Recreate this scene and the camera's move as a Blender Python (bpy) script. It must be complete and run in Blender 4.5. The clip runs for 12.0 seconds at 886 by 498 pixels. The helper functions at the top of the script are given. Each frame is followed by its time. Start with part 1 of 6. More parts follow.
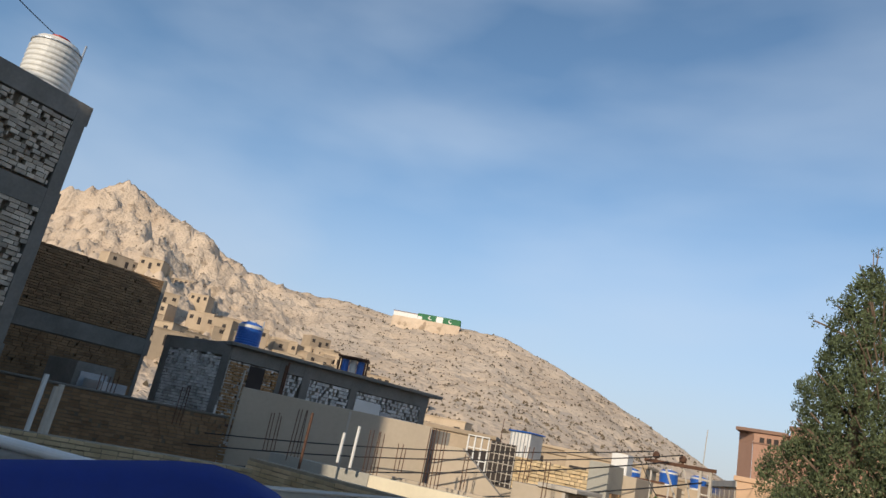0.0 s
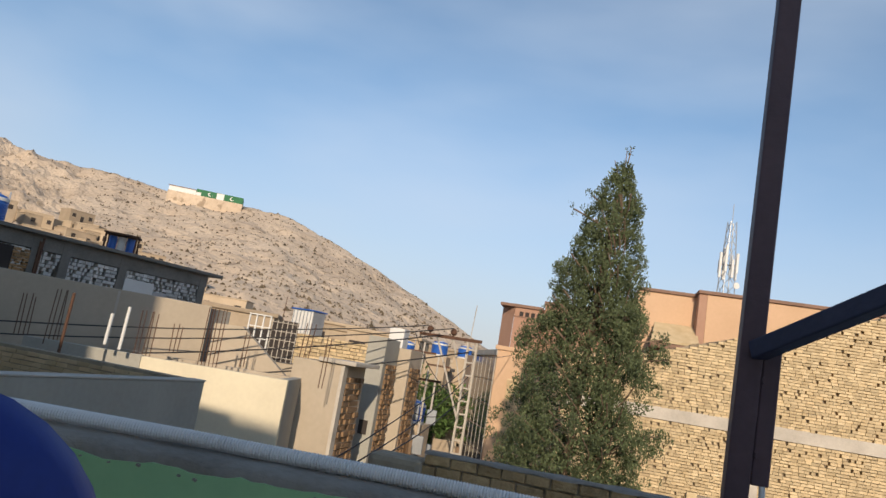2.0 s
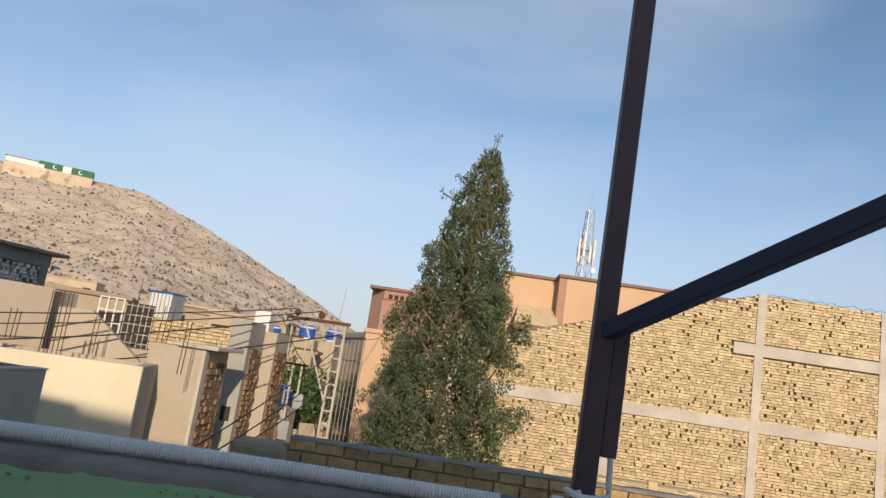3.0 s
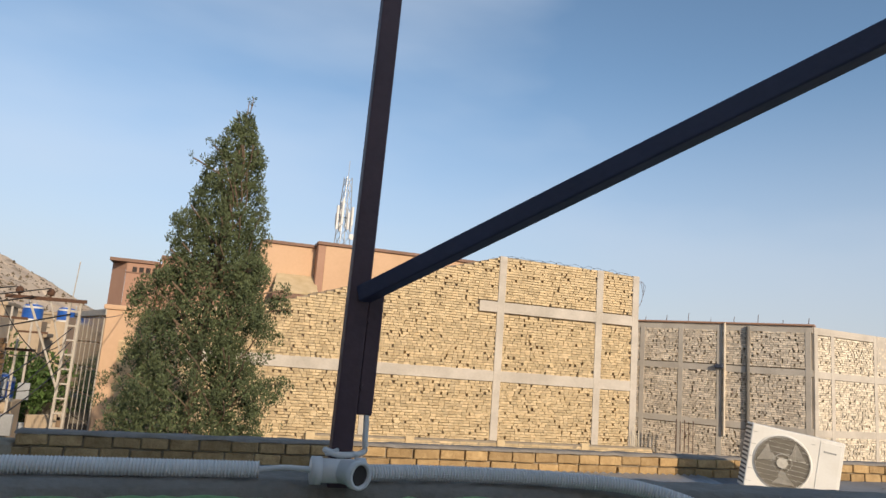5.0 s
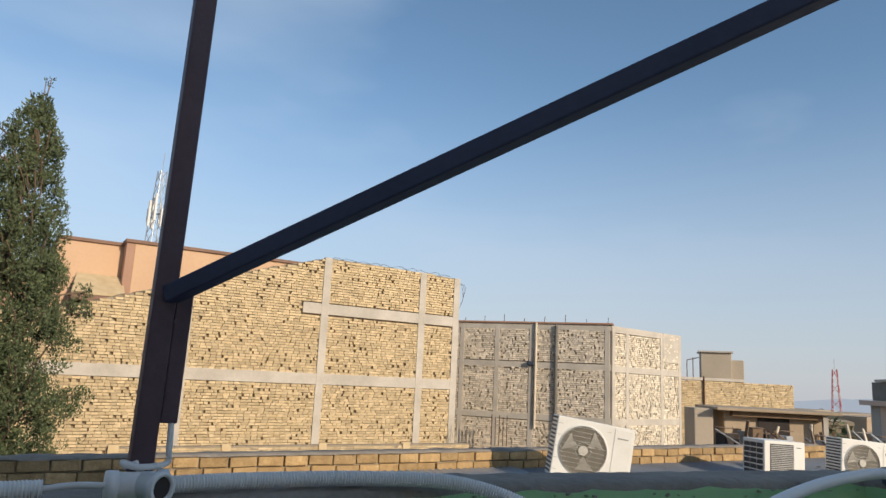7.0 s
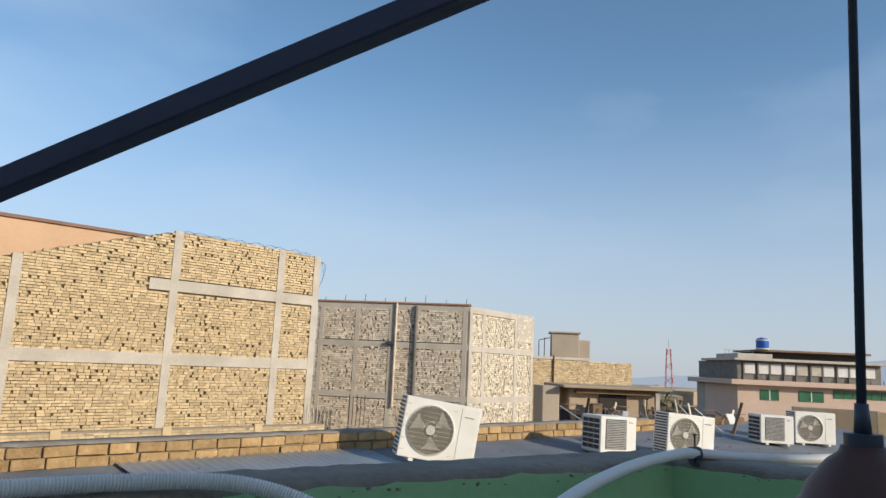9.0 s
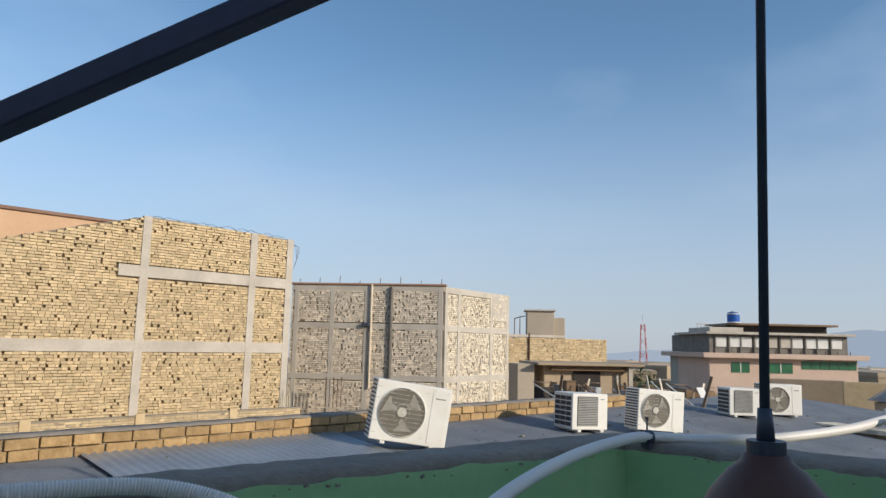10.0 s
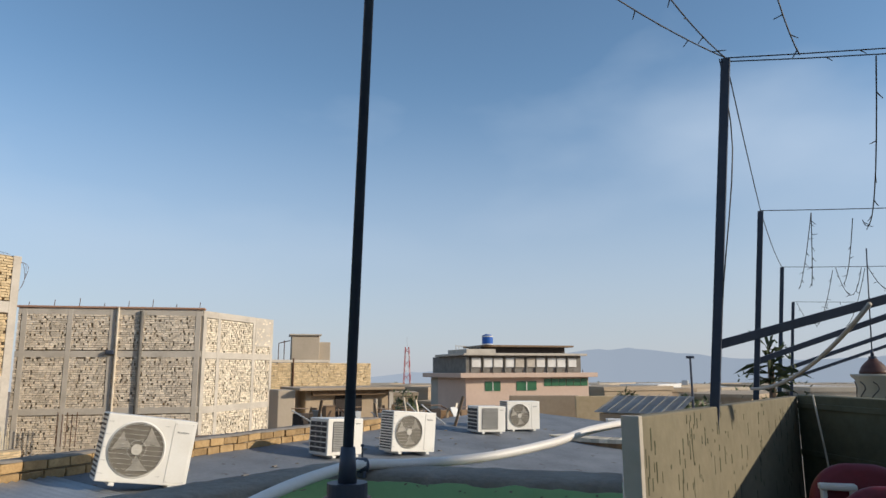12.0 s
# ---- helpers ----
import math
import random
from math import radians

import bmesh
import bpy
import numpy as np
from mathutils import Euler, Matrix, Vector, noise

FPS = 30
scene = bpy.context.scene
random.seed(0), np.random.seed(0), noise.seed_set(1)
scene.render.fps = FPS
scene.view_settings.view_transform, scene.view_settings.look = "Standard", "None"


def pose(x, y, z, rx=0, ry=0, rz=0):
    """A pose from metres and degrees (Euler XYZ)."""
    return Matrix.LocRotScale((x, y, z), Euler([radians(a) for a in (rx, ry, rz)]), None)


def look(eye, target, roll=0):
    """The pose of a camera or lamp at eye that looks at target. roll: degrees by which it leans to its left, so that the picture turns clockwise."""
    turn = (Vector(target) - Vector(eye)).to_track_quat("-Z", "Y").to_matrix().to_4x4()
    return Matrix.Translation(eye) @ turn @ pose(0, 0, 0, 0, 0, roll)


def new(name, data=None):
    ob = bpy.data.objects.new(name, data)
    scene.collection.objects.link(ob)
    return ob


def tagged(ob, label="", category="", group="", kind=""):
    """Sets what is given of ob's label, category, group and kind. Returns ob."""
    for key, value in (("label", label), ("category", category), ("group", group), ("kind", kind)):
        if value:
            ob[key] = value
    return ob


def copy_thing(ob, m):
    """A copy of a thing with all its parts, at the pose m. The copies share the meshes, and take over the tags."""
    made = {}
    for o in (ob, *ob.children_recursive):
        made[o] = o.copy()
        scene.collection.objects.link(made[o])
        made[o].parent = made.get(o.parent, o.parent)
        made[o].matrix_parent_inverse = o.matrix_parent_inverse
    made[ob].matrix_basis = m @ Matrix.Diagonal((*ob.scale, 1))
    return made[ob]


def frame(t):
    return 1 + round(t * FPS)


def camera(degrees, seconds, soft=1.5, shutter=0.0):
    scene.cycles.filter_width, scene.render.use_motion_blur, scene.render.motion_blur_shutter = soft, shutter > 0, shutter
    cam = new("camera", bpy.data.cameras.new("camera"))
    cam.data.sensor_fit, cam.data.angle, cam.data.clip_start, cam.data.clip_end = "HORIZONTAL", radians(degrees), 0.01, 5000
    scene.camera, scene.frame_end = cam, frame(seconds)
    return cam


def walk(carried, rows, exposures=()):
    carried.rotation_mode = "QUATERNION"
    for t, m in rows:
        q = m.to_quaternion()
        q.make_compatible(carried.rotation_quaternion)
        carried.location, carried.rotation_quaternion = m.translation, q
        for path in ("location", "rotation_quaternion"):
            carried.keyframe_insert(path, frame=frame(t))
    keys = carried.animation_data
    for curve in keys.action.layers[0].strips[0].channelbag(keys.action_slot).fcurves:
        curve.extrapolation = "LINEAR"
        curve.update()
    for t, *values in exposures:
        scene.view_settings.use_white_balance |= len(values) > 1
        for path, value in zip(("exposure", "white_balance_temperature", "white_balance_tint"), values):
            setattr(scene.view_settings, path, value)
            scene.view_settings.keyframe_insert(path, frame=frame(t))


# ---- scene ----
cam = camera(65.0, 12.0)
PATH = [
    (0.0, pose(0.035, -0.056, 1.343, 106.294, -11.287, 29.498)),
    (0.5, pose(0.018, -0.039, 1.344, 103.564, -10.882, 24.024)),
    (1.0, pose(0.000, -0.033, 1.344, 102.070, -10.518, 20.029)),
    (1.5, pose(-0.006, -0.001, 1.353, 101.630, -10.129, 16.582)),
    (2.0, pose(-0.009, 0.006, 1.352, 99.715, -9.487, 11.767)),
    (2.5, pose(-0.010, 0.008, 1.352, 98.603, -9.185, 6.847)),
    (3.0, pose(-0.004, 0.022, 1.353, 100.001, -8.514, 0.988)),
    (3.2, pose(-0.006, 0.029, 1.351, 99.994, -8.050, -2.031)),
    (4.8, pose(-0.006, -0.013, 1.349, 99.453, -4.816, -16.718)),
    (5.0, pose(-0.000, 0.000, 1.349, 99.479, -4.308, -18.370)),
    (5.5, pose(0.001, 0.000, 1.347, 100.475, -3.529, -22.906)),
    (6.0, pose(0.005, 0.003, 1.348, 100.784, -3.276, -26.246)),
    (6.5, pose(0.006, -0.004, 1.348, 100.324, -2.999, -30.819)),
    (7.0, pose(0.014, -0.004, 1.347, 100.495, -2.729, -32.630)),
    (7.5, pose(0.025, -0.006, 1.347, 100.436, -2.667, -35.796)),
    (7.7, pose(0.031, -0.012, 1.349, 100.857, -2.816, -37.357)),
    (9.3, pose(0.300, 0.064, 1.375, 98.972, -2.530, -44.247)),
    (9.5, pose(0.324, 0.054, 1.384, 97.501, -2.085, -42.541)),
    (10.0, pose(0.350, 0.033, 1.394, 97.784, -1.265, -45.657)),
    (10.5, pose(0.434, 0.032, 1.404, 98.365, -0.921, -52.796)),
    (11.0, pose(0.427, -0.003, 1.407, 98.479, -1.213, -58.603)),
    (11.5, pose(0.476, -0.027, 1.403, 98.850, -0.845, -62.872)),
    (12.0, pose(0.500, -0.054, 1.405, 99.927, 0.205, -64.454)),
]
walk(cam, PATH, [(0.0, -0.16, 6150, 8), (3.0, -0.08, 6450, 10), (5.0, -0.06, 6450, 10), (7.7, -0.10, 6150, 7), (9.5, -0.08, 5900, 6), (10.0, -0.15, 5850, 6), (12.0, -0.13, 6050, 7)])

# ---- world, sun, exposure ----
SUN_AZ, SUN_EL = 169.0, 21.0          # bearing from +y towards +x, height, degrees
world = bpy.data.worlds.new("sky")
scene.world = world
world.use_nodes = True
wn, wl = world.node_tree.nodes, world.node_tree.links
sky = wn.new("ShaderNodeTexSky")
sky.sky_type = "NISHITA"
sky.sun_disc = False
sky.sun_elevation = radians(SUN_EL)
sky.sun_rotation = radians(SUN_AZ)
sky.altitude = 1600
sky.air_density, sky.dust_density, sky.ozone_density = 1.0, 1.2, 0.5
tc = wn.new("ShaderNodeTexCoord")
mp = wn.new("ShaderNodeMapping")
mp.inputs["Rotation"].default_value = (radians(8), radians(28), radians(15))
mp.inputs["Scale"].default_value = (1.0, 1.6, 3.4)
nz = wn.new("ShaderNodeTexNoise")
nz.inputs["Scale"].default_value, nz.inputs["Detail"].default_value = 1.7, 5.0
nz.inputs["Roughness"].default_value = 0.42
ramp = wn.new("ShaderNodeMapRange")
ramp.inputs["From Min"].default_value, ramp.inputs["From Max"].default_value = 0.44, 0.86
ramp.inputs["To Min"].default_value, ramp.inputs["To Max"].default_value = 0.0, 0.48
mixc = wn.new("ShaderNodeMix")
mixc.data_type = "RGBA"
mixc.inputs["B"].default_value = (6.0, 6.4, 6.9, 1)
wl.new(tc.outputs["Generated"], mp.inputs["Vector"])
wl.new(mp.outputs["Vector"], nz.inputs["Vector"])
wl.new(nz.outputs["Fac"], ramp.inputs["Value"])
wl.new(ramp.outputs["Result"], mixc.inputs["Factor"])
hue = wn.new("ShaderNodeHueSaturation")
hue.inputs["Hue"].default_value, hue.inputs["Saturation"].default_value, hue.inputs["Value"].default_value = 0.495, 1.06, 1.12
wl.new(sky.outputs["Color"], hue.inputs["Color"])
wl.new(hue.outputs["Color"], mixc.inputs["A"])
# dusty haze low over the horizon
sep = wn.new("ShaderNodeSeparateXYZ")
wl.new(tc.outputs["Generated"], sep.inputs["Vector"])
low = wn.new("ShaderNodeMapRange")
low.interpolation_type = "SMOOTHSTEP"
low.inputs["From Min"].default_value, low.inputs["From Max"].default_value = -0.02, 0.42
low.inputs["To Min"].default_value, low.inputs["To Max"].default_value = 0.86, 0.0
wl.new(sep.outputs["Z"], low.inputs["Value"])
mixh = wn.new("ShaderNodeMix")
mixh.data_type = "RGBA"
mixh.inputs["B"].default_value = (3.5, 3.6, 4.05, 1)
wl.new(low.outputs["Result"], mixh.inputs["Factor"])
wl.new(mixc.outputs["Result"], mixh.inputs["A"])
wl.new(mixh.outputs["Result"], wn["Background"].inputs["Color"])
wn["Background"].inputs["Strength"].default_value = 0.15

sun = new("sun", bpy.data.lights.new("sun", "SUN"))
sun.data.energy, sun.data.angle, sun.data.color = 4.4, radians(0.6), (1.0, 0.82, 0.62)
a_, e_ = radians(SUN_AZ), radians(SUN_EL)
sun.matrix_world = look((0, 0, 60), (-math.sin(a_) * math.cos(e_), -math.cos(a_) * math.cos(e_), 60 - math.sin(e_)))


# ---- materials ----
def mat(name, c1, c2=None, scale=3.0, rough=0.85, bump=0.3, metal=0.0, fine=40.0, random_shift=0.0, island=0.0, spots=None, bump_dist=0.02):
    """Two colours mixed by coarse and fine noise in world space, with bump from both."""
    m = bpy.data.materials.new(name)
    m.use_nodes = True
    n, l = m.node_tree.nodes, m.node_tree.links
    b = n["Principled BSDF"]
    c2 = c2 or tuple(v * 0.72 for v in c1)
    geo = n.new("ShaderNodeNewGeometry")
    n1, n2 = n.new("ShaderNodeTexNoise"), n.new("ShaderNodeTexNoise")
    n1.inputs["Scale"].default_value, n1.inputs["Detail"].default_value = scale, 6.0
    n2.inputs["Scale"].default_value, n2.inputs["Detail"].default_value = fine, 3.0
    for t in (n1, n2):
        l.new(geo.outputs["Position"], t.inputs["Vector"])
    add = n.new("ShaderNodeMath")
    add.operation = "MULTIPLY_ADD"
    l.new(n2.outputs["Fac"], add.inputs[0])
    add.inputs[1].default_value = 0.45
    l.new(n1.outputs["Fac"], add.inputs[2])
    mr = n.new("ShaderNodeMapRange")
    mr.inputs["From Min"].default_value, mr.inputs["From Max"].default_value = 0.5, 0.95
    l.new(add.outputs[0], mr.inputs["Value"])
    mx = n.new("ShaderNodeMix")
    mx.data_type = "RGBA"
    mx.inputs["A"].default_value, mx.inputs["B"].default_value = (*c1, 1), (*c2, 1)
    l.new(mr.outputs["Result"], mx.inputs["Factor"])
    out = mx.outputs["Result"]
    if random_shift or island:
        hs = n.new("ShaderNodeHueSaturation")
        src = n.new("ShaderNodeObjectInfo").outputs["Random"] if random_shift else geo.outputs["Random Per Island"]
        r2 = n.new("ShaderNodeMapRange")
        w = random_shift or island
        r2.inputs["To Min"].default_value, r2.inputs["To Max"].default_value = 1 - w, 1 + w
        l.new(src, r2.inputs["Value"])
        l.new(r2.outputs["Result"], hs.inputs["Value"])
        l.new(out, hs.inputs["Color"])
        out = hs.outputs["Color"]
    if spots:
        v = n.new("ShaderNodeTexNoise")
        v.inputs["Scale"].default_value, v.inputs["Detail"].default_value = spots[1], 4.0
        l.new(geo.outputs["Position"], v.inputs["Vector"])
        r3 = n.new("ShaderNodeMapRange")
        r3.inputs["From Min"].default_value, r3.inputs["From Max"].default_value = spots[2], spots[2] + 0.06
        l.new(v.outputs["Fac"], r3.inputs["Value"])
        m2 = n.new("ShaderNodeMix")
        m2.data_type = "RGBA"
        l.new(r3.outputs["Result"], m2.inputs["Factor"])
        l.new(out, m2.inputs["A"])
        m2.inputs["B"].default_value = (*spots[0], 1)
        out = m2.outputs["Result"]
    l.new(out, b.inputs["Base Color"])
    b.inputs["Roughness"].default_value, b.inputs["Metallic"].default_value = rough, metal
    if bump:
        bp = n.new("ShaderNodeBump")
        bp.inputs["Strength"].default_value, bp.inputs["Distance"].default_value = bump, bump_dist
        l.new(add.outputs[0], bp.inputs["Height"])
        l.new(bp.outputs["Normal"], b.inputs["Normal"])
    return m


M = {
    "earth": mat("dry_earth", (0.34, 0.27, 0.20), (0.24, 0.19, 0.14), 0.05, 0.95, 0.4, fine=1.5),
    "hill": mat("hill_soil", (0.62, 0.495, 0.365), (0.46, 0.355, 0.255), 0.04, 0.95, 1.0, fine=0.5, bump_dist=2.5, spots=((0.34, 0.26, 0.18), 0.2, 0.60)),
    "mud": mat("mud_plaster", (0.46, 0.36, 0.25), (0.36, 0.28, 0.19), 0.4, 0.95, 0.3, fine=5, random_shift=0.22),
    # near-black stands in for the unlit insides of doors, windows and roof gaps
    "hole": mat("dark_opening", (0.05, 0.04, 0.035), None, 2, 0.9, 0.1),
    "brick_y": mat("yellow_brick", (0.63, 0.495, 0.30), (0.52, 0.39, 0.22), 3, 0.92, 0.5, fine=30, island=0.2),
    "brick_y_piece": mat("yellow_brick_piece", (0.63, 0.495, 0.30), (0.52, 0.39, 0.22), 3, 0.92, 0.5, fine=30, random_shift=0.2),
    "brick_near": mat("tan_brick", (0.48, 0.33, 0.16), (0.32, 0.205, 0.09), 11, 0.95, 1.0, fine=45, random_shift=0.24),
    "mortar": mat("mortar", (0.36, 0.30, 0.21), (0.26, 0.21, 0.15), 4, 0.95, 0.5, fine=30),
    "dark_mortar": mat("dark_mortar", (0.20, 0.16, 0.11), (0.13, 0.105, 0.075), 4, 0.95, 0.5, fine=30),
    "concrete": mat("concrete", (0.58, 0.525, 0.445), (0.44, 0.395, 0.33), 1.2, 0.9, 0.3, fine=14),
    "dark_concrete": mat("dark_grey_concrete", (0.23, 0.215, 0.19), (0.15, 0.14, 0.12), 1.4, 0.9, 0.3, fine=14),
    # made brighter than the other face's stone to offset its weak sun
    "stone": mat("brightened_stone", (0.80, 0.70, 0.56), (0.66, 0.56, 0.43), 2, 0.92, 0.5, fine=22, island=0.24),
    "whitewash": mat("whitewashed_stone", (0.68, 0.66, 0.62), (0.46, 0.44, 0.40), 2, 0.92, 0.5, fine=22, island=0.2),
    "stone_y": mat("cream_stone", (0.74, 0.66, 0.52), (0.60, 0.51, 0.38), 2, 0.92, 0.5, fine=22, island=0.24),
    "brick_t": mat("rough_brown_brick", (0.54, 0.47, 0.38), (0.38, 0.32, 0.25), 2, 0.92, 0.5, fine=22, island=0.3),
    "brick_pier": mat("orange_brown_brick", (0.40, 0.24, 0.11), (0.26, 0.155, 0.075), 2, 0.92, 0.5, fine=22, island=0.25),
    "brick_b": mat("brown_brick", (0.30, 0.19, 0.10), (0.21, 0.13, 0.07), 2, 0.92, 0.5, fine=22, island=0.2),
    "plaster": mat("cement_plaster", (0.50, 0.42, 0.32), (0.43, 0.36, 0.27), 0.7, 0.9, 0.15, fine=9),
    "cream": mat("cream_paint", (0.74, 0.66, 0.48), (0.66, 0.58, 0.42), 0.8, 0.75, 0.1, fine=12),
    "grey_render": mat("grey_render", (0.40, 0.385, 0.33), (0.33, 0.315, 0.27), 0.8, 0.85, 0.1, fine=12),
    "orange": mat("orange_render", (0.62, 0.41, 0.255), (0.56, 0.365, 0.22), 0.5, 0.85, 0.1, fine=8),
    "terracotta": mat("terracotta_render", (0.42, 0.25, 0.17), (0.37, 0.21, 0.14), 0.5, 0.85, 0.1, fine=8),
    "maroon": mat("brown_trim", (0.27, 0.16, 0.11), None, 0.8, 0.8, 0.1, fine=8),
    "green_wall": mat("green_paint", (0.37, 0.60, 0.30), (0.30, 0.52, 0.25), 1.6, 0.6, 0.22, fine=26, spots=((0.16, 0.19, 0.12), 9.0, 0.76)),
    "ledge": mat("rough_cement", (0.31, 0.275, 0.23), (0.20, 0.175, 0.145), 5, 0.95, 0.9, fine=45),
    "white_pvc": mat("white_pvc", (0.82, 0.79, 0.75), (0.74, 0.71, 0.67), 5, 0.45, 0.05, fine=60),
    "steel": mat("purple_steel", (0.115, 0.065, 0.075), (0.080, 0.045, 0.055), 6, 0.55, 0.1, fine=70),
    # bluer copy of the post's steel: sky reflection put into the colour
    "sky_sheen_steel": mat("sky_sheen_steel", (0.052, 0.055, 0.105), (0.038, 0.040, 0.078), 6, 0.5, 0.1, fine=70),
    "black_steel": mat("black_steel", (0.055, 0.068, 0.10), None, 6, 0.45, 0.1, fine=60),
    "roof_sheet": mat("bitumen_sheet", (0.215, 0.23, 0.25), (0.13, 0.14, 0.157), 1.2, 0.75, 0.35, fine=18, spots=((0.07, 0.065, 0.06), 5.5, 0.66)),
    "galv": mat("galvanised_sheet", (0.46, 0.48, 0.50), (0.33, 0.35, 0.37), 1.5, 0.45, 0.1, metal=0.5, fine=20),
    "ac_white": mat("ac_enamel", (0.80, 0.78, 0.72), (0.74, 0.71, 0.64), 4, 0.4, 0.04, fine=40),
    # flat disc colour stands in for the shaded recess behind the fan
    "ac_hollow": mat("ac_fan_hollow", (0.18, 0.16, 0.125), None, 8, 0.7, 0.1),
    "ac_dark": mat("ac_dark_fins", (0.045, 0.045, 0.048), None, 20, 0.6, 0.3, fine=120),
    "ac_fan": mat("fan_blade", (0.64, 0.60, 0.52), None, 8, 0.5, 0.05),
    "ac_louvre": mat("grey_louvre", (0.42, 0.41, 0.38), None, 8, 0.5, 0.05),
    "blue_tank": mat("blue_plastic", (0.03, 0.13, 0.48), (0.02, 0.10, 0.38), 2, 0.4, 0.05),
    "white_tank": mat("white_plastic", (0.70, 0.69, 0.64), (0.56, 0.54, 0.49), 1.6, 0.5, 0.1, fine=10),
    "blue_chair": mat("blue_chair", (0.004, 0.026, 0.23), (0.003, 0.020, 0.18), 4, 0.55, 0.03, fine=90),
    "red_chair": mat("red_plastic", (0.20, 0.016, 0.03), None, 4, 0.5, 0.03),
    "brown_base": mat("brown_metal", (0.11, 0.045, 0.03), (0.07, 0.03, 0.02), 12, 0.5, 0.1),
    "pot": mat("cream_pot", (0.55, 0.52, 0.43), (0.46, 0.43, 0.35), 8, 0.7, 0.1),
    "rust": mat("rusty_bar", (0.13, 0.065, 0.035), (0.08, 0.04, 0.025), 12, 0.85, 0.2),
    "wire": mat("black_cable", (0.018, 0.018, 0.02), None, 12, 0.6, 0.0),
    "wall_stained": mat("stained_concrete", (0.24, 0.21, 0.14), (0.165, 0.145, 0.095), 1.6, 0.9, 0.35, fine=16, spots=((0.12, 0.11, 0.07), 9.0, 0.70)),
    # dark olive for stains on the concrete and for the side wall's shade
    "stain_shade": mat("stain_shade_olive", (0.115, 0.115, 0.07), (0.065, 0.07, 0.042), 2.0, 0.95, 0.3, fine=16),
    "leaf": mat("cypress_leaf", (0.115, 0.142, 0.060), (0.060, 0.080, 0.034), 1.2, 0.8, 0.0, fine=9, island=0.4),
    "leaf_light": mat("bright_leaf", (0.08, 0.14, 0.03), (0.05, 0.09, 0.02), 1.2, 0.8, 0.0, fine=9, island=0.4),
    "bark": mat("bark", (0.24, 0.17, 0.11), (0.15, 0.10, 0.07), 6, 0.95, 0.8, fine=30),
    "shrub": mat("dry_shrub", (0.12, 0.09, 0.055), (0.08, 0.062, 0.038), 0.5, 0.95, 0.0, island=0.4),
    "pink": mat("pink_render", (0.62, 0.47, 0.37), (0.54, 0.40, 0.31), 0.3, 0.85, 0.1, fine=4),
    "green_glass": mat("green_window", (0.05, 0.17, 0.08), (0.03, 0.11, 0.055), 1.0, 0.2, 0.0),
    "white": mat("white_paint", (0.76, 0.75, 0.71), (0.66, 0.64, 0.60), 1.2, 0.7, 0.1, fine=20),
    "flag_green": mat("flag_green", (0.022, 0.15, 0.055), (0.018, 0.12, 0.045), 0.4, 0.7, 0.0),
    "timber": mat("old_timber", (0.27, 0.18, 0.11), (0.18, 0.12, 0.07), 3, 0.9, 0.3, fine=30),
    "pale_floor": mat("pale_cement", (0.58, 0.54, 0.47), (0.48, 0.44, 0.38), 2, 0.9, 0.2),
    "text": mat("dark_print", (0.06, 0.06, 0.07), None, 9, 0.6, 0.0),
    "red": mat("red_paint", (0.42, 0.05, 0.04), None, 2, 0.6, 0.0),
}


def glass(name, tint):
    m = bpy.data.materials.new(name)
    m.use_nodes = True
    b = m.node_tree.nodes["Principled BSDF"]
    b.inputs["Base Color"].default_value = (*tint, 1)
    b.inputs["Roughness"].default_value, b.inputs["Metallic"].default_value = 0.12, 0.3
    return m


M["pane"] = glass("dark_pane", (0.10, 0.115, 0.13))
# air haze over the ridge is put into its pale colour and a glow
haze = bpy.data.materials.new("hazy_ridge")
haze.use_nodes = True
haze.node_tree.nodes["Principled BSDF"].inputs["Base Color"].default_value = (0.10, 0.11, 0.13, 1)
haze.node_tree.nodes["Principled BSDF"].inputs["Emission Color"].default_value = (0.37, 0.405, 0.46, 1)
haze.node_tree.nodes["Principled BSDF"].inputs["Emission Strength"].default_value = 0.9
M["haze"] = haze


# ---- building helpers ----
def thing(name, loc=(0, 0, 0), rz=0.0, label="", category="", group="", kind="", rx=0.0, ry=0.0):
    ob = new(name)
    ob.empty_display_size = 0.1
    ob.matrix_basis = pose(*loc, rx, ry, rz)
    return tagged(ob, label, category, group, kind)


def part(name, bm, material, parent=None, label="", smooth=False):
    me = bpy.data.meshes.new(name)
    bm.to_mesh(me)
    bm.free()
    return mesh_part(name, me, material, parent, label, smooth)


def mesh_part(name, me, material, parent=None, label="", smooth=False):
    if not me.materials:
        me.materials.append(M[material] if isinstance(material, str) else material)
    if smooth:
        me.polygons.foreach_set("use_smooth", [True] * len(me.polygons))
    ob = new(name, me)
    ob.parent = parent
    if label:
        ob["label"] = label
    return ob


def box(bm, lo, hi, bevel=0.0, m=None):
    """A box between two corners."""
    c = [(a + b) / 2 for a, b in zip(lo, hi)]
    s = [abs(b - a) for a, b in zip(lo, hi)]
    t = Matrix.Translation(c) @ Matrix.Diagonal((*s, 1))
    r = bmesh.ops.create_cube(bm, size=1, matrix=(m @ t) if m else t)
    if bevel:
        es = list({e for v in r["verts"] for e in v.link_edges})
        bmesh.ops.bevel(bm, geom=es, offset=bevel, segments=2, affect="EDGES", profile=0.5)
    return bm


def bx(lo, hi, bevel=0.0):
    return box(bmesh.new(), lo, hi, bevel)


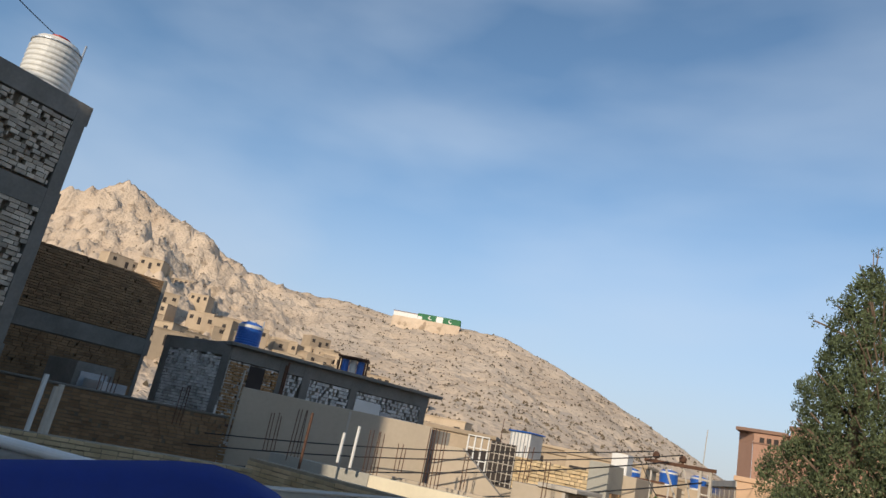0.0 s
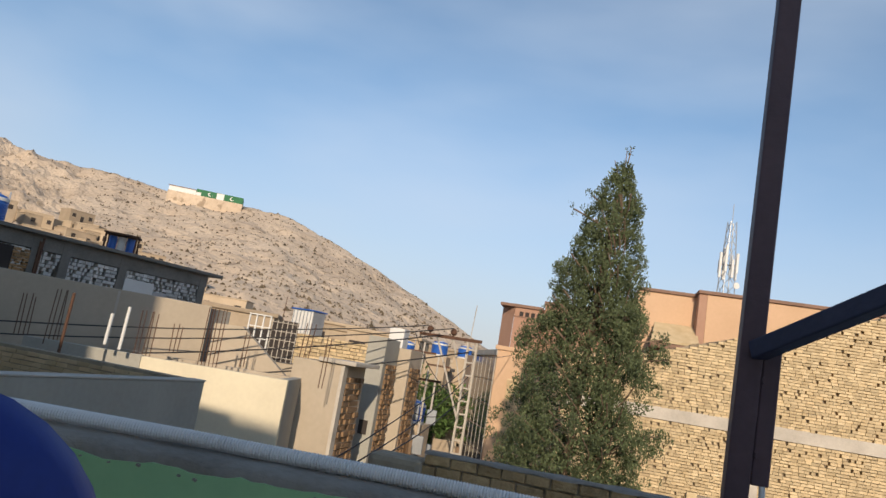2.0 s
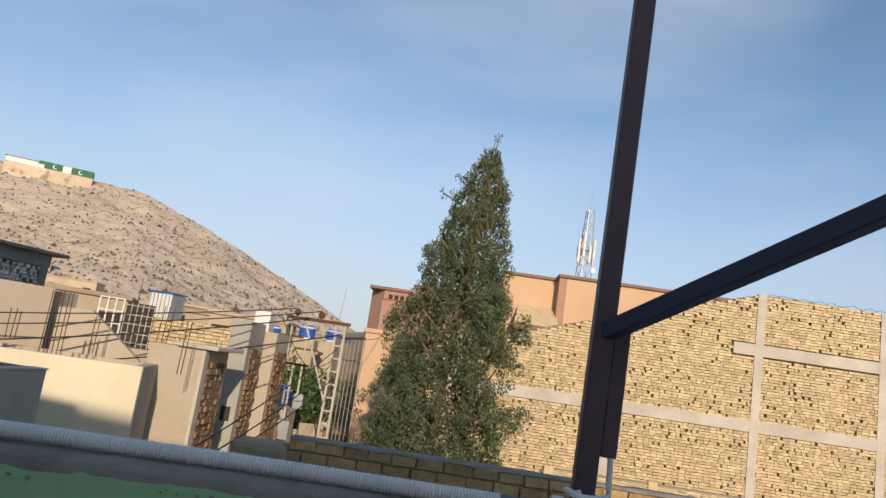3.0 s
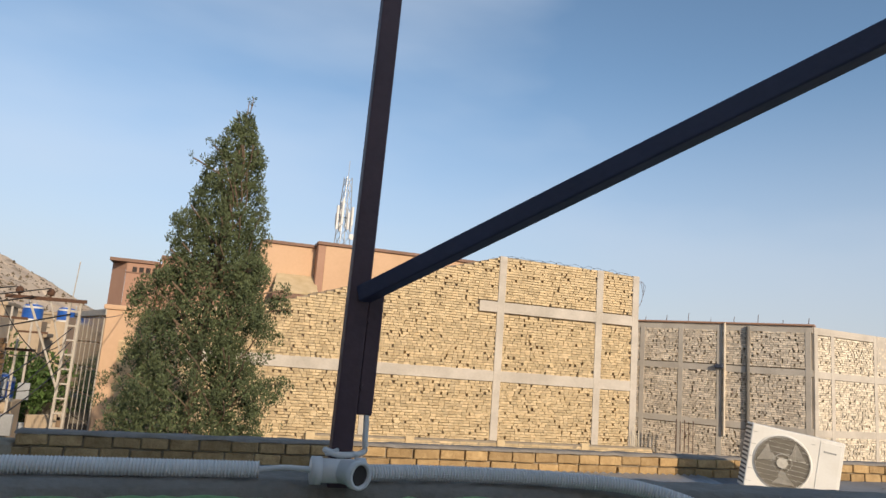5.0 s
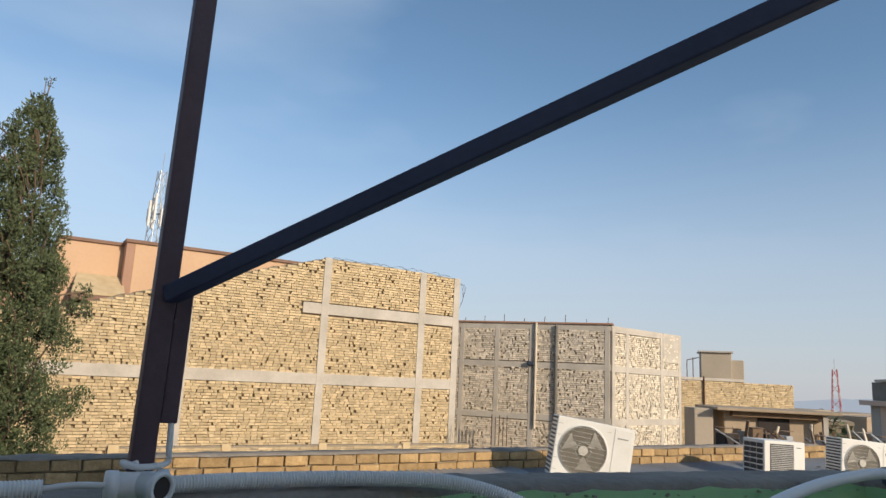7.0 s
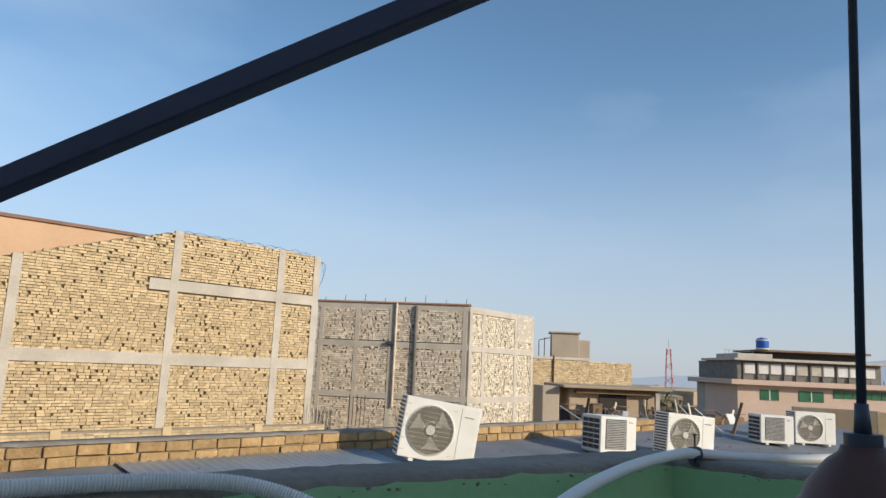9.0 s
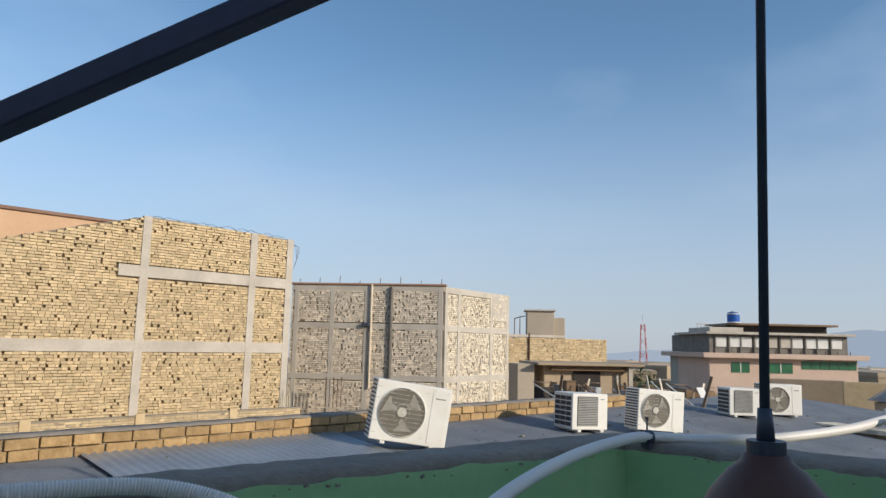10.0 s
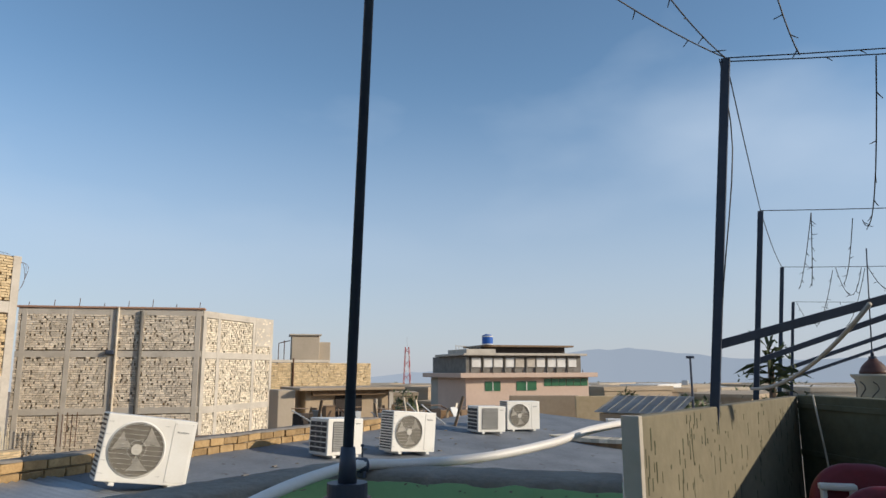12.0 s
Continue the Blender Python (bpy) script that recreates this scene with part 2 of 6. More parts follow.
def cyl(bm, a, b, r1, r2=None, seg=12):
    a, b = Vector(a), Vector(b)
    d = b - a
    m = Matrix.Translation((a + b) / 2) @ d.to_track_quat("Z", "Y").to_matrix().to_4x4()
    bmesh.ops.create_cone(bm, cap_ends=True, segments=seg, radius1=r1, radius2=r1 if r2 is None else r2, depth=d.length, matrix=m)
    return bm


def cy(a, b, r1, r2=None, seg=12):
    return cyl(bmesh.new(), a, b, r1, r2, seg)


def lathe(profile, seg=24):
    """A solid of revolution from (radius, height) pairs."""
    bm = bmesh.new()
    rings = []
    for r, z in profile:
        rings.append([bm.verts.new((r * math.cos(2 * math.pi * i / seg), r * math.sin(2 * math.pi * i / seg), z)) for i in range(seg)])
    for p, q in zip(rings, rings[1:]):
        for i in range(seg):
            bm.faces.new((p[i], p[(i + 1) % seg], q[(i + 1) % seg], q[i]))
    bm.faces.new(rings[0][::-1])
    bm.faces.new(rings[-1])
    return bm


def tube(points, r, seg=10, ribs=0.0, closed=True):
    """A round tube along a path; ribs makes every other ring thinner."""
    bm = bmesh.new()
    pts = [Vector(p) for p in points]
    rings = []
    for i, p in enumerate(pts):
        d = (pts[min(i + 1, len(pts) - 1)] - pts[max(i - 1, 0)]).normalized()
        q = d.to_track_quat("Z", "Y").to_matrix()
        rr = r * (1 - ribs) if ribs and i % 2 else r
        rings.append([bm.verts.new(p + q @ Vector((rr * math.cos(2 * math.pi * k / seg), rr * math.sin(2 * math.pi * k / seg), 0))) for k in range(seg)])
    for a, b in zip(rings, rings[1:]):
        for k in range(seg):
            bm.faces.new((a[k], a[(k + 1) % seg], b[(k + 1) % seg], b[k]))
    bm.faces.new(rings[0][::-1])
    bm.faces.new(rings[-1])
    bmesh.ops.recalc_face_normals(bm, faces=bm.faces)
    return bm


def smooth_path(ctrl, n):
    """Catmull-Rom through the control points, n steps a span."""
    c = [Vector(p) for p in ctrl]
    c = [c[0] * 2 - c[1]] + c + [c[-1] * 2 - c[-2]]
    out = []
    for i in range(1, len(c) - 2):
        for k in range(n):
            t = k / n
            a, b, d, e = c[i - 1], c[i], c[i + 1], c[i + 2]
            out.append(0.5 * (2 * b + (d - a) * t + (2 * a - 5 * b + 4 * d - e) * t * t + (3 * b - a - 3 * d + e) * t ** 3))
    return out + [c[-2]]


def sag(a, b, drop, n=14):
    a, b = Vector(a), Vector(b)
    return [a.lerp(b, i / n) - Vector((0, 0, drop * 4 * (i / n) * (1 - i / n))) for i in range(n + 1)]


BOXF = [(0, 3, 2, 1), (4, 5, 6, 7), (0, 1, 5, 4), (1, 2, 6, 5), (2, 3, 7, 6), (3, 0, 4, 7)]


def courses(x0, x1, z0, z1, length, height, joint, rng, miss=0.0, proud=0.02, ragged=0.45, inside=None, gap=(0.5, 0.8)):
    """Bricks of a wall panel in running bond: (x0, x1, z0, z1, depth of face) each."""
    out, row, z = [], 0, z0
    while z + height * 0.6 < z1:
        x = x0 - (length / 2 if row % 2 else 0) - rng.random() * 0.05
        while x < x1:
            w = length * (1 + (rng.random() - 0.5) * ragged)
            a, b = max(x, x0), min(x + w, x1)
            h = min(height, z1 - z) * (1 - rng.random() * 0.12)
            if rng.random() < miss:          # an open gap beside a short brick
                b = a + (b - a) * rng.uniform(*gap)
            if b - a > length * 0.12 and (inside is None or inside((a + b) / 2, z + h)):
                out.append((a, b - joint, z, z + h - joint, proud * rng.random()))
            x += w
        row += 1
        z += height
    return out


def brick_mesh(name, bricks, depth=0.16):
    """All bricks as one mesh; local x along the wall, -y towards the viewer."""
    n = len(bricks)
    b = np.array(bricks)
    v = np.zeros((n, 8, 3))
    jit = (np.random.default_rng(3).random((n, 8, 3)) - 0.5) * np.array([0.012, 0.008, 0.010])
    for k, (sx, sy, sz) in enumerate([(0, 0, 0), (1, 0, 0), (1, 1, 0), (0, 1, 0), (0, 0, 1), (1, 0, 1), (1, 1, 1), (0, 1, 1)]):
        v[:, k, 0] = b[:, 1] if sx else b[:, 0]
        v[:, k, 1] = depth if sy else -b[:, 4]
        v[:, k, 2] = b[:, 3] if sz else b[:, 2]
    v += jit
    f = (np.arange(n)[:, None, None] * 8 + np.array(BOXF)[None]).reshape(-1, 4)
    me = bpy.data.meshes.new(name)
    me.from_pydata(v.reshape(-1, 3).tolist(), [], f.tolist())
    return me


def facing(p0, p1):
    """Angle of a wall that runs from p0 to p1, left to right as seen."""
    return math.degrees(math.atan2(p1[1] - p0[1], p1[0] - p0[0])), math.hypot(p1[0] - p0[0], p1[1] - p0[1])


def spot(az, d, eye=(0.0, 0.0)):
    return eye[0] + d * math.sin(radians(az)), eye[1] + d * math.cos(radians(az))


E3 = (0.28, 0.02)
rng = random.Random(7)


# ---- ground, hill, far ridge ----
def ground():
    bm = bmesh.new()
    radii = [0.5, 6, 15, 30, 60, 110, 200, 400, 800, 1600, 3200, 4600]
    n = 72
    rings = []
    for r in radii:
        rings.append([bm.verts.new((r * math.sin(2 * math.pi * i / n), r * math.cos(2 * math.pi * i / n), -7 - max(0, r - 120) * 0.022)) for i in range(n)])
    for a, b in zip(rings, rings[1:]):
        for i in range(n):
            bm.faces.new((a[i], b[i], b[(i + 1) % n], a[(i + 1) % n]))
    bm.faces.new(rings[0])
    bmesh.ops.recalc_face_normals(bm, faces=bm.faces)
    ob = part("ground", bm, "earth")
    tagged(ob, "dry dusty earth of the town and plain", "ground", kind="structure")


ground()

CREST_AZ = [-110, -90, -75, -67, -62.3, -59, -56.4, -53.4, -50, -44, -42, -39.5, -35.7, -30.2, -26, -21, -16.3, -12, -8.6, -5, -1, 4]
CREST_EL = [8, 9, 9.5, 10.5, 12.2, 14.0, 14.0, 12.6, 11.3, 9.9, 9.8, 10.2, 9.9, 9.9, 9.6, 7.9, 5.9, 3.9, 2.1, 0.4, -1.4, -3]
R0 = 75.0


def crest(az):
    return np.interp(az, CREST_AZ, CREST_EL), np.interp(az, [-110, -60, -45, -30, 4], [480, 450, 380, 330, 250])


def hill_z(az, r):
    """Height of the hill at a bearing and distance."""
    el, rc = crest(az)
    s = (r - R0) / (rc - R0)
    if s <= 1:
        e = -3.5 + (el + 3.5) * max(s, 0) ** 0.72
        z = 1.35 + r * math.tan(radians(e))
    else:
        z = 1.35 + rc * math.tan(radians(el)) - (r - rc) * 0.35
    x, y = r * math.sin(radians(az)), r * math.cos(radians(az))
    rocky = 0.14 + 0.86 * min(1, max(0, (-40 - az) / 12))
    amp = min(1, max(0, s) * 3) * (1 if s < 0.97 else 0.55)
    z += amp * rocky * 12.0 * (noise.ridged_multi_fractal(Vector((x * 0.016, y * 0.016, 3.1)), 0.9, 2.1, 5, 1.0, 2.0) - 1.15)
    z += amp * rocky * 6.0 * (noise.ridged_multi_fractal(Vector((x * 0.06, y * 0.06, 7.7)), 0.8, 2.1, 4, 1.0, 2.0) - 1.1)
    z += amp * rocky * 1.8 * (noise.ridged_multi_fractal(Vector((x * 0.15, y * 0.15, 2.2)), 0.8, 2.1, 3, 1.0, 2.0) - 1.1)
    z += amp * (0.6 + rocky) * 1.5 * noise.fractal(Vector((x * 0.07, y * 0.07, 1.7)), 0.8, 2.0, 4)
    return x, y, z


def hill():
    azs = np.concatenate([np.linspace(-110, -64, 40), np.linspace(-63.8, 4, 330)])
    ss = np.concatenate([np.linspace(0, 1, 130), np.linspace(1.03, 1.9, 10)])
    v, f = [], []
    for az in azs:
        rc = crest(az)[1]
        for s in ss:
            v.append(hill_z(az, R0 + s * (rc - R0)))
    m = len(ss)
    for i in range(len(azs) - 1):
        for j in range(m - 1):
            f.append((i * m + j, i * m + j + 1, (i + 1) * m + j + 1, (i + 1) * m + j))
    me = bpy.data.meshes.new("hill")
    me.from_pydata(v, [], f)
    ob = mesh_part("hill_ground", me, "hill", smooth=True)
    tagged(ob, "bare rocky sunlit hill with a craggy peak above the town", "hill", kind="structure")


hill()


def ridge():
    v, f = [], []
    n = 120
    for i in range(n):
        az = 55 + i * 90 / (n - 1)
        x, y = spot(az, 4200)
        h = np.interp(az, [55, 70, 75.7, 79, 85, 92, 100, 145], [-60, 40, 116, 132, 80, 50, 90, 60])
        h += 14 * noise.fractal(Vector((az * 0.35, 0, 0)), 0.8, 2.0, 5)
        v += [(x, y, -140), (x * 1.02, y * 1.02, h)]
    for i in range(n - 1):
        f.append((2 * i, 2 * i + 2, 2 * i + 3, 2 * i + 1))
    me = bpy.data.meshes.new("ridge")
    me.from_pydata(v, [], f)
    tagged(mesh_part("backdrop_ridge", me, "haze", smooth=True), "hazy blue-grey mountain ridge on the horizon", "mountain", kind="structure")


ridge()


# ---- own terrace ----
def slab(name, pts, z0, z1, material, label, category, kind="structure"):
    bm = bmesh.new()
    lo = [bm.verts.new((x, y, z0)) for x, y in pts]
    hi = [bm.verts.new((x, y, z1)) for x, y in pts]
    bm.faces.new(lo[::-1])
    bm.faces.new(hi)
    for i in range(len(pts)):
        j = (i + 1) % len(pts)
        bm.faces.new((lo[i], lo[j], hi[j], hi[i]))
    bmesh.ops.recalc_face_normals(bm, faces=bm.faces)
    return tagged(part(name, bm, material), label, category, kind=kind)


# unseen floor kept pale to bounce light onto the shaded parapet
slab("floor", [(-7, -5.5), (9.5, -5.5), (9.5, -1.0), (3.30, 0.34), (2.50, 0.36), (2.40, 1.21), (1.0, 1.45), (0, 1.43), (-7, 0.3)], -0.2, 0.0, "pale_floor", "pale grey cement terrace floor", "floor")
slab("building_below", [(-6.9, -5.4), (9.4, -5.4), (9.4, -1.0), (3.3, 0.4), (2.68, 0.4), (2.56, 1.34), (1.05, 1.58), (0, 1.60), (-6.9, 0.6)], -7.2, -0.21, "grey_render", "grey rendered walls of the building under the terrace", "wall")

# green parapet: painted inner face, rough cement top
IN = [(-7, 0.28), (-1.0, 1.265), (0.0, 1.43), (1.0, 1.45), (2.40, 1.21), (2.50, 0.36)]
OUT = [(-7, 0.50), (-1.05, 1.50), (0.0, 1.62), (1.06, 1.60), (2.58, 1.36), (2.70, 0.40)]


def parapet(i, j, name):
    root = thing(name, label="green painted parapet wall with a broken rough cement top", category="wall", kind="structure")
    bm = bmesh.new()
    n = 40
    a0, a1, b0, b1 = (Vector((*p, 0)) for p in (IN[i], IN[j], OUT[i], OUT[j]))
    rows = []
    for k in range(n + 1):
        t = k / n
        p, q = a0.lerp(a1, t), b0.lerp(b1, t)
        w = 0.010 * noise.noise(Vector((p.x * 9, p.y * 9, 0.4))) + 0.006 * noise.noise(Vector((p.x * 33, p.y * 33, 2)))
        rows.append([bm.verts.new((p.x, p.y, 0)), bm.verts.new((p.x, p.y, 1.072 + w)), bm.verts.new((q.x, q.y, 1.072)), bm.verts.new((q.x, q.y, 0))])
    for a, b in zip(rows, rows[1:]):
        for m in range(4):
            bm.faces.new((a[m], b[m], b[(m + 1) % 4], a[(m + 1) % 4]))
    for e in (rows[0], rows[-1]):
        bm.faces.new(e)
    bmesh.ops.recalc_face_normals(bm, faces=bm.faces)
    part("painted_wall", bm, "green_wall", root)
    bm = bmesh.new()
    rows = []
    for k in range(n * 3 + 1):
        t = k / (n * 3)
        p, q = a0.lerp(a1, t), b0.lerp(b1, t)
        inward = (p - q).normalized()
        w = noise.noise(Vector((p.x * 14, p.y * 14, 5)))
        e = p + inward * (-0.004 + 0.007 * w)
        lip = 1.064 + 0.008 * noise.noise(Vector((p.x * 22, p.y * 22, 8)))
        r = [bm.verts.new((e.x, e.y, lip))]
        for s in (0.02, 0.2, 0.4, 0.6, 0.8, 1.0):
            c = p.lerp(q, s)
            r.append(bm.verts.new((c.x, c.y, 1.098 - (0.012 if s == 0.02 else 0) + 0.004 * noise.noise(Vector((c.x * 17, c.y * 17, 1))))))
        g = q - inward * 0.02
        r.append(bm.verts.new((g.x, g.y, 1.03)))
        rows.append(r)
    for a, b in zip(rows, rows[1:]):
        for m in range(7):
            bm.faces.new((a[m], b[m], b[m + 1], a[m + 1]))
    bmesh.ops.recalc_face_normals(bm, faces=bm.faces)
    part("cement_top", bm, "ledge", root, "rough grey cement coping", smooth=True)
    return root


for k in range(5):
    parapet(k, k + 1, "wall_green")


def flakes():
    """Crumbs of broken render along the top edge."""
    bm = bmesh.new()
    for k in range(5):
        a, b = Vector((*IN[k], 0)), Vector((*IN[k + 1], 0))
        for _ in range(int((b - a).length * 14)):
            p = a.lerp(b, rng.random())
            s = 0.001 + 0.0025 * rng.random() ** 2
            n_ = Vector((b - a)).normalized()
            out = Vector((n_.y, -n_.x, 0))
            p = p + out * 0.003
            box(bm, (-s * 1.6, -0.004, -s), (s * 1.6, 0.004, s * 0.8), 0, Matrix.Translation((p.x, p.y, 1.062 + 0.008 * rng.random() - 0.012 * rng.random() ** 3)) @ Matrix.Rotation(math.atan2(n_.y, n_.x), 4, "Z") @ Matrix.Rotation(rng.random() - 0.5, 4, "Y"))
    tagged(part("plaster_crumbs", bm, "ledge"), "dark crumbs of broken render along the parapet edge", "rubble", kind="stuff")


flakes()


# unseen walls added behind the camera: they close the place and shade the terrace
slab("wall_back", [(-3.9, -4.2), (2.2, -4.2), (2.2, -4.0), (-3.9, -4.0)], 0, 4.6, "cream", "plain plaster wall added unseen at the rear for shade", "wall")
slab("wall_back_left", [(-8, -4.2), (-3.9, -4.2), (-3.9, -4.0), (-8, -4.0)], -7, 6.8, "cream", "tall plain wall added unseen at the rear left for shade", "wall")
slab("wall_back_right", [(3.1, -5.4), (9.4, -5.4), (9.4, -5.2), (3.1, -5.2)], 0, 2.5, "plaster", "plain plaster wall added unseen at the rear right", "wall")
slab("wall_back_gap", [(2.2, -5.4), (3.1, -5.4), (3.1, -5.2), (2.2, -5.2)], 0, 2.6, "plaster", "plain plaster wall added unseen between the rear walls", "wall")
slab("wall_left", [(-7.2, -5.4), (-7.0, -5.4), (-7.0, 0.3), (-7.2, 0.3)], 0, 1.1, "plaster", "plain plaster side wall of the terrace", "wall")


# ---- steel post with brace, pipes ----
def steel_post():
    root = thing("steel_post", (0.281, 1.468, 1.10), 0, "dark purple-brown square steel post with an inclined brace, on the parapet", "post")
    m = Matrix.Rotation(radians(1.0), 4, "Y")
    bm = bmesh.new()
    box(bm, (-0.0245, -0.019, -0.02), (0.019, 0.019, 2.6), 0.003, m)
    part("upright", bm, "steel", root)
    bm = bmesh.new()
    box(bm, (0.0192, -0.016, 0.135), (0.052, 0.016, 0.395), 0.003, m)
    part("socket", bm, "steel", root)
    v = Vector((0.527, -0.773, 0.352)).normalized()
    bm = bmesh.new()
    q = v.to_track_quat("Z", "Y").to_matrix().to_4x4()
    a = Vector((0.012, -0.012, 0.383))
    box(bm, (-0.0175, -0.0175, 0), (0.0175, 0.0175, 4.2), 0.003, Matrix.Translation(a) @ q)
    part("brace", bm, "sky_sheen_steel", root, "dark steel brace, blue sky sheen put into its colour")
    for dz in (0.19, 0.33):
        part("weld", cy((0.03, -0.012, dz), (0.03, -0.022, dz), 0.006, seg=8), "steel", root)


steel_post()
# far end of the brace stands on a roof-frame post behind the camera
fp = thing("frame_post", (2.49, -1.79, 0), 0, "dark square steel post carrying the end of the brace", "post")
part("upright", bx((-0.019, -0.019, 0), (0.019, 0.019, 2.97), 0.003), "steel", fp)


def corrugated_hose(name, ctrl, label):
    pts = smooth_path(ctrl, 60)
    L = [Vector(p) for p in pts]
    total = sum((b - a).length for a, b in zip(L, L[1:]))
    n = int(total / 0.0032)
    out, acc, i = [], 0.0, 0
    for k in range(n + 1):
        d = total * k / n
        while i < len(L) - 2 and acc + (L[i + 1] - L[i]).length < d:
            acc += (L[i + 1] - L[i]).length
            i += 1
        seg = max((L[i + 1] - L[i]).length, 1e-6)
        out.append(L[i].lerp(L[i + 1], min(1, (d - acc) / seg)))
    ob = part(name, tube(out, 0.0175, 14, ribs=0.16), "white_pvc", smooth=False)
    return tagged(ob, label, "pipe")


corrugated_hose("corrugated_conduit", [(-6.5, 0.5, 1.118), (-3.0, 1.02, 1.118), (-1.03, 1.37, 1.118), (-0.68, 1.43, 1.116), (-0.35, 1.465, 1.116), (-0.06, 1.475, 1.116), (0.12, 1.475, 1.117)], "white corrugated plastic conduit lying on the parapet")
corrugated_hose("corrugated_conduit", [(0.315, 1.465, 1.118), (0.5, 1.48, 1.118), (0.76, 1.46, 1.116), (0.97, 1.40, 1.106), (1.1, 1.29, 1.06), (1.17, 1.16, 0.97), (1.21, 1.06, 0.86)], "white corrugated plastic conduit hanging over the parapet edge")

tee = thing("pipe_tee", (0.275, 1.420, 1.127), 0, "white plastic pipe tee with an open end on the parapet", "pipe fitting")
bm = cy((-0.052, 0, 0), (0.045, 0, 0), 0.0235, seg=22)
part("sleeve", bm, "white_pvc", tee, smooth=True)
for x in (-0.052, 0.035):
    part("collar", cy((x - 0.008, 0, 0), (x + 0.012, 0, 0), 0.027, seg=22), "white_pvc", tee, smooth=True)
bm = lathe([(0.020, 0.0), (0.023, 0.0), (0.023, 0.045), (0.0275, 0.045), (0.0275, 0.062), (0.0205, 0.062), (0.0205, 0.02)], 22)
bmesh.ops.rotate(bm, verts=bm.verts, cent=(0, 0, 0), matrix=Matrix.Rotation(radians(90), 3, "X") @ Matrix.Rotation(radians(0), 3, "Y"))
bmesh.ops.rotate(bm, verts=bm.verts, cent=(0, 0, 0), matrix=Matrix.Rotation(radians(28), 3, "Z"))
part("branch", bm, "white_pvc", tee, smooth=True)
bm = cy((0.022, -0.042, 0), (0.026, -0.05, 0), 0.0195, seg=20)
part("bore", bm, "hole", tee, "dark inside of the open end")
c = tube(smooth_path([(0.12, 1.475, 1.117), (0.17, 1.46, 1.124), (0.225, 1.42, 1.127)], 8), 0.006, 8)
tagged(part("white_cable", c, "white_pvc", smooth=True), "white cable between conduit and tee", "cable")
c = tube(smooth_path([(0.282, 1.44, 1.152), (0.242, 1.435, 1.165), (0.267, 1.42, 1.158), (0.322, 1.45, 1.16), (0.325, 1.452, 1.19), (0.325, 1.46, 1.245)], 10), 0.006, 8)
tagged(part("white_cable", c, "white_pvc", smooth=True), "white cable rising into the steel socket", "cable")
c = tube(smooth_path([(0.267, 1.437, 1.152), (0.297, 1.432, 1.159), (0.314, 1.455, 1.154), (0.29, 1.497, 1.157), (0.252, 1.468, 1.152), (0.267, 1.435, 1.165)], 10), 0.0045, 8)
tagged(part("rope_tie", c, "white_pvc", smooth=True), "pale cord wound round the foot of the post", "cord")

c = tube(smooth_path([(1.05, 0.86, 0.895), (1.31, 0.98, 0.995), (1.62, 1.06, 1.065), (1.97, 1.13, 1.100), (2.27, 1.16, 1.115), (2.41, 1.14, 1.119), (2.62, 1.07, 1.102), (2.87, 0.92, 1.102), (3.15, 0.76, 1.130), (3.41, 0.66, 1.165), (3.95, 0.50, 1.185)], 14), 0.0165, 14)
tagged(part("plastic_pipe", c, "white_pvc", smooth=True), "smooth white plastic pipe lying over the green parapet", "pipe")
clip = thing("pipe_clip", (2.415, 1.145, 1.095), -20, "dark pipe clamp with a short upright bolt", "clamp")
part("strap", cy((-0.016, 0, 0.022), (0.016, 0, 0.022), 0.0225, seg=14), "black_steel", clip)
part("foot", bx((-0.008, -0.02, -0.016), (0.008, 0.02, 0.004), 0.004), "black_steel", clip)
part("bolt", cy((0.012, 0.01, 0.03), (0.014, 0.012, 0.078), 0.0028, seg=8), "black_steel", clip)
part("bolt_head", cy((0.013, 0.011, 0.076), (0.014, 0.012, 0.082), 0.006, seg=8), "black_steel", clip)


# ---- lamp pole on a pedestal ----
def pedestal_lamp(loc, s, tall):
    root = thing("pole_on_pedestal", loc, 0, "thin black pole on a brown foot and cream patterned pedestal", "lamp pole", "pedestal poles")
    ped = part("pedestal", lathe([(0.12 * s, -1.25 * s), (0.105 * s, -0.5 * s), (0.125 * s, -0.16 * s), (0.15 * s, -0.135 * s), (0.152 * s, -0.12 * s), (0.0, -0.118 * s)], 40), "pot", root, "cream pedestal with dark painted scrolls", smooth=True)
    part("foot", lathe([(0.094 * s, -0.1175 * s), (0.095 * s, -0.098 * s), (0.088 * s, -0.092 * s), (0.078 * s, -0.068 * s), (0.050 * s, -0.034 * s), (0.034 * s, -0.022 * s), (0.030 * s, -0.012 * s), (0.0, -0.012 * s)], 40), "brown_base", root, "brown flared metal foot", smooth=True)
    part("flange", lathe([(0.026 * s, -0.013 * s), (0.026 * s, 0.006 * s), (0.0, 0.006 * s)], 24), "black_steel", root)
    part("sleeve", cy((0, 0, 0.004 * s), (0, 0, 0.05 * s), 0.0125 * s, 0.0095 * s, 18), "black_steel", root, smooth=True)
    part("pole", cy((0, 0, 0.045 * s), (0.026, -0.036, tall), 0.0043, seg=14), "black_steel", root, smooth=True)
    for k in range(9):
        a = radians(40 * k + 8)
        ctrl = []
        for q in range(9):
            b = a + 0.32 * math.sin(q * 0.9) * (1 - q / 12)
            z = -0.17 - 0.026 * q
            rr = (0.125 + (z + 0.16) * 0.06) * s + 0.0015
            ctrl.append((rr * math.cos(b), rr * math.sin(b), z * s))
        part("scroll", tube(smooth_path(ctrl, 4), 0.0042 * s, 6), "text", ped, "dark painted scroll", smooth=True)


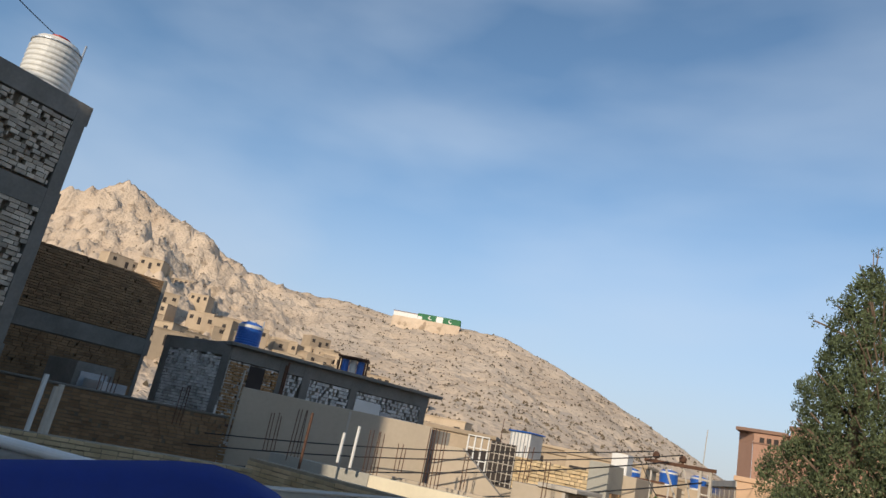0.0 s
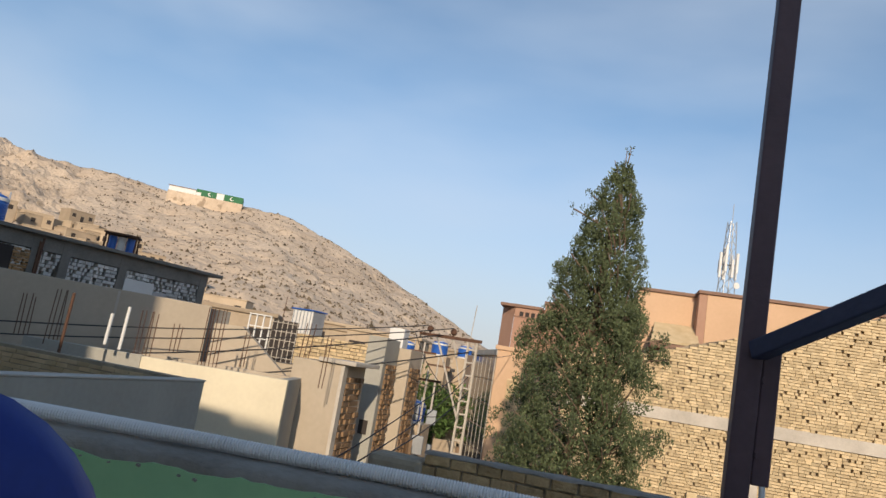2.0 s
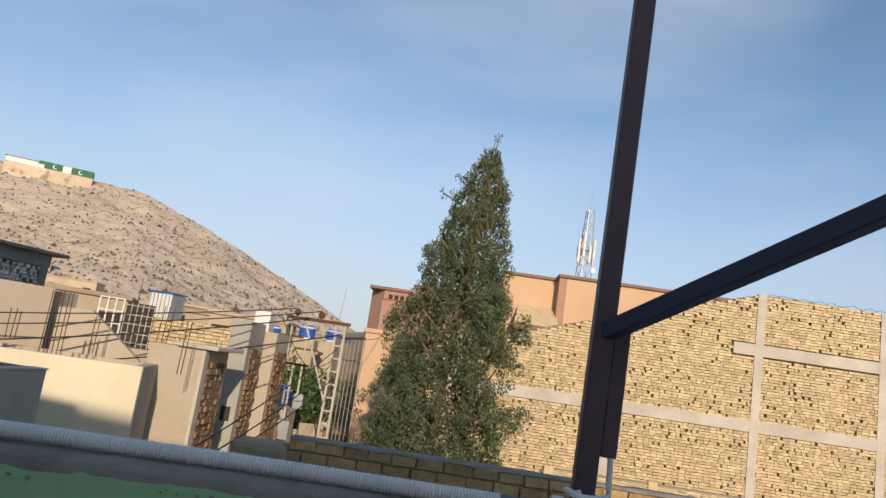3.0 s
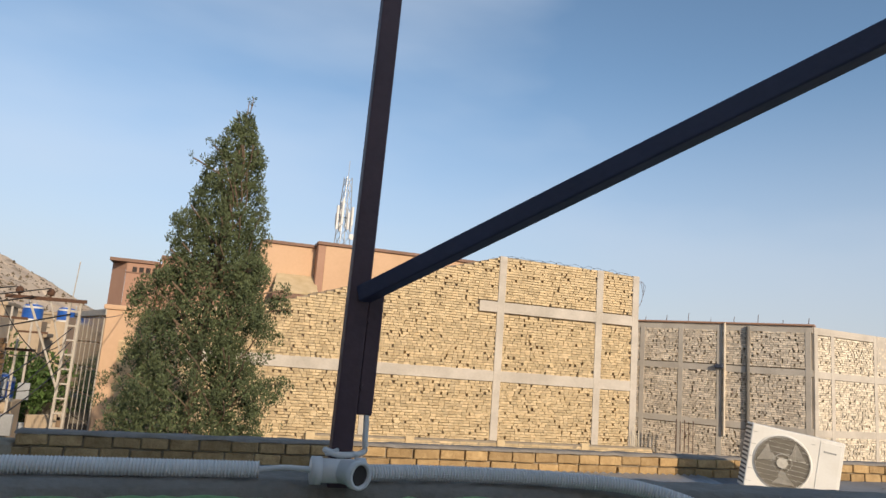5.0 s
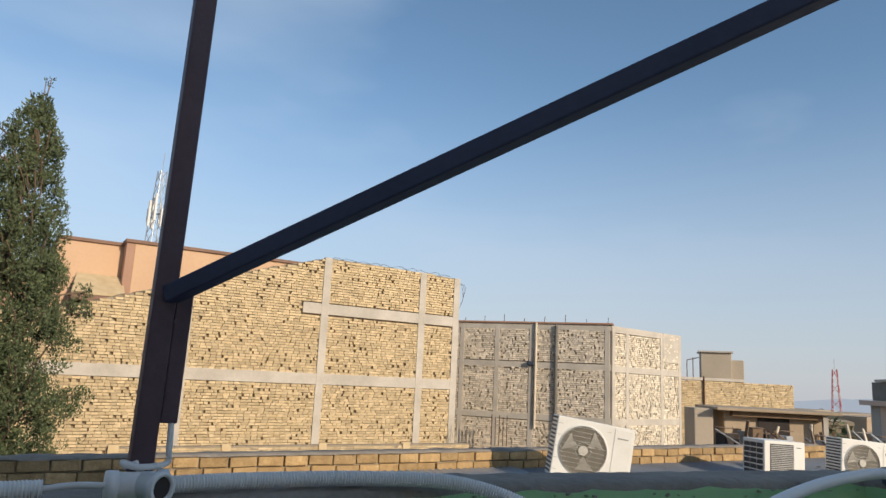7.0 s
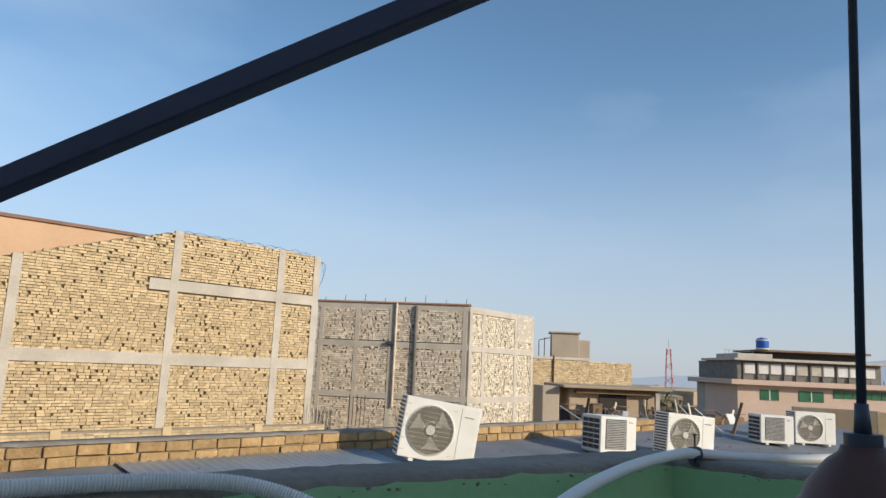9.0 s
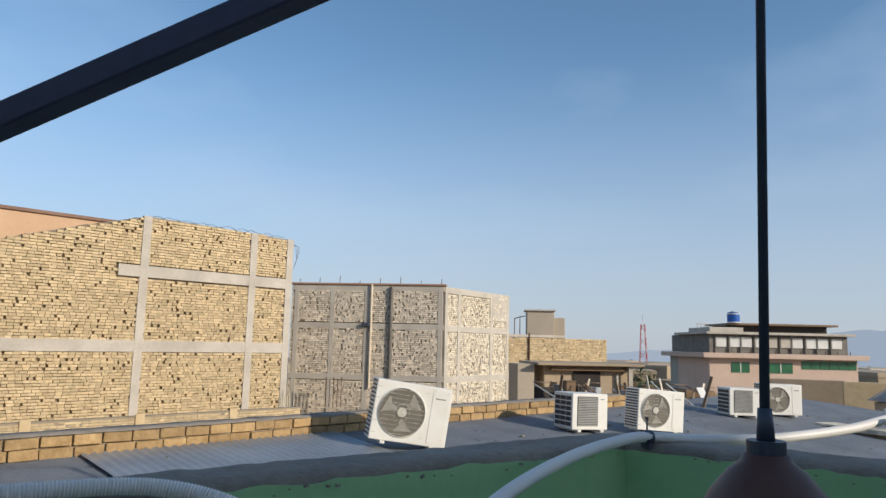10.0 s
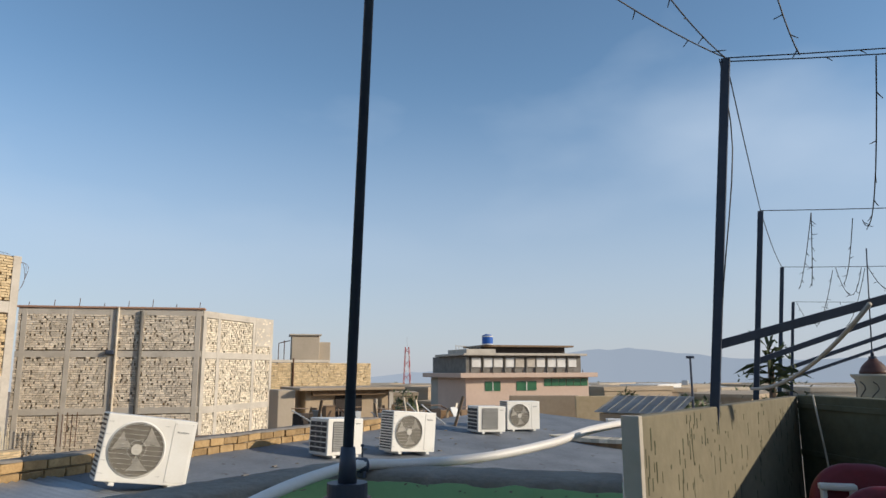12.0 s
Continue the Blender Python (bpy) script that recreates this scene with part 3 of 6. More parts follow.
pedestal_lamp((0.988, 0.264, 1.314), 0.62, 1.6)

# ---- concrete wall with posts beyond the green parapet ----
CW0, CW1 = (3.295, 0.452), (5.86, -0.14)
ang, ln = facing(CW0, CW1)
cw = thing("wall_concrete", (*CW0, 0), ang, "stained yellow-grey concrete parapet with dark streaks", "wall", kind="structure")
bm = bmesh.new()
box(bm, (0.03, 0, 0), (ln, 0.065, 1.227), 0.006)
part("panel", bm, "wall_stained", cw)
part("end_cap", bx((-0.01, -0.006, 0), (0.026, 0.07, 1.231), 0.005), "concrete", cw, "grey cement end cap")
bm = bmesh.new()
for _ in range(150):
    x = rng.uniform(0.05, ln - 0.05)
    z = 1.22 - abs(rng.gauss(0, 0.35))
    w, h = rng.uniform(0.0015, 0.005), rng.uniform(0.01, 0.09)
    if z - h > 0.1:
        box(bm, (x - w, -0.0015, z - h), (x + w, 0.001, z))
part("streak", bm, "stain_shade", cw, "dark vertical stains")
# this wall faces away from the sun; its shade is in the colour
dw = thing("wall_dark", (*CW1, 0), -148, "dark brick side wall, its shade put into the olive colour", "wall", kind="structure")
part("panel", bx((0, 0, 0), (4.2, 0.15, 1.235), 0.006), "stain_shade", dw)
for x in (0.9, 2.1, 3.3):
    part("pilaster", bx((x, -0.02, 0), (x + 0.07, -0.0005, 1.225), 0.004), "stain_shade", dw)
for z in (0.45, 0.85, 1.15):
    part("rail", bx((0, -0.012, z), (4.2, -0.0004, z + 0.035), 0.003), "stain_shade", dw)


def string_post(az, d, el_top, el_brace, brace_el_end, w, z0=1.225):
    x, y = spot(az, d, (0.50, -0.05))
    zt = 1.405 + d * math.tan(radians(el_top))
    root = thing("light_string_post", (x, y, z0), 0, "slim dark steel post with an inclined stay, carrying light strings", "post", "light string posts")
    lean = Matrix.Rotation(radians(5.5), 4, "X")
    bm = bmesh.new()
    box(bm, (-w / 2, -w / 2, -0.2), (w / 2, w / 2, zt - z0), 0.003, lean)
    part("upright", bm, "black_steel", root)
    zb = 1.405 + d * math.tan(radians(el_brace)) - z0
    v = Vector((0.25, -1.0, brace_el_end)).normalized()
    bm = bmesh.new()
    box(bm, (-w / 2, -w / 2, 0), (w / 2, w / 2, 3.6), 0.003, Matrix.Translation((0.02, -0.02, zb)) @ v.to_track_quat("Z", "Y").to_matrix().to_4x4())
    part("stay", bm, "black_steel", root)
    return Vector((x, y - (zt - z0) * math.sin(radians(5.5)), zt))


tops = [string_post(85.4, 3.75, 23.3, 1.8, 0.28, 0.045), string_post(88.3, 5.9, 11.8, 0.6, 0.36, 0.042), string_post(89.9, 8.6, 7.5, -0.1, 0.36, 0.042), string_post(90.7, 11.5, 4.9, -0.6, 0.36, 0.042)]


# ---- neighbouring sheet roof with brick parapet and AC units ----
PY = 7.8


def roof_z(y):
    return 0.18 - 0.10 * (PY - y)


def sheet_roof():
    root = thing("sheet_roof", label="grey bitumen and corrugated sheet roof of the neighbouring house", category="roof", kind="structure")
    bm = bmesh.new()
    xs, ys = np.linspace(-1.7, 22, 110), np.linspace(2.0, PY + 0.1, 14)
    g = [[bm.verts.new((x, y, roof_z(y) + 0.012 * noise.noise(Vector((x * 1.3, y * 1.3, 0))))) for y in ys] for x in xs]
    for i in range(len(xs) - 1):
        for j in range(len(ys) - 1):
            bm.faces.new((g[i][j], g[i + 1][j], g[i + 1][j + 1], g[i][j + 1]))
    part("membrane", bm, "roof_sheet", root, smooth=True)
    bm = bmesh.new()
    a, b = (3.0, 2.6), (6.2, PY - 0.06)
    n = 120
    prev = None
    for i in range(n + 1):
        x = a[0] + (b[0] - a[0]) * i / n
        w = 0.012 * math.sin(i * math.pi / 2.0)
        p = [bm.verts.new((x - 0.0, 2.6, roof_z(2.6) + 0.03 + w)), bm.verts.new((x, PY - 0.06, roof_z(PY - 0.06) + 0.03 + w))]
        if prev:
            bm.faces.new((prev[0], p[0], p[1], prev[1]))
        prev = p
    part("corrugated_sheet", bm, "galv", root, "galvanised corrugated sheet", smooth=True)
    part("wall", bx((-1.65, 2.05, -7.1), (21.9, PY + 0.3, -0.45)), "plaster", root, "plastered house wall below the roof")


sheet_roof()


def scraps():
    bm = bmesh.new()
    for _ in range(150):
        x, y = rng.uniform(1.0, 19), rng.uniform(4.6, PY - 0.15)
        s = rng.uniform(0.008, 0.045)
        box(bm, (-s, -s * 0.5, 0), (s, s * 0.5, s * 0.35), 0, Matrix.Translation((x, y, roof_z(y) + 0.012)) @ Matrix.Rotation(rng.uniform(0, 3), 4, "Z"))
    tagged(part("roof_litter", bm, "ledge"), "dark litter and stones scattered on the roof", "litter", kind="stuff")


scraps()


PT = 0.425                # top of the low brick parapet


def brick_parapet():
    root = thing("brick_parapet", (0, PY, 0), 0, "low yellow brick parapet with a cement top", "wall", kind="structure")
    part("end_block", bx((-2.3, -0.1, -0.4), (-1.672, 0.35, 0.32), 0.07), "mortar", root, "rough cement end block")
    part("core", bx((-1.66, 0.015, -0.4), (13.7, 0.27, PT - 0.013)), "mortar", root)
    bm = bmesh.new()
    n = 150
    rows = []
    for i in range(n + 1):
        x = -1.68 + 15.4 * i / n
        w = 0.012 * noise.noise(Vector((x * 3, 0, 0))) + 0.008 * noise.noise(Vector((x * 13, 0, 3)))
        rows.append([bm.verts.new((x, -0.018 + w * 0.7, PT - 0.023 + w)), bm.verts.new((x, 0.0, PT + w)), bm.verts.new((x, 0.25, PT - w)), bm.verts.new((x, 0.27, PT - 0.03))])
    for a, b in zip(rows, rows[1:]):
        for m in range(3):
            bm.faces.new((a[m], b[m], b[m + 1], a[m + 1]))
    bmesh.ops.recalc_face_normals(bm, faces=bm.faces)
    part("cement_top", bm, "ledge", root, "rough grey cement coping", smooth=True)
    return root


bp_root = brick_parapet()


def ac_unit(loc, rz, roll, w, h, d, style, label):
    """Outdoor air-conditioner unit; local -y is its front."""
    root = thing("ac_outdoor_unit", loc, rz, label, "air conditioner", "AC units on the roof", ry=roll)
    z0 = 0.035
    bm = bmesh.new()
    box(bm, (-w / 2, -d / 2, z0), (w / 2, d / 2, z0 + h), 0.012)
    part("casing", bm, "ac_white", root)
    for sx in (-0.32, 0.32):
        part("foot", bx((sx * w - 0.03, -d / 2 - 0.03, 0), (sx * w + 0.03, d / 2 + 0.03, z0), 0.004), "ac_white", root)
    f = -d / 2
    if style == "fan":
        cx, cz, R = -0.13 * w, z0 + h * 0.5, h * 0.405
        bm = bmesh.new()
        bmesh.ops.create_circle(bm, cap_ends=True, segments=48, radius=R, matrix=Matrix.Translation((cx, f - 0.002, cz)) @ Matrix.Rotation(radians(90), 4, "X"))
        part("fan_opening", bm, "ac_hollow", root, "dark round fan opening")
        hub = part("fan_hub", cy((cx, f - 0.003, cz), (cx, f - 0.016, cz), R * 0.2, seg=20), "ac_fan", root)
        for k in range(3):
            bm = bmesh.new()
            a = radians(120 * k + 35)
            vs = []
            for t, wd in ((0.14, 0.2), (0.5, 0.75), (0.93, 1.1)):
                for s in (-1, 1):
                    b = a + s * wd * 0.5
                    vs.append(bm.verts.new((cx + R * t * math.cos(b), f - 0.006 - 0.006 * s, cz + R * t * math.sin(b))))
            for i in (0, 2):
                bm.faces.new((vs[i], vs[i + 1], vs[i + 3], vs[i + 2]))
            bmesh.ops.solidify(bm, geom=bm.faces, thickness=0.003)
            part("fan_blade", bm, "ac_fan", hub)
        g = bmesh.new()
        for k in range(2):
            rr = R * (0.34 + 0.64 * k)
            bmesh.ops.create_cone(g, cap_ends=False, segments=40, radius1=rr, radius2=rr - 0.003, depth=0.004, matrix=Matrix.Translation((cx, f - 0.02, cz)) @ Matrix.Rotation(radians(90), 4, "X"))
        for k in range(11):
            zz = cz - R + 2 * R * (k + 0.5) / 11
            hw = math.sqrt(max(0.0, R * R - (zz - cz) ** 2))
            box(g, (cx - hw, f - 0.024, zz - 0.0009), (cx + hw, f - 0.02, zz + 0.0009))
        part("fan_grille", g, "ac_white", root, "white wire fan grille")
        ring = bmesh.new()
        for k in range(48):
            a, b = 2 * math.pi * k / 48, 2 * math.pi * (k + 1) / 48
            q = [ring.verts.new((cx + rr * math.cos(t), yy, cz + rr * math.sin(t))) for rr, yy in ((R * 1.01, f - 0.018), (R * 1.07, f - 0.001)) for t in (a, b)]
            ring.faces.new((q[0], q[1], q[3], q[2]))
        bmesh.ops.recalc_face_normals(ring, faces=ring.faces)
        part("fan_ring", ring, "ac_white", root, smooth=True)
        fpan = part("front_panel", bx((w * 0.24, f - 0.006, z0 + 0.03), (w * 0.47, f + 0.002, z0 + h - 0.03), 0.004), "ac_white", root)
        for sx in (-1, 1):
            for k in range(5):
                zz = z0 + h * (0.12 + 0.19 * k)
                if abs(zz - cz) > R * 0.55 or sx < 0:
                    xa = cx + sx * R * 1.02
                    part("slot", bx((xa - 0.05 if sx < 0 else xa - 0.04, f - 0.0035, zz), (xa + 0.01, f + 0.001, zz + 0.004)), "ac_louvre", root)
        for k in range(14):
            zz = z0 + 0.04 + (h - 0.08) * k / 13
            part("side_fin", bx((-w / 2 - 0.003, -d / 2 + 0.025, zz), (-w / 2 + 0.002, d / 2 - 0.03, zz + 0.022), 0), "ac_dark", root)
        for k in range(4):
            part("screw", cy((w * (0.26 + 0.19 * (k % 2)), f - 0.004, z0 + 0.045 + (h - 0.09) * (k // 2)), (w * (0.26 + 0.19 * (k % 2)), f - 0.009, z0 + 0.045 + (h - 0.09) * (k // 2)), 0.004, seg=8), "ac_louvre", fpan)
        for k in range(7):
            part("badge", bx((w * 0.285 + k * 0.0145 * w / 0.74, f - 0.0085, z0 + h * 0.80), (w * 0.285 + k * 0.0145 * w / 0.74 + 0.010, f - 0.005, z0 + h * 0.80 + 0.016)), "text", fpan, "dark maker's badge as plain bars")
    else:
        bay = part("louvre_bay", bx((-w * 0.36, f - 0.004, z0 + h * 0.1), (w * 0.22, f + 0.001, z0 + h * 0.92), 0.003), "ac_dark", root)
        for k in range(17):
            zz = z0 + h * (0.115 + 0.047 * k)
            part("louvre", bx((-w * 0.355, f - 0.016, zz), (w * 0.215, f - 0.004, zz + h * 0.026), 0), "ac_louvre", bay)
        for row in range(6):
            for col in range(3):
                y0 = -d / 2 + 0.03 + (d - 0.06) * col / 3
                zz = z0 + 0.04 + (h - 0.08) * row / 6
                part("side_vent", bx((-w / 2 - 0.004, y0 + 0.008, zz + 0.008), (-w / 2 + 0.002, y0 + (d - 0.06) / 3 - 0.006, zz + (h - 0.08) / 6 - 0.01), 0), "ac_dark", root)
        for k in range(5):
            part("badge", bx((w * 0.29 + k * 0.016, f - 0.003, z0 + h * 0.84), (w * 0.29 + k * 0.016 + 0.011, f + 0.001, z0 + h * 0.84 + 0.012)), "text", root, "dark maker's badge as plain bars")
    return root


for az, d, turn, roll, w, h, deep, style, label in (
        (43.0, 9.05, -31, 8.5, 0.98, 0.73, 0.36, "fan", "white outdoor air-conditioner with a large round fan, tilted"),
        (56.9, 11.8, -22, 2.0, 0.67, 0.56, 0.53, "louvre", "white boxy air-conditioner with a louvred front and side vents"),
        (62.4, 12.5, -28, 4.5, 0.88, 0.66, 0.40, "fan", "white outdoor air-conditioner with a round fan and dark fins"),
        (68.5, 16.4, -40, 1.5, 0.70, 0.56, 0.53, "louvre", "white boxy air-conditioner with a grey louvred front"),
        (71.1, 17.5, -42, 1.0, 0.88, 0.66, 0.40, "fan", "white outdoor air-conditioner with a round fan, weathered")):
    x, y = spot(az, d, (0.29, 0.05))
    ac_unit((x, y, roof_z(y) + 0.005 + 0.4 * w * math.sin(radians(roll))), turn, roll, w, h, deep, style, label)


# ---- walls with frames of concrete and infill ----
PICKED = []
def framed_wall(name, p0, p1, z0, z1, cols, beams, infill, mortar, frame_mat, label, brick=(0.235, 0.085), miss=0.03, proud=0.03, cw=0.36, bh=0.42, top=None, thick=0.35, depth=6.0, joint=0.012, pick=None, gap=(0.5, 0.8)):
    """A facade between two ground points: concrete columns and beams, panels of small masonry, a thick wall behind."""
    ang, ln = facing(p0, p1)
    root = thing(name, (*p0, 0), ang, label, "building")
    body = bmesh.new()
    if top:
        prof = [(0, z0), (ln, z0)] + [(x, z) for x, z in reversed(top)]
        a = [body.verts.new((x, 0.15, z)) for x, z in prof]
        b = [body.verts.new((x, thick, z)) for x, z in prof]
        body.faces.new(a)
        body.faces.new(b[::-1])
        for i in range(len(prof)):
            j = (i + 1) % len(prof)
            body.faces.new((a[i], b[i], b[j], a[j]))
        bmesh.ops.recalc_face_normals(body, faces=body.faces)
        inside = lambda x, z: z < np.interp(x, [p[0] for p in top], [p[1] for p in top]) + 0.02
    else:
        box(body, (0, 0.15, z0), (ln, depth, z1 - 0.03))
        inside = None
    part("wall", body, mortar, root)
    xs = sorted([(c - cw / 2, c + cw / 2) for c in cols] + [(-9, 0), (ln, ln + 9)])
    zs = sorted([(b[0], b[0] + bh) for b in beams] + [(z0 - 9, z0), (z1, z1 + 9)])
    for c in cols:
        t = z1 if not top else float(np.interp(c, [p[0] for p in top], [p[1] for p in top]))
        part("column", bx((c - cw / 2, -0.035, z0), (c + cw / 2, 0.16, t), 0.012), frame_mat, root)
    for b, xa, xb in beams:
        part("beam", bx((xa, -0.028, b), (xb, 0.16, b + bh), 0.012), frame_mat, root)
    r = random.Random(len(name) + int(ln * 10))
    bricks = []
    for (_, a), (b, _) in zip(xs, xs[1:]):
        if b - a < 0.1:
            continue
        c = courses(a, b, z0, z1, brick[0], brick[1], joint, r, miss, proud, inside=inside, gap=gap)
        for q in c:
            zc = (q[2] + q[3]) / 2
            if not any(bb - 0.01 < zc < bb + bh + 0.01 and xa - 0.1 < (q[0] + q[1]) / 2 < xb + 0.1 for bb, xa, xb in beams):
                bricks.append(q)
    if pick:
        near = [q for q in bricks if pick[0] < q[0] and q[1] < pick[1] and pick[2] < q[2] and q[3] < pick[3]][:300]
        PICKED.append((root, near, infill))
        chosen = set(near)
        bricks = [q for q in bricks if q not in chosen]
    if bricks:
        ob = mesh_part("masonry_infill", brick_mesh("masonry_infill", bricks), infill, root, "rough coursed masonry with gaps")
        ob["kind"] = "stuff"
    return root


# large yellow brick building
BW = 28.0
TOP = [(0.0, 2.9), (2.2, 3.3), (4.2, 3.98), (6.6, 4.7), (9.1, 5.5), (11.8, 6.27), (15.4, 6.22), (18.75, 6.12)]
TOP = [(x + 1.0, z) for x, z in TOP]
brick_house = framed_wall("brick_house", (-1.0, BW), (17.75 + 0.95, BW), -4.0, 6.5, [7.1, 12.75, 17.6, 19.5], [(0.82, 0.2, 19.65), (3.78, 11.75, 19.65)], "brick_y", "mortar", "concrete", "large unfinished yellow brick building with grey concrete frame", brick=(0.235, 0.112), top=[(0, 2.8)] + TOP[:-1] + [(19.7, 6.12)], thick=0.4, miss=0.10, proud=0.035, cw=0.34, bh=0.46, pick=(7.4, 12.5, 1.3, 3.75))
part("side_wall", bx((19.35, 0.45, -4), (19.7, 14, 5.9), 0.02), "mortar", brick_house)
part("rear_wall", bx((0.0, 13.6, -7), (19.3, 14, 4.5), 0.02), "mortar", brick_house)
part("lower_wall", bx((0.0, 0.02, -7.2), (19.7, 0.5, -4.0)), "mortar", brick_house)
for k in range(26):
    xa = 2.5 + k * 0.64
    z = float(np.interp(xa, [p[0] for p in TOP], [p[1] for p in TOP]))
    part("loose_wire", tube(smooth_path([(xa, 0.1, z), (xa + 0.2, 0.05, z + 0.10 * rng.random()), (xa + 0.45, 0.1, z + 0.14 * rng.random()), (xa + 0.75, 0.1, z + 0.01)], 5), 0.008, 5), "wire", brick_house)
for k in range(3):
    part("rebar_loop", tube(smooth_path([(19.6, 0.1 + k * 0.1, 6.0), (19.85 + 0.1 * k, 0.1, 5.8), (19.95, 0.1, 5.2), (19.75, 0.1, 4.7)], 6), 0.008, 5), "rust", brick_house)

cane = thing("cane_bundle", (18.45, 27.3, -4.0), 0, "thin yellow canes leaning against the brick building", "canes")
for k in range(5):
    part("cane", cy((0.09 * k - 0.2, -0.12 * (k % 2), -3.2), (0.10 * k - 0.12, 0.5, 2.9 + 0.22 * (k % 3)), 0.022, 0.015, 6), "cream", cane)

low = thing("boundary_wall", (3.2, 23.0, 0), 0, "low yellow brick boundary wall in front of the big brick building", "wall")
part("wall", bx((0, 0, -7), (12.9, 0.3, -1.12), 0.02), "mortar", low)
for k in range(4):
    part("pier", bx((k * 3.3, -0.06, -7), (k * 3.3 + 0.3, -0.003, -1.05), 0.02), "brick_y", low)
lb = mesh_part("masonry_infill", brick_mesh("masonry_infill", courses(0, 12.9, -3.2, -1.15, 0.235, 0.085, 0.012, random.Random(4), 0.02, 0.02)), "brick_y", low)
lb["kind"] = "stuff"

# grey building with pale stone infill
GC = (28.9, 27.9)
ga = (GC[0] - 0.62 * 9.0, GC[1] + 0.785 * 9.0)
gb = (GC[0] + 0.985 * 7.5, GC[1] + 0.17 * 7.5)
sth = framed_wall("stone_house", ga, GC, -3.2, 4.66, [0.3, 2.45, 4.5, 8.78], [(4.36, 0, 9.0), (2.15, 0, 9.0), (-0.75, 0, 9.0)], "stone", "mortar", "concrete", "grey unfinished house of pale stone panels and concrete frame", brick=(0.22, 0.115), miss=0.24, proud=0.04, cw=0.26, bh=0.34, depth=0.4)
sty = framed_wall("stone_house", (GC[0] + 0.05, GC[1]), gb, -3.2, 4.62, [0.15, 1.5, 5.2, 7.3], [(4.3, 0, 5.3), (2.1, 0, 7.5), (-0.8, 0, 7.5)], "stone_y", "mortar", "concrete", "sunlit side of the pale stone house with concrete frame", brick=(0.22, 0.115), miss=0.2, proud=0.04, cw=0.28, bh=0.36, depth=8.0)
part("cement_block", bx((5.36, -0.03, 2.9), (7.5, 0.15, 4.66), 0.02), "concrete", sty, "plain cement infill at the top corner")

part("downpipe", cy((4.78, -0.11, -1.2), (4.78, -0.11, 4.75), 0.065, seg=10), "stone_y", sth, "pale vertical pipe")
part("dark_downpipe", cy((5.95, -0.10, -2.6), (5.95, -0.10, 4.6), 0.10, seg=10), "dark_concrete", sth, "dark vertical drain pipe")
part("pipe_elbow", bx((4.30, -0.26, 2.30), (4.72, -0.04, 2.52), 0.05), "black_steel", sth)
part("roof_edge", bx((-0.1, -0.12, 4.70), (9.1, 0.5, 4.80), 0.02), "terracotta", sth, "thin brown roof edge")
for k in range(8):
    xa = 0.4 + 1.2 * k
    part("starter_bar", cy((xa, 0.1, 4.7), (xa + 0.03, 0.1, 5.0 + 0.12 * (k % 3)), 0.018, seg=5), "rust", sth)
for k in range(5):
    part("starter_bar", cy((2.6 + 0.22 * k, -1.2, -2.2), (2.6 + 0.22 * k, -1.2, -0.55 - 0.1 * (k % 2)), 0.022, seg=5), "rust", sth)


# ---- orange building, telecom mast ----
ob_root = thing("orange_building", (0, 0, 0), 0, "orange rendered building with a brown-trimmed tower and glazed side", "building")
part("front_wall", bx((-3.75, 28.05, -7), (-1.02, 28.5, 2.45), 0.02), "orange", ob_root)
part("coping", bx((-3.85, 27.98, 2.45), (0.2, 28.6, 2.62), 0.02), "orange", ob_root)
pb = mesh_part("brick_panel", brick_mesh("brick_panel", [(a + 0, b, c, d, e) for a, b, c, d, e in courses(-3.2, -1.05, -6, 1.42, 0.235, 0.085, 0.012, random.Random(9), 0.03, 0.03)]), "brick_y", ob_root, "yellow brick panel")
pb.location = (0, 28.04, 0)
pb["kind"] = "stuff"
ang, ln = facing((-5.75, 34.0), (-3.75, 28.05))
side = thing("glazed_side", (-5.75, 34.0, 0), ang, "glazed side bay with a dark grid of panes", "facade")
part("backing", bx((0, 0.05, -7), (ln, 0.3, 2.3), 0.01), "orange", side)
for i in range(6):
    for j in range(9):
        part("pane", bx((0.35 + i * (ln - 0.6) / 6, 0.012, -6.6 + j * 0.98), (0.30 + (i + 1) * (ln - 0.6) / 6, 0.045, -5.68 + j * 0.98), 0), "pane", side)
for i in range(7):
    part("mullion", bx((0.30 + i * (ln - 0.6) / 6, 0.0, -6.8), (0.345 + i * (ln - 0.6) / 6, 0.04, 2.25), 0), "concrete", side)
part("frame", bx((0, -0.03, 2.22), (ln, 0.05, 2.45), 0.01), "concrete", side)
part("pier", bx((-1.6, 0.0, -7), (0.28, 0.3, 2.2), 0.02), "orange", side)
tw = thing("tower_block", (0, 0, 0), 0, "terracotta stair tower with small square openings under the cornice", "building")
part("front", bx((-4.25, 36, 0), (-2.85, 40, 5.05), 0.02), "terracotta", tw)
bm = bmesh.new()
vs = [bm.verts.new(p) for p in ((-4.98, 36.9, 0), (-4.26, 36, 0), (-4.26, 36, 5.05), (-4.98, 36.9, 5.05), (-4.98, 40, 0), (-4.98, 40, 5.05))]
bm.faces.new((vs[0], vs[1], vs[2], vs[3]))
bm.faces.new((vs[4], vs[0], vs[3], vs[5]))
part("side", bm, "terracotta", tw)
part("cornice", bx((-5.02, 35.9, 5.06), (-2.8, 40, 5.22), 0.02), "maroon", tw)
part("band", bx((-4.27, 35.96, 4.55), (-2.83, 36.02, 4.62), 0.01), "maroon", tw)
part("lower_band", bx((-4.27, 35.95, 1.6), (-2.83, 36.02, 2.7), 0.01), "maroon", tw)
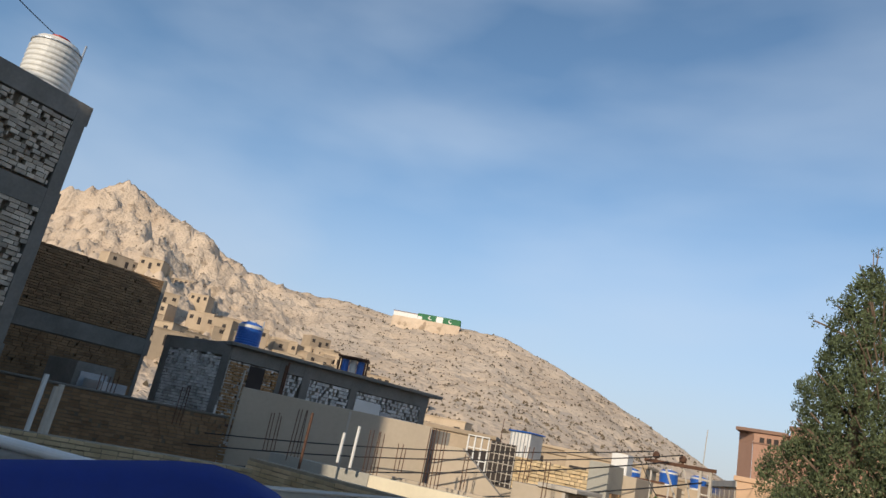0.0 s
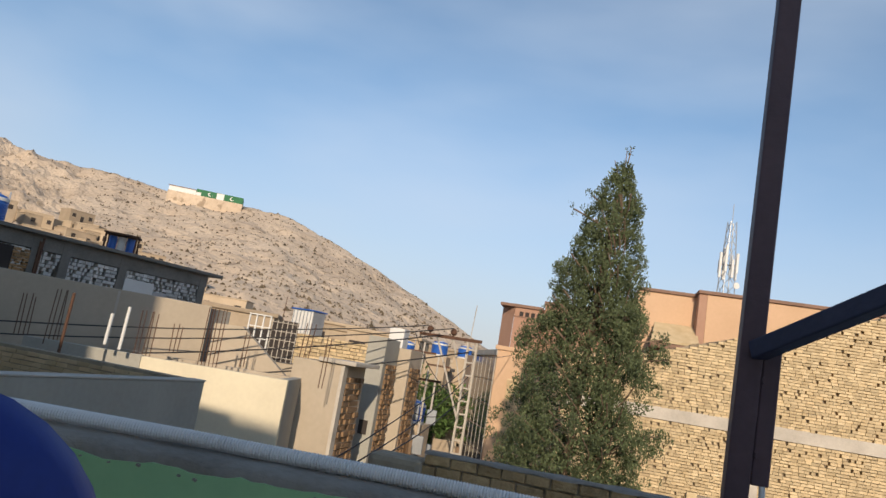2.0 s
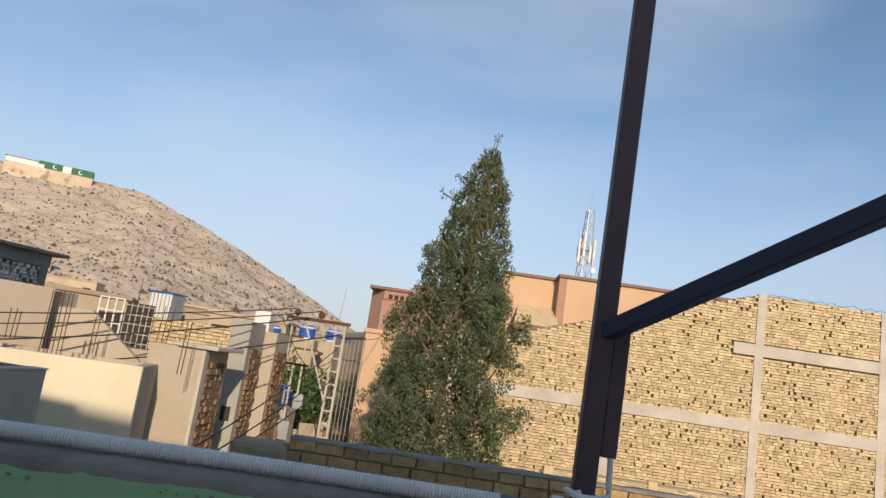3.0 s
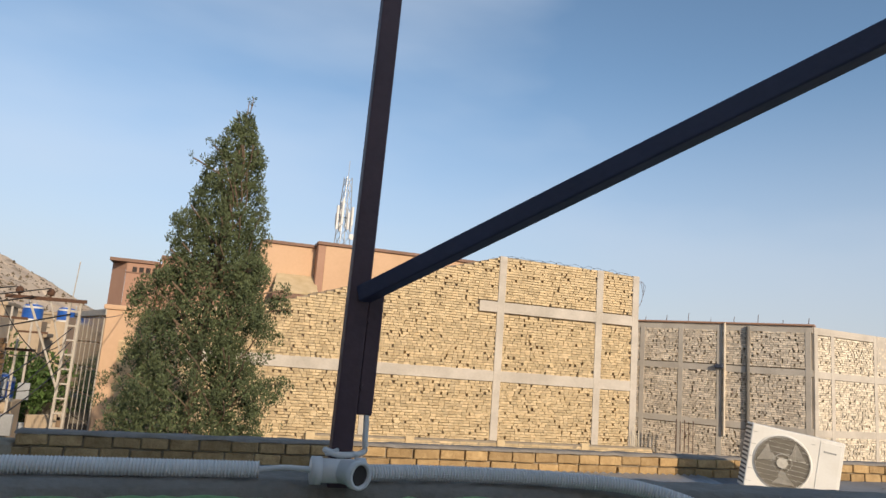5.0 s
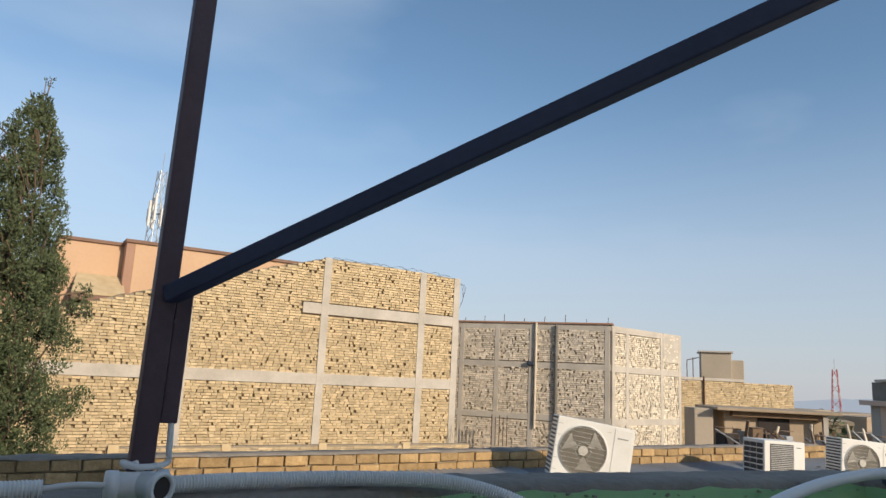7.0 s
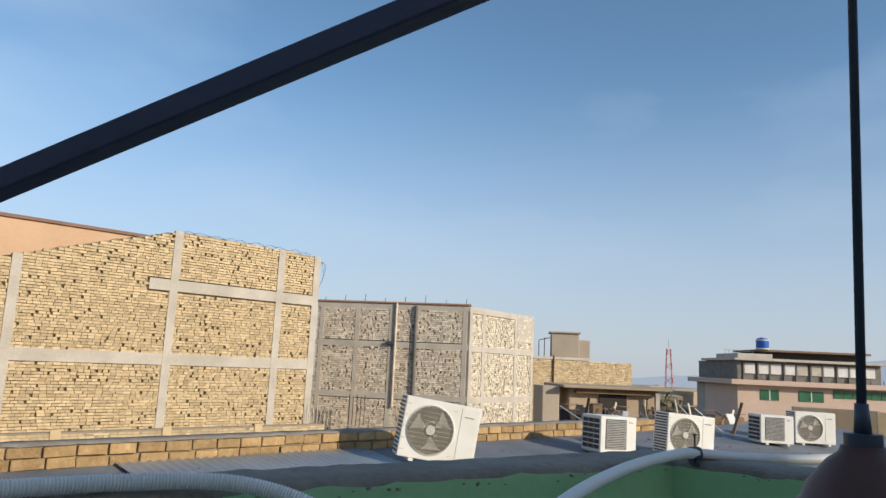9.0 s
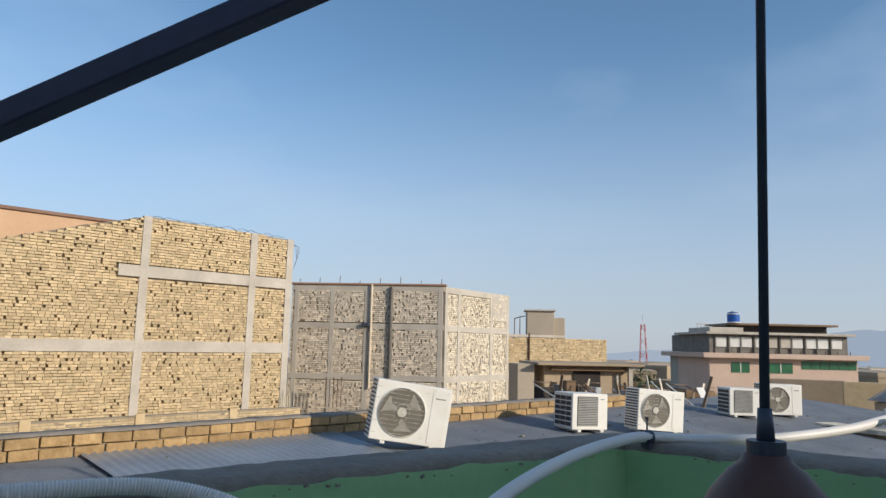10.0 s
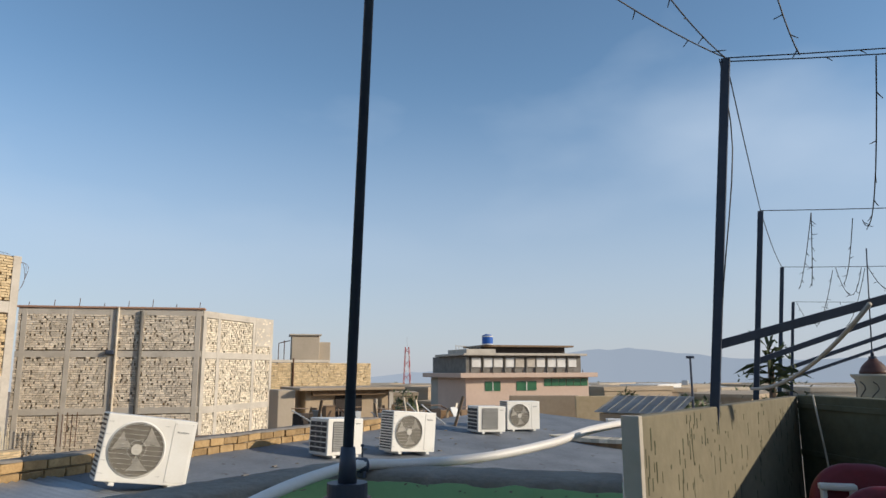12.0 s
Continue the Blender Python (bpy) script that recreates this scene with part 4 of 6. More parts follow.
for k in range(4):
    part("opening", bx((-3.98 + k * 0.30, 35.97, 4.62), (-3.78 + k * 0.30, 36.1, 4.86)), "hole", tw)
part("wing", bx((-2.8, 37, 0), (1.6, 41, 5.5), 0.02), "terracotta", tw)
part("wing_cornice", bx((-2.85, 36.9, 5.5), (1.65, 41, 5.68), 0.02), "maroon", tw)
part("wing_band", bx((-2.84, 36.95, 4.9), (1.63, 36.999, 5.1), 0.01), "maroon", tw)
ow = thing("orange_hall", (0, 0, 0), 0, "long pale orange wall with brown coping above the brick building", "building")
part("left_wall", bx((1.65, 33, -1), (4.2, 40, 6.35), 0.02), "orange", ow)
part("left_coping", bx((1.6, 32.9, 6.35), (4.25, 40, 6.5), 0.02), "maroon", ow)
part("pier", bx((4.2, 32.3, -1), (4.55, 40, 6.45), 0.02), "terracotta", ow)
part("right_wall", bx((4.55, 32.3, -1), (12.5, 42, 6.45), 0.02), "orange", ow)
part("right_coping", bx((4.15, 32.2, 6.45), (12.6, 42, 6.6), 0.02), "maroon", ow)
bm = bmesh.new()
vs = [bm.verts.new(p) for p in ((2.5, 32.98, 5.0), (4.3, 32.98, 5.0), (4.3, 31.6, 4.1), (2.3, 31.6, 4.1), (2.5, 32.98, 4.9), (4.3, 32.98, 4.9), (4.3, 31.6, 4.0), (2.3, 31.6, 4.0))]
for f in ((0, 1, 2, 3), (7, 6, 5, 4), (3, 2, 6, 7), (2, 1, 5, 6), (0, 3, 7, 4)):
    bm.faces.new([vs[i] for i in f])
part("canopy", bm, "brick_y", ow, "sloping tiled canopy")
part("canopy_beam", bx((2.3, 31.6, 3.75), (4.3, 32.98, 3.98), 0.02), "maroon", ow)
part("window_recess", bx((2.2, 32.95, 2.4), (4.1, 32.99, 3.6)), "hole", ow)


def mast(az, d, z0, z1, w, panels, label, red=False):
    x, y = spot(az, d)
    root = thing("telecom_mast", (x, y, z0), 20, label, "mast")
    h = z1 - z0
    for sx in (-1, 1):
        for sy in (-1, 1):
            part("leg", cy((sx * w, sy * w, 0), (sx * w * 0.4, sy * w * 0.4, h), w * 0.07, seg=6), "red" if red else "galv", root)
    n = 9
    for k in range(n):
        a, b = h * k / n, h * (k + 1) / n
        wa, wb = w * (1 - 0.6 * k / n), w * (1 - 0.6 * (k + 1) / n)
        m = "white" if red and k % 2 else ("red" if red else "galv")
        for s in (-1, 1):
            part("lattice_bar", cy((-s * wa, -wa, a), (s * wb, -wb, b), w * 0.045, seg=5), m, root)
            part("lattice_bar", cy((-wa, -s * wa, a), (-wb, s * wb, b), w * 0.045, seg=5), m, root)
    part("spike", cy((0, 0, h), (0, 0, h * 1.16), w * 0.05, seg=5), "galv", root)
    for k in range(panels):
        a = radians(360 / max(panels, 1) * k)
        c = (w * 1.1 * math.cos(a), w * 1.1 * math.sin(a))
        part("antenna_panel", bx((c[0] - 0.075, c[1] - 0.06, h * 0.50 + 0.35 * (k % 2)), (c[0] + 0.075, c[1] + 0.06, h * 0.66 + 0.45 * (k % 3)), 0.02), "white", root, "white antenna panel")
        part("bracket", cy((0, 0, h * 0.62), (c[0], c[1], h * 0.62), 0.03, seg=5), "galv", root)
    for k in range(3):
        part("dish", cy((w * 0.7 * (k - 1), -w, h * (0.2 + 0.12 * k)), (w * 0.7 * (k - 1), -w - 0.12, h * (0.2 + 0.12 * k)), 0.16, 0.2, 12), "white", root)


mast(9.25, 46, 6.0, 13.3, 0.48, 8, "white and grey telecom mast with antenna panels on the orange building")
mast(61.6, 260, -12, 10.0, 1.6, 0, "distant red and white lattice mast", red=True)


# ---- cypress ----
def leafy(name_parent, blobs, leaf_mat, per, size, seed, name="crown"):
    """A crown of many small leaf sprays round clump centres (centre, radius)."""
    r = np.random.default_rng(seed)
    V, F = [], []
    for c, rad in blobs:
        n = max(10, int(per * rad * rad / 0.09))
        d = r.normal(size=(n, 3))
        d /= np.linalg.norm(d, axis=1)[:, None]
        pos = np.array(c) + d * rad * r.uniform(0.7, 1.0, (n, 1)) * np.array([1, 1, 1.2])
        up = d * 0.6 + r.normal(size=(n, 3)) * 0.45 + np.array([0, 0, 0.7])
        up /= np.linalg.norm(up, axis=1)[:, None]
        sd = np.cross(up, r.normal(size=(n, 3)))
        sd /= np.linalg.norm(sd, axis=1)[:, None] + 1e-9
        s = size * r.uniform(0.6, 1.4, (n, 1))
        base = len(V)
        q = np.stack([pos - sd * s * 0.42, pos + sd * s * 0.42, pos + up * s * 1.5 + sd * s * 0.12, pos + up * s * 1.5 - sd * s * 0.12], 1)
        V += q.reshape(-1, 3).tolist()
        F += (base + np.arange(n)[:, None] * 4 + np.arange(4)[None]).tolist()
    me = bpy.data.meshes.new(name)
    me.from_pydata(V, [], F)
    ob = mesh_part(name, me, leaf_mat, name_parent)
    return ob


def cypress():
    x0, y0 = spot(1.0, 18.0)
    root = thing("cypress_tree", (x0, y0, -7), 0, "tall dark green cypress with a ragged pointed crown", "tree")
    def axis(z):
        return -0.14 - 0.56 * min(1.0, max(0.0, (14.8 - z) / 8.6))

    part("trunk", tube([(axis(0.9 * q), 0, 0.9 * q) for q in range(16)], 0.09, 8), "bark", root)
    r = random.Random(21)
    zs = [0.8, 2.5, 6.2, 7.45, 8.5, 9.6, 10.3, 11.1, 12.1, 13.17, 14.0, 14.4]
    rs = [1.9, 2.2, 2.15, 1.95, 1.72, 1.62, 1.32, 1.12, 0.95, 0.62, 0.32, 0.12]
    blobs, inner = [], []
    for k in range(2500):
        z = 4.6 + 9.7 * (1 - r.random() ** 0.8) if k > 200 else 0.8 + 4.0 * r.random()
        R = float(np.interp(z, zs, rs))
        a = r.random() * 2 * math.pi
        lump = 0.88 + 0.50 * noise.noise(Vector((math.cos(a) * 2.0, math.sin(a) * 2.0, z * 1.3))) + 0.30 * noise.noise(Vector((math.cos(a) * 5, math.sin(a) * 5, z * 3.1)))
        if lump < 0.72 and k % 3:
            continue
        rr = R * lump * (0.80 + 0.20 * r.random())
        rad = (0.07 + 0.10 * r.random()) * (0.55 + 0.45 * min(1, R / 1.2))
        blobs.append(((rr * math.cos(a) + axis(z), rr * math.sin(a), z), rad))
        if k % 3 == 0:
            inner.append(((rr * 0.6 * math.cos(a + 1) + axis(z), rr * 0.6 * math.sin(a + 1), z), 0.10 + 0.14 * min(1, R / 1.8)))
    # stray side branches that stand out of the outline
    for sx, z, n, rad in ((-1.02, 12.95, 3, 0.10), (-0.62, 13.35, 3, 0.09), (-0.98, 11.3, 8, 0.13), (-0.92, 10.95, 6, 0.12), (1.72, 9.9, 7, 0.13), (1.60, 9.5, 8, 0.14), (1.95, 9.45, 5, 0.11), (-1.62, 9.3, 6, 0.12), (2.05, 7.6, 8, 0.13), (1.9, 7.25, 8, 0.14), (2.1, 5.6, 8, 0.13), (2.05, 5.3, 7, 0.13)):
        part("limb", tube(smooth_path([(axis(z) * 0.6, 0, z - 0.55), (axis(z) + sx * 0.55, -0.15, z - 0.22), (axis(z) + sx, -0.1, z)], 4), 0.022, 5), "bark", root)
        for _ in range(n):
            blobs.append(((axis(z) + sx + r.gauss(0, 0.10), -0.1 + r.gauss(0, 0.12), z + r.gauss(0, 0.10)), rad * r.uniform(0.7, 1.1)))
    for k in range(46):
        z = r.uniform(6.4, 13.4)
        R = float(np.interp(z, zs, rs))
        a = radians(r.uniform(215, 325))
        e = Vector((R * 0.93 * math.cos(a) + axis(z), R * 0.93 * math.sin(a), z + 0.4))
        q = Vector((R * 0.6 * math.cos(a + 0.25) + axis(z), R * 0.6 * math.sin(a + 0.25), z - 0.1))
        part("limb", tube(smooth_path([(axis(z), 0, z - 0.9), q, e], 4), 0.016, 5), "bark", root)
    leafy(root, blobs, "leaf", 300, 0.034, 5)
    leafy(root, inner, "leaf", 45, 0.06, 6, "inner_crown")
    for dx, dz in ((0.0, 0.30), (0.09, 0.22), (-0.28, 0.0), (0.10, 0.40)):
        part("tip_twig", tube(smooth_path([(-0.16, 0, 13.2), (-0.15 + dx * 0.4, 0, 13.9 + dz * 0.5), (-0.14 + dx, 0, 14.4 + dz)], 4), 0.011, 5), "bark", root)
    leafy(root, [((-0.14 + dx, 0, 14.4 + dz), 0.05) for dx, dz in ((0.0, 0.30), (0.09, 0.22), (0.10, 0.40))], "leaf", 120, 0.04, 8, "tip_leaves")


cypress()


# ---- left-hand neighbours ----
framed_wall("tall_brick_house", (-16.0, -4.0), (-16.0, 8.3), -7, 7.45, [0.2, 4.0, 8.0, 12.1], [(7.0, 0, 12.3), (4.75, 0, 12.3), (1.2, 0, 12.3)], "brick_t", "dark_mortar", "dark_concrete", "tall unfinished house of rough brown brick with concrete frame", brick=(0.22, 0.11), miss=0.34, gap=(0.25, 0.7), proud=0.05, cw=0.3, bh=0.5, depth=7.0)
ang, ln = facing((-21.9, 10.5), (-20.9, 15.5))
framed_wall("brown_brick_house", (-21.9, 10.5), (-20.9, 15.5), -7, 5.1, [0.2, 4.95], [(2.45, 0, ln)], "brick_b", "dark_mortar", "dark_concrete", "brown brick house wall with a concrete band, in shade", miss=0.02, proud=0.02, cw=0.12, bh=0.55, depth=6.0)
# brown brick; its dark mortar and coping stand in for shade on the yards
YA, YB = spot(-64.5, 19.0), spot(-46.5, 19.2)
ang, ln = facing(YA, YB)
yw = thing("yard_wall", (*YA, 0), ang, "brown brick yard wall, kept dark for the shade there", "wall")
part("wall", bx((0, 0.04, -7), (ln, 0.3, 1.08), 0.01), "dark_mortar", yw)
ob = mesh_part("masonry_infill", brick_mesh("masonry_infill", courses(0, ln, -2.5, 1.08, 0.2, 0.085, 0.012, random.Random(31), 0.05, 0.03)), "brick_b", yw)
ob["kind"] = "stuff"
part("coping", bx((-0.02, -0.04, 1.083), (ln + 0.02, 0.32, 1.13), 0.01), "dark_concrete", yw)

SC = (-17.7, 16.2)
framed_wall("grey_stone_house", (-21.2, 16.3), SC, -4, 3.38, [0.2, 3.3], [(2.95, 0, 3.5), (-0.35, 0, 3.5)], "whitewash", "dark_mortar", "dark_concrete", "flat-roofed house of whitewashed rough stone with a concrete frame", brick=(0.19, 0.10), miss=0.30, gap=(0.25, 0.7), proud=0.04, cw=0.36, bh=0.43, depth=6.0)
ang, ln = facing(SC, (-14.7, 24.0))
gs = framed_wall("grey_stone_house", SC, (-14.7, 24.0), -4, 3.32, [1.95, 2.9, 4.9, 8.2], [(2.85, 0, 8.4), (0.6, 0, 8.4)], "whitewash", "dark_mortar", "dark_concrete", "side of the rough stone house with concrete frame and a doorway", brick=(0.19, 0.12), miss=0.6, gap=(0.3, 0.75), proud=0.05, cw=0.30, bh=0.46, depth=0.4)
part("doorway", bx((0.75, -0.055, -1.2), (1.3, -0.04, 2.8)), "hole", gs, "dark doorway")
for xa, xb, seed in ((0.02, 0.75, 61), (1.3, 1.82, 62)):
    o = mesh_part("brick_pier", brick_mesh("brick_pier", [(p, q, c, d, e + 0.04) for p, q, c, d, e in courses(xa, xb, -1.6, 2.85, 0.22, 0.10, 0.014, random.Random(seed), 0.25, 0.03)]), "brick_pier", gs, "rough orange-brown brick pier")
    o["kind"] = "stuff"
part("door_post", cy((1.95, -0.12, -1.5), (2.0, -0.12, 3.1), 0.04, seg=8), "rust", gs)
part("door_rail", bx((0.0, -0.10, 0.75), (2.1, -0.07, 0.83)), "rust", gs)
part("roof_slab", bx((-0.15, -0.25, 3.30), (8.9, 3.5, 3.42), 0.02), "dark_concrete", gs)
part("white_panel", bx((5.0, -0.12, 1.55), (6.15, -0.08, 2.55), 0.01), "white", gs, "white sheet panel")
part("white_panel", bx((6.17, -0.10, 1.5), (6.7, -0.07, 2.3), 0.01), "galv", gs, "grey sheet panel")


def water_tank(loc, r, h, style, label):
    root = thing("water_tank", loc, rng.uniform(0, 90), label, "water tank")
    prof = [(0.0, 0.0), (r * 0.97, 0.0), (r, 0.03 * h)]
    for k in range(8):
        z = 0.06 * h + 0.70 * h * k / 8
        prof += [(r, z), (r * 1.03, z + 0.02 * h), (r * 1.03, z + 0.05 * h), (r, z + 0.07 * h)]
    prof += [(r * 0.99, 0.80 * h), (r * 0.85, 0.90 * h), (r * 0.42, 0.96 * h), (0.0, 0.965 * h)]
    shell = part("shell", lathe(prof, 28), "white_tank" if style == "white" else "blue_tank", root, smooth=False)
    part("lid", lathe([(r * 0.4, 0.955 * h), (r * 0.4, 1.0 * h), (0.0, 1.01 * h)], 20), "red" if style == "white" else "white_tank", shell)
    bands = ((0.0, 0.10), (0.72, 0.82)) if style == "blue" else ((0.80, 0.82),)
    for a, b in bands:
        part("band", lathe([(r * 1.035, a * h), (r * 1.04, a * h + 0.01), (r * 1.04, b * h), (r * 1.0, b * h + 0.01)], 28), "white_tank" if style == "blue" else "galv", shell, "contrasting plastic band")
    part("outlet_pipe", cy((r * 1.05, 0, 0.0), (r * 1.05, 0, h * 1.12), 0.025, seg=8), "galv", root)


water_tank((-16.9, 7.45, 7.46), 0.56, 1.55, "white", "white ribbed plastic water tank with a red lid")
x, y = spot(-46.6, 25.2)
water_tank((x, y, 3.4), 0.42, 0.95, "blue", "blue and white plastic water tank on the stone house roof")

x, y = spot(-38.0, 27.0)
kio = thing("tank_cage", (x, y, 3.42), 30, "dark steel frame with blue and white tanks inside on the roof", "tank stand")
for sx in (-0.5, 0.5):
    for sy in (-0.35, 0.35):
        part("post", bx((sx - 0.03, sy - 0.03, 0), (sx + 0.03, sy + 0.03, 0.62)), "rust", kio)
part("canopy", bx((-0.58, -0.42, 0.6), (0.58, 0.42, 0.66), 0.01), "rust", kio)
for k, sx in enumerate((-0.3, 0.0, 0.3)):
    part("drum", cy((sx, 0, 0), (sx, 0, 0.55), 0.14, seg=16), "blue_tank" if k != 1 else "white_tank", kio)

# plaster wall with starter bars, stair wall, low walls
PA, PB = (-15.2, 12.8), (-10.2, 17.2)
ang, ln = facing(PA, PB)
pw = thing("plaster_wall", (*PA, 0), ang, "long bare cement plaster wall with rust-coloured starter bars", "wall")
part("wall", bx((1.36, 0, -5), (ln, 0.3, 1.95), 0.02), "plaster", pw)
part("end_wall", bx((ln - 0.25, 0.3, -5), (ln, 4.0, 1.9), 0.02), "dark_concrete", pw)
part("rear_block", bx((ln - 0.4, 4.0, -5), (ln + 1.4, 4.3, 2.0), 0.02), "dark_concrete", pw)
part("pilaster", bx((4.3, -0.02, -3), (4.36, -0.002, 1.9)), "concrete", pw)
ss = thing("stair_wall", (*spot(-30.2, 19.4), 0), 12, "cement plaster stair wall with a sloping top", "wall")
bm = bmesh.new()
vs = [[bm.verts.new((x, y, z)) for x, z in ((0, -5), (2.6, -5), (2.6, -0.1), (2.25, 0.35), (0.75, 1.55), (0, 1.52))] for y in (0, 0.25)]
bm.faces.new(vs[0])
bm.faces.new(vs[1][::-1])
for i in range(6):
    bm.faces.new((vs[0][i], vs[1][i], vs[1][(i + 1) % 6], vs[0][(i + 1) % 6]))
bmesh.ops.recalc_face_normals(bm, faces=bm.faces)
part("wall", bm, "plaster", ss)
part("landing", bx((2.3, -0.1, 0.35), (3.6, 1.2, 0.5), 0.01), "white", ss)

gw = thing("grey_parapet_house", (-6.0, 2.0, 0), 90, "grey rendered parapet wall of the lower roof", "wall")
part("wall", bx((0, 0, -7), (8.4, 0.22, 0.505), 0.015), "grey_render", gw)
part("coping", bx((-0.02, -0.012, 0.507), (8.42, 0.232, 0.53), 0.006), "concrete", gw)
crm = thing("cream_house", (-9.6, 13.8, 0), 15, "cream painted parapet walls of a flat-roofed house", "building")
part("front_wall", bx((0, 0, -7), (3.25, 0.2, 0.52), 0.015), "cream", crm)
# left and side walls take grey for the shade on the cream walls
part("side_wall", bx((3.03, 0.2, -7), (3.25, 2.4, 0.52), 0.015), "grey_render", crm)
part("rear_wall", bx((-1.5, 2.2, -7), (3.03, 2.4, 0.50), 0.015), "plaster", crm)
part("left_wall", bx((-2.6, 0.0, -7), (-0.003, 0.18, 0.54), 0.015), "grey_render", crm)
blw = thing("low_brick_wall", (-10.3, 10.6, 0), -3, "low yellow brick wall between the roofs", "wall")
part("wall", bx((0, 0.02, -7), (4.1, 0.24, 0.50), 0.01), "mortar", blw)
q = mesh_part("masonry_infill", brick_mesh("masonry_infill", courses(0, 4.1, -0.9, 0.5, 0.235, 0.085, 0.012, random.Random(5), 0.0, 0.02)), "brick_y", blw)
q["kind"] = "stuff"


# ---- unseen blocks added behind the camera to shade the near roofs ----
slab("rear_shade_block", [(-20.0, -14), (-11.0, -14), (-11.0, -10), (-20.0, -10)], -7, 14.4, "plaster", "unseen plastered block added at the rear for shade", "building")
slab("rear_shade_block", [(-10.99, -14), (-6.1, -14), (-6.1, -10), (-10.99, -10)], -7, 17.0, "plaster", "unseen taller block added at the rear for shade", "building")
slab("rear_shade_block", [(-4.0, -24), (6.9, -24), (6.9, -20), (-4.0, -20)], -7, 13.0, "plaster", "unseen long block added further back for shade", "building")

# brick pillars and blocks along the lane
def side_courses(root, x, y0, y1, z0, z1, material, seed):
    me = brick_mesh("side_masonry", courses(0, y1 - y0, z0, z1, 0.26, 0.15, 0.02, random.Random(seed), 0.2, 0.08))
    o = mesh_part("side_masonry", me, material, root, "rough projecting masonry")
    o.matrix_basis = pose(x, y0, 0, 0, 0, 90)
    o["kind"] = "stuff"


blk = thing("lane_house", (0, 0, 0), 0, "small plastered house with a rough masonry side towards the lane", "building")
part("front", bx((-7.3, 16.6, -7), (-5.95, 18.4, 1.02), 0.02), "plaster", blk)
part("roof_slab", bx((-6.6, 16.5, 1.025), (-5.6, 18.5, 1.13), 0.02), "concrete", blk)
side_courses(blk, -5.94, 16.9, 18.2, -6, 0.8, "brick_b", 1)
part("corner_post", bx((-5.99, 16.56, -7), (-5.9, 16.85, 1.0), 0.01), "concrete", blk)
for k in range(3):
    part("starter_bar", cy((-7.2 + 0.12 * k, 16.7, 1.0), (-7.15 + 0.12 * k, 16.7, 1.9), 0.012, seg=5), "rust", blk)
blk2 = thing("lane_house", (0, 0, 0), 0, "tall narrow grey house end with a small window and rough side", "building")
part("front", bx((-6.55, 20, -7), (-5.97, 21.5, 1.95), 0.02), "grey_render", blk2)
part("window", bx((-6.38, 19.98, -0.9), (-6.12, 20.1, -0.5)), "hole", blk2)
part("second_leaf", bx((-6.2, 21.6, -7), (-5.6, 23.2, 1.75), 0.02), "plaster", blk2)
side_courses(blk2, -5.96, 20.3, 21.4, -6, 1.2, "brick_b", 2)
side_courses(blk2, -5.59, 21.8, 23.1, -6, 1.2, "brick_b", 3)

yw = thing("yellow_stone_wall", (*spot(-24.6, 27), 0), 12, "rough yellow stone wall in the sun", "wall")
part("wall", bx((0, 0.03, -5), (3.6, 0.4, 1.72), 0.03), "mortar", yw)
o = mesh_part("masonry_infill", brick_mesh("masonry_infill", courses(0, 3.6, -1.2, 1.75, 0.24, 0.13, 0.02, random.Random(8), 0.12, 0.10, 0.8)), "brick_y", yw)
o["kind"] = "stuff"

rk = thing("steel_rack", (*spot(-27.7, 21), 0.95), 8, "white steel lattice frame with dark mesh side", "steel frame")
for k in range(4):
    part("upright", bx((k * 0.21 - 0.02, 0, 0), (k * 0.21 + 0.02, 0.04, 1.05)), "white", rk)
for k in range(4):
    part("rail", bx((0, -0.005, k * 0.34), (0.65, 0.035, k * 0.34 + 0.03)), "white", rk)
part("side_backing", bx((0.68, 0.06, -0.2), (1.45, 0.10, 0.98)), "hole", rk)
for k in range(6):
    part("mesh_bar", bx((0.68 + k * 0.15, 0.03, -0.2), (0.70 + k * 0.15, 0.055, 0.98)), "concrete", rk)
for k in range(5):
    part("mesh_rail", bx((0.68, 0.02, -0.1 + k * 0.25), (1.45, 0.05, -0.08 + k * 0.25)), "concrete", rk)
part("stand", bx((-0.1, 0.11, -6), (1.5, 1.2, -0.21)), "plaster", rk)

cb = thing("sheet_cabin", (*spot(-23.2, 28.5), 1.75), -15, "pale blue and white sheet-metal cabin on a roof", "cabin")
part("body", bx((-0.5, -0.4, 0), (0.5, 0.4, 0.92), 0.02), "white", cb)
part("blue_side", bx((0.503, -0.38, 0.02), (0.52, 0.38, 0.9)), "galv", cb)
part("roof", bx((-0.56, -0.46, 0.925), (0.56, 0.46, 0.98), 0.01), "blue_tank", cb)
for k in range(6):
    part("rib", bx((-0.45 + 0.17 * k, -0.425, 0.02), (-0.42 + 0.17 * k, -0.402, 0.9)), "galv", cb)
part("plinth", bx((-0.6, -0.5, -7), (0.6, 0.5, -0.01)), "mud", cb)

# starter bars on the roofs
bars = thing("starter_bars", (0, 0, 0), 0, "bunches of rusty steel starter bars rising from the roofs", "steel bars")
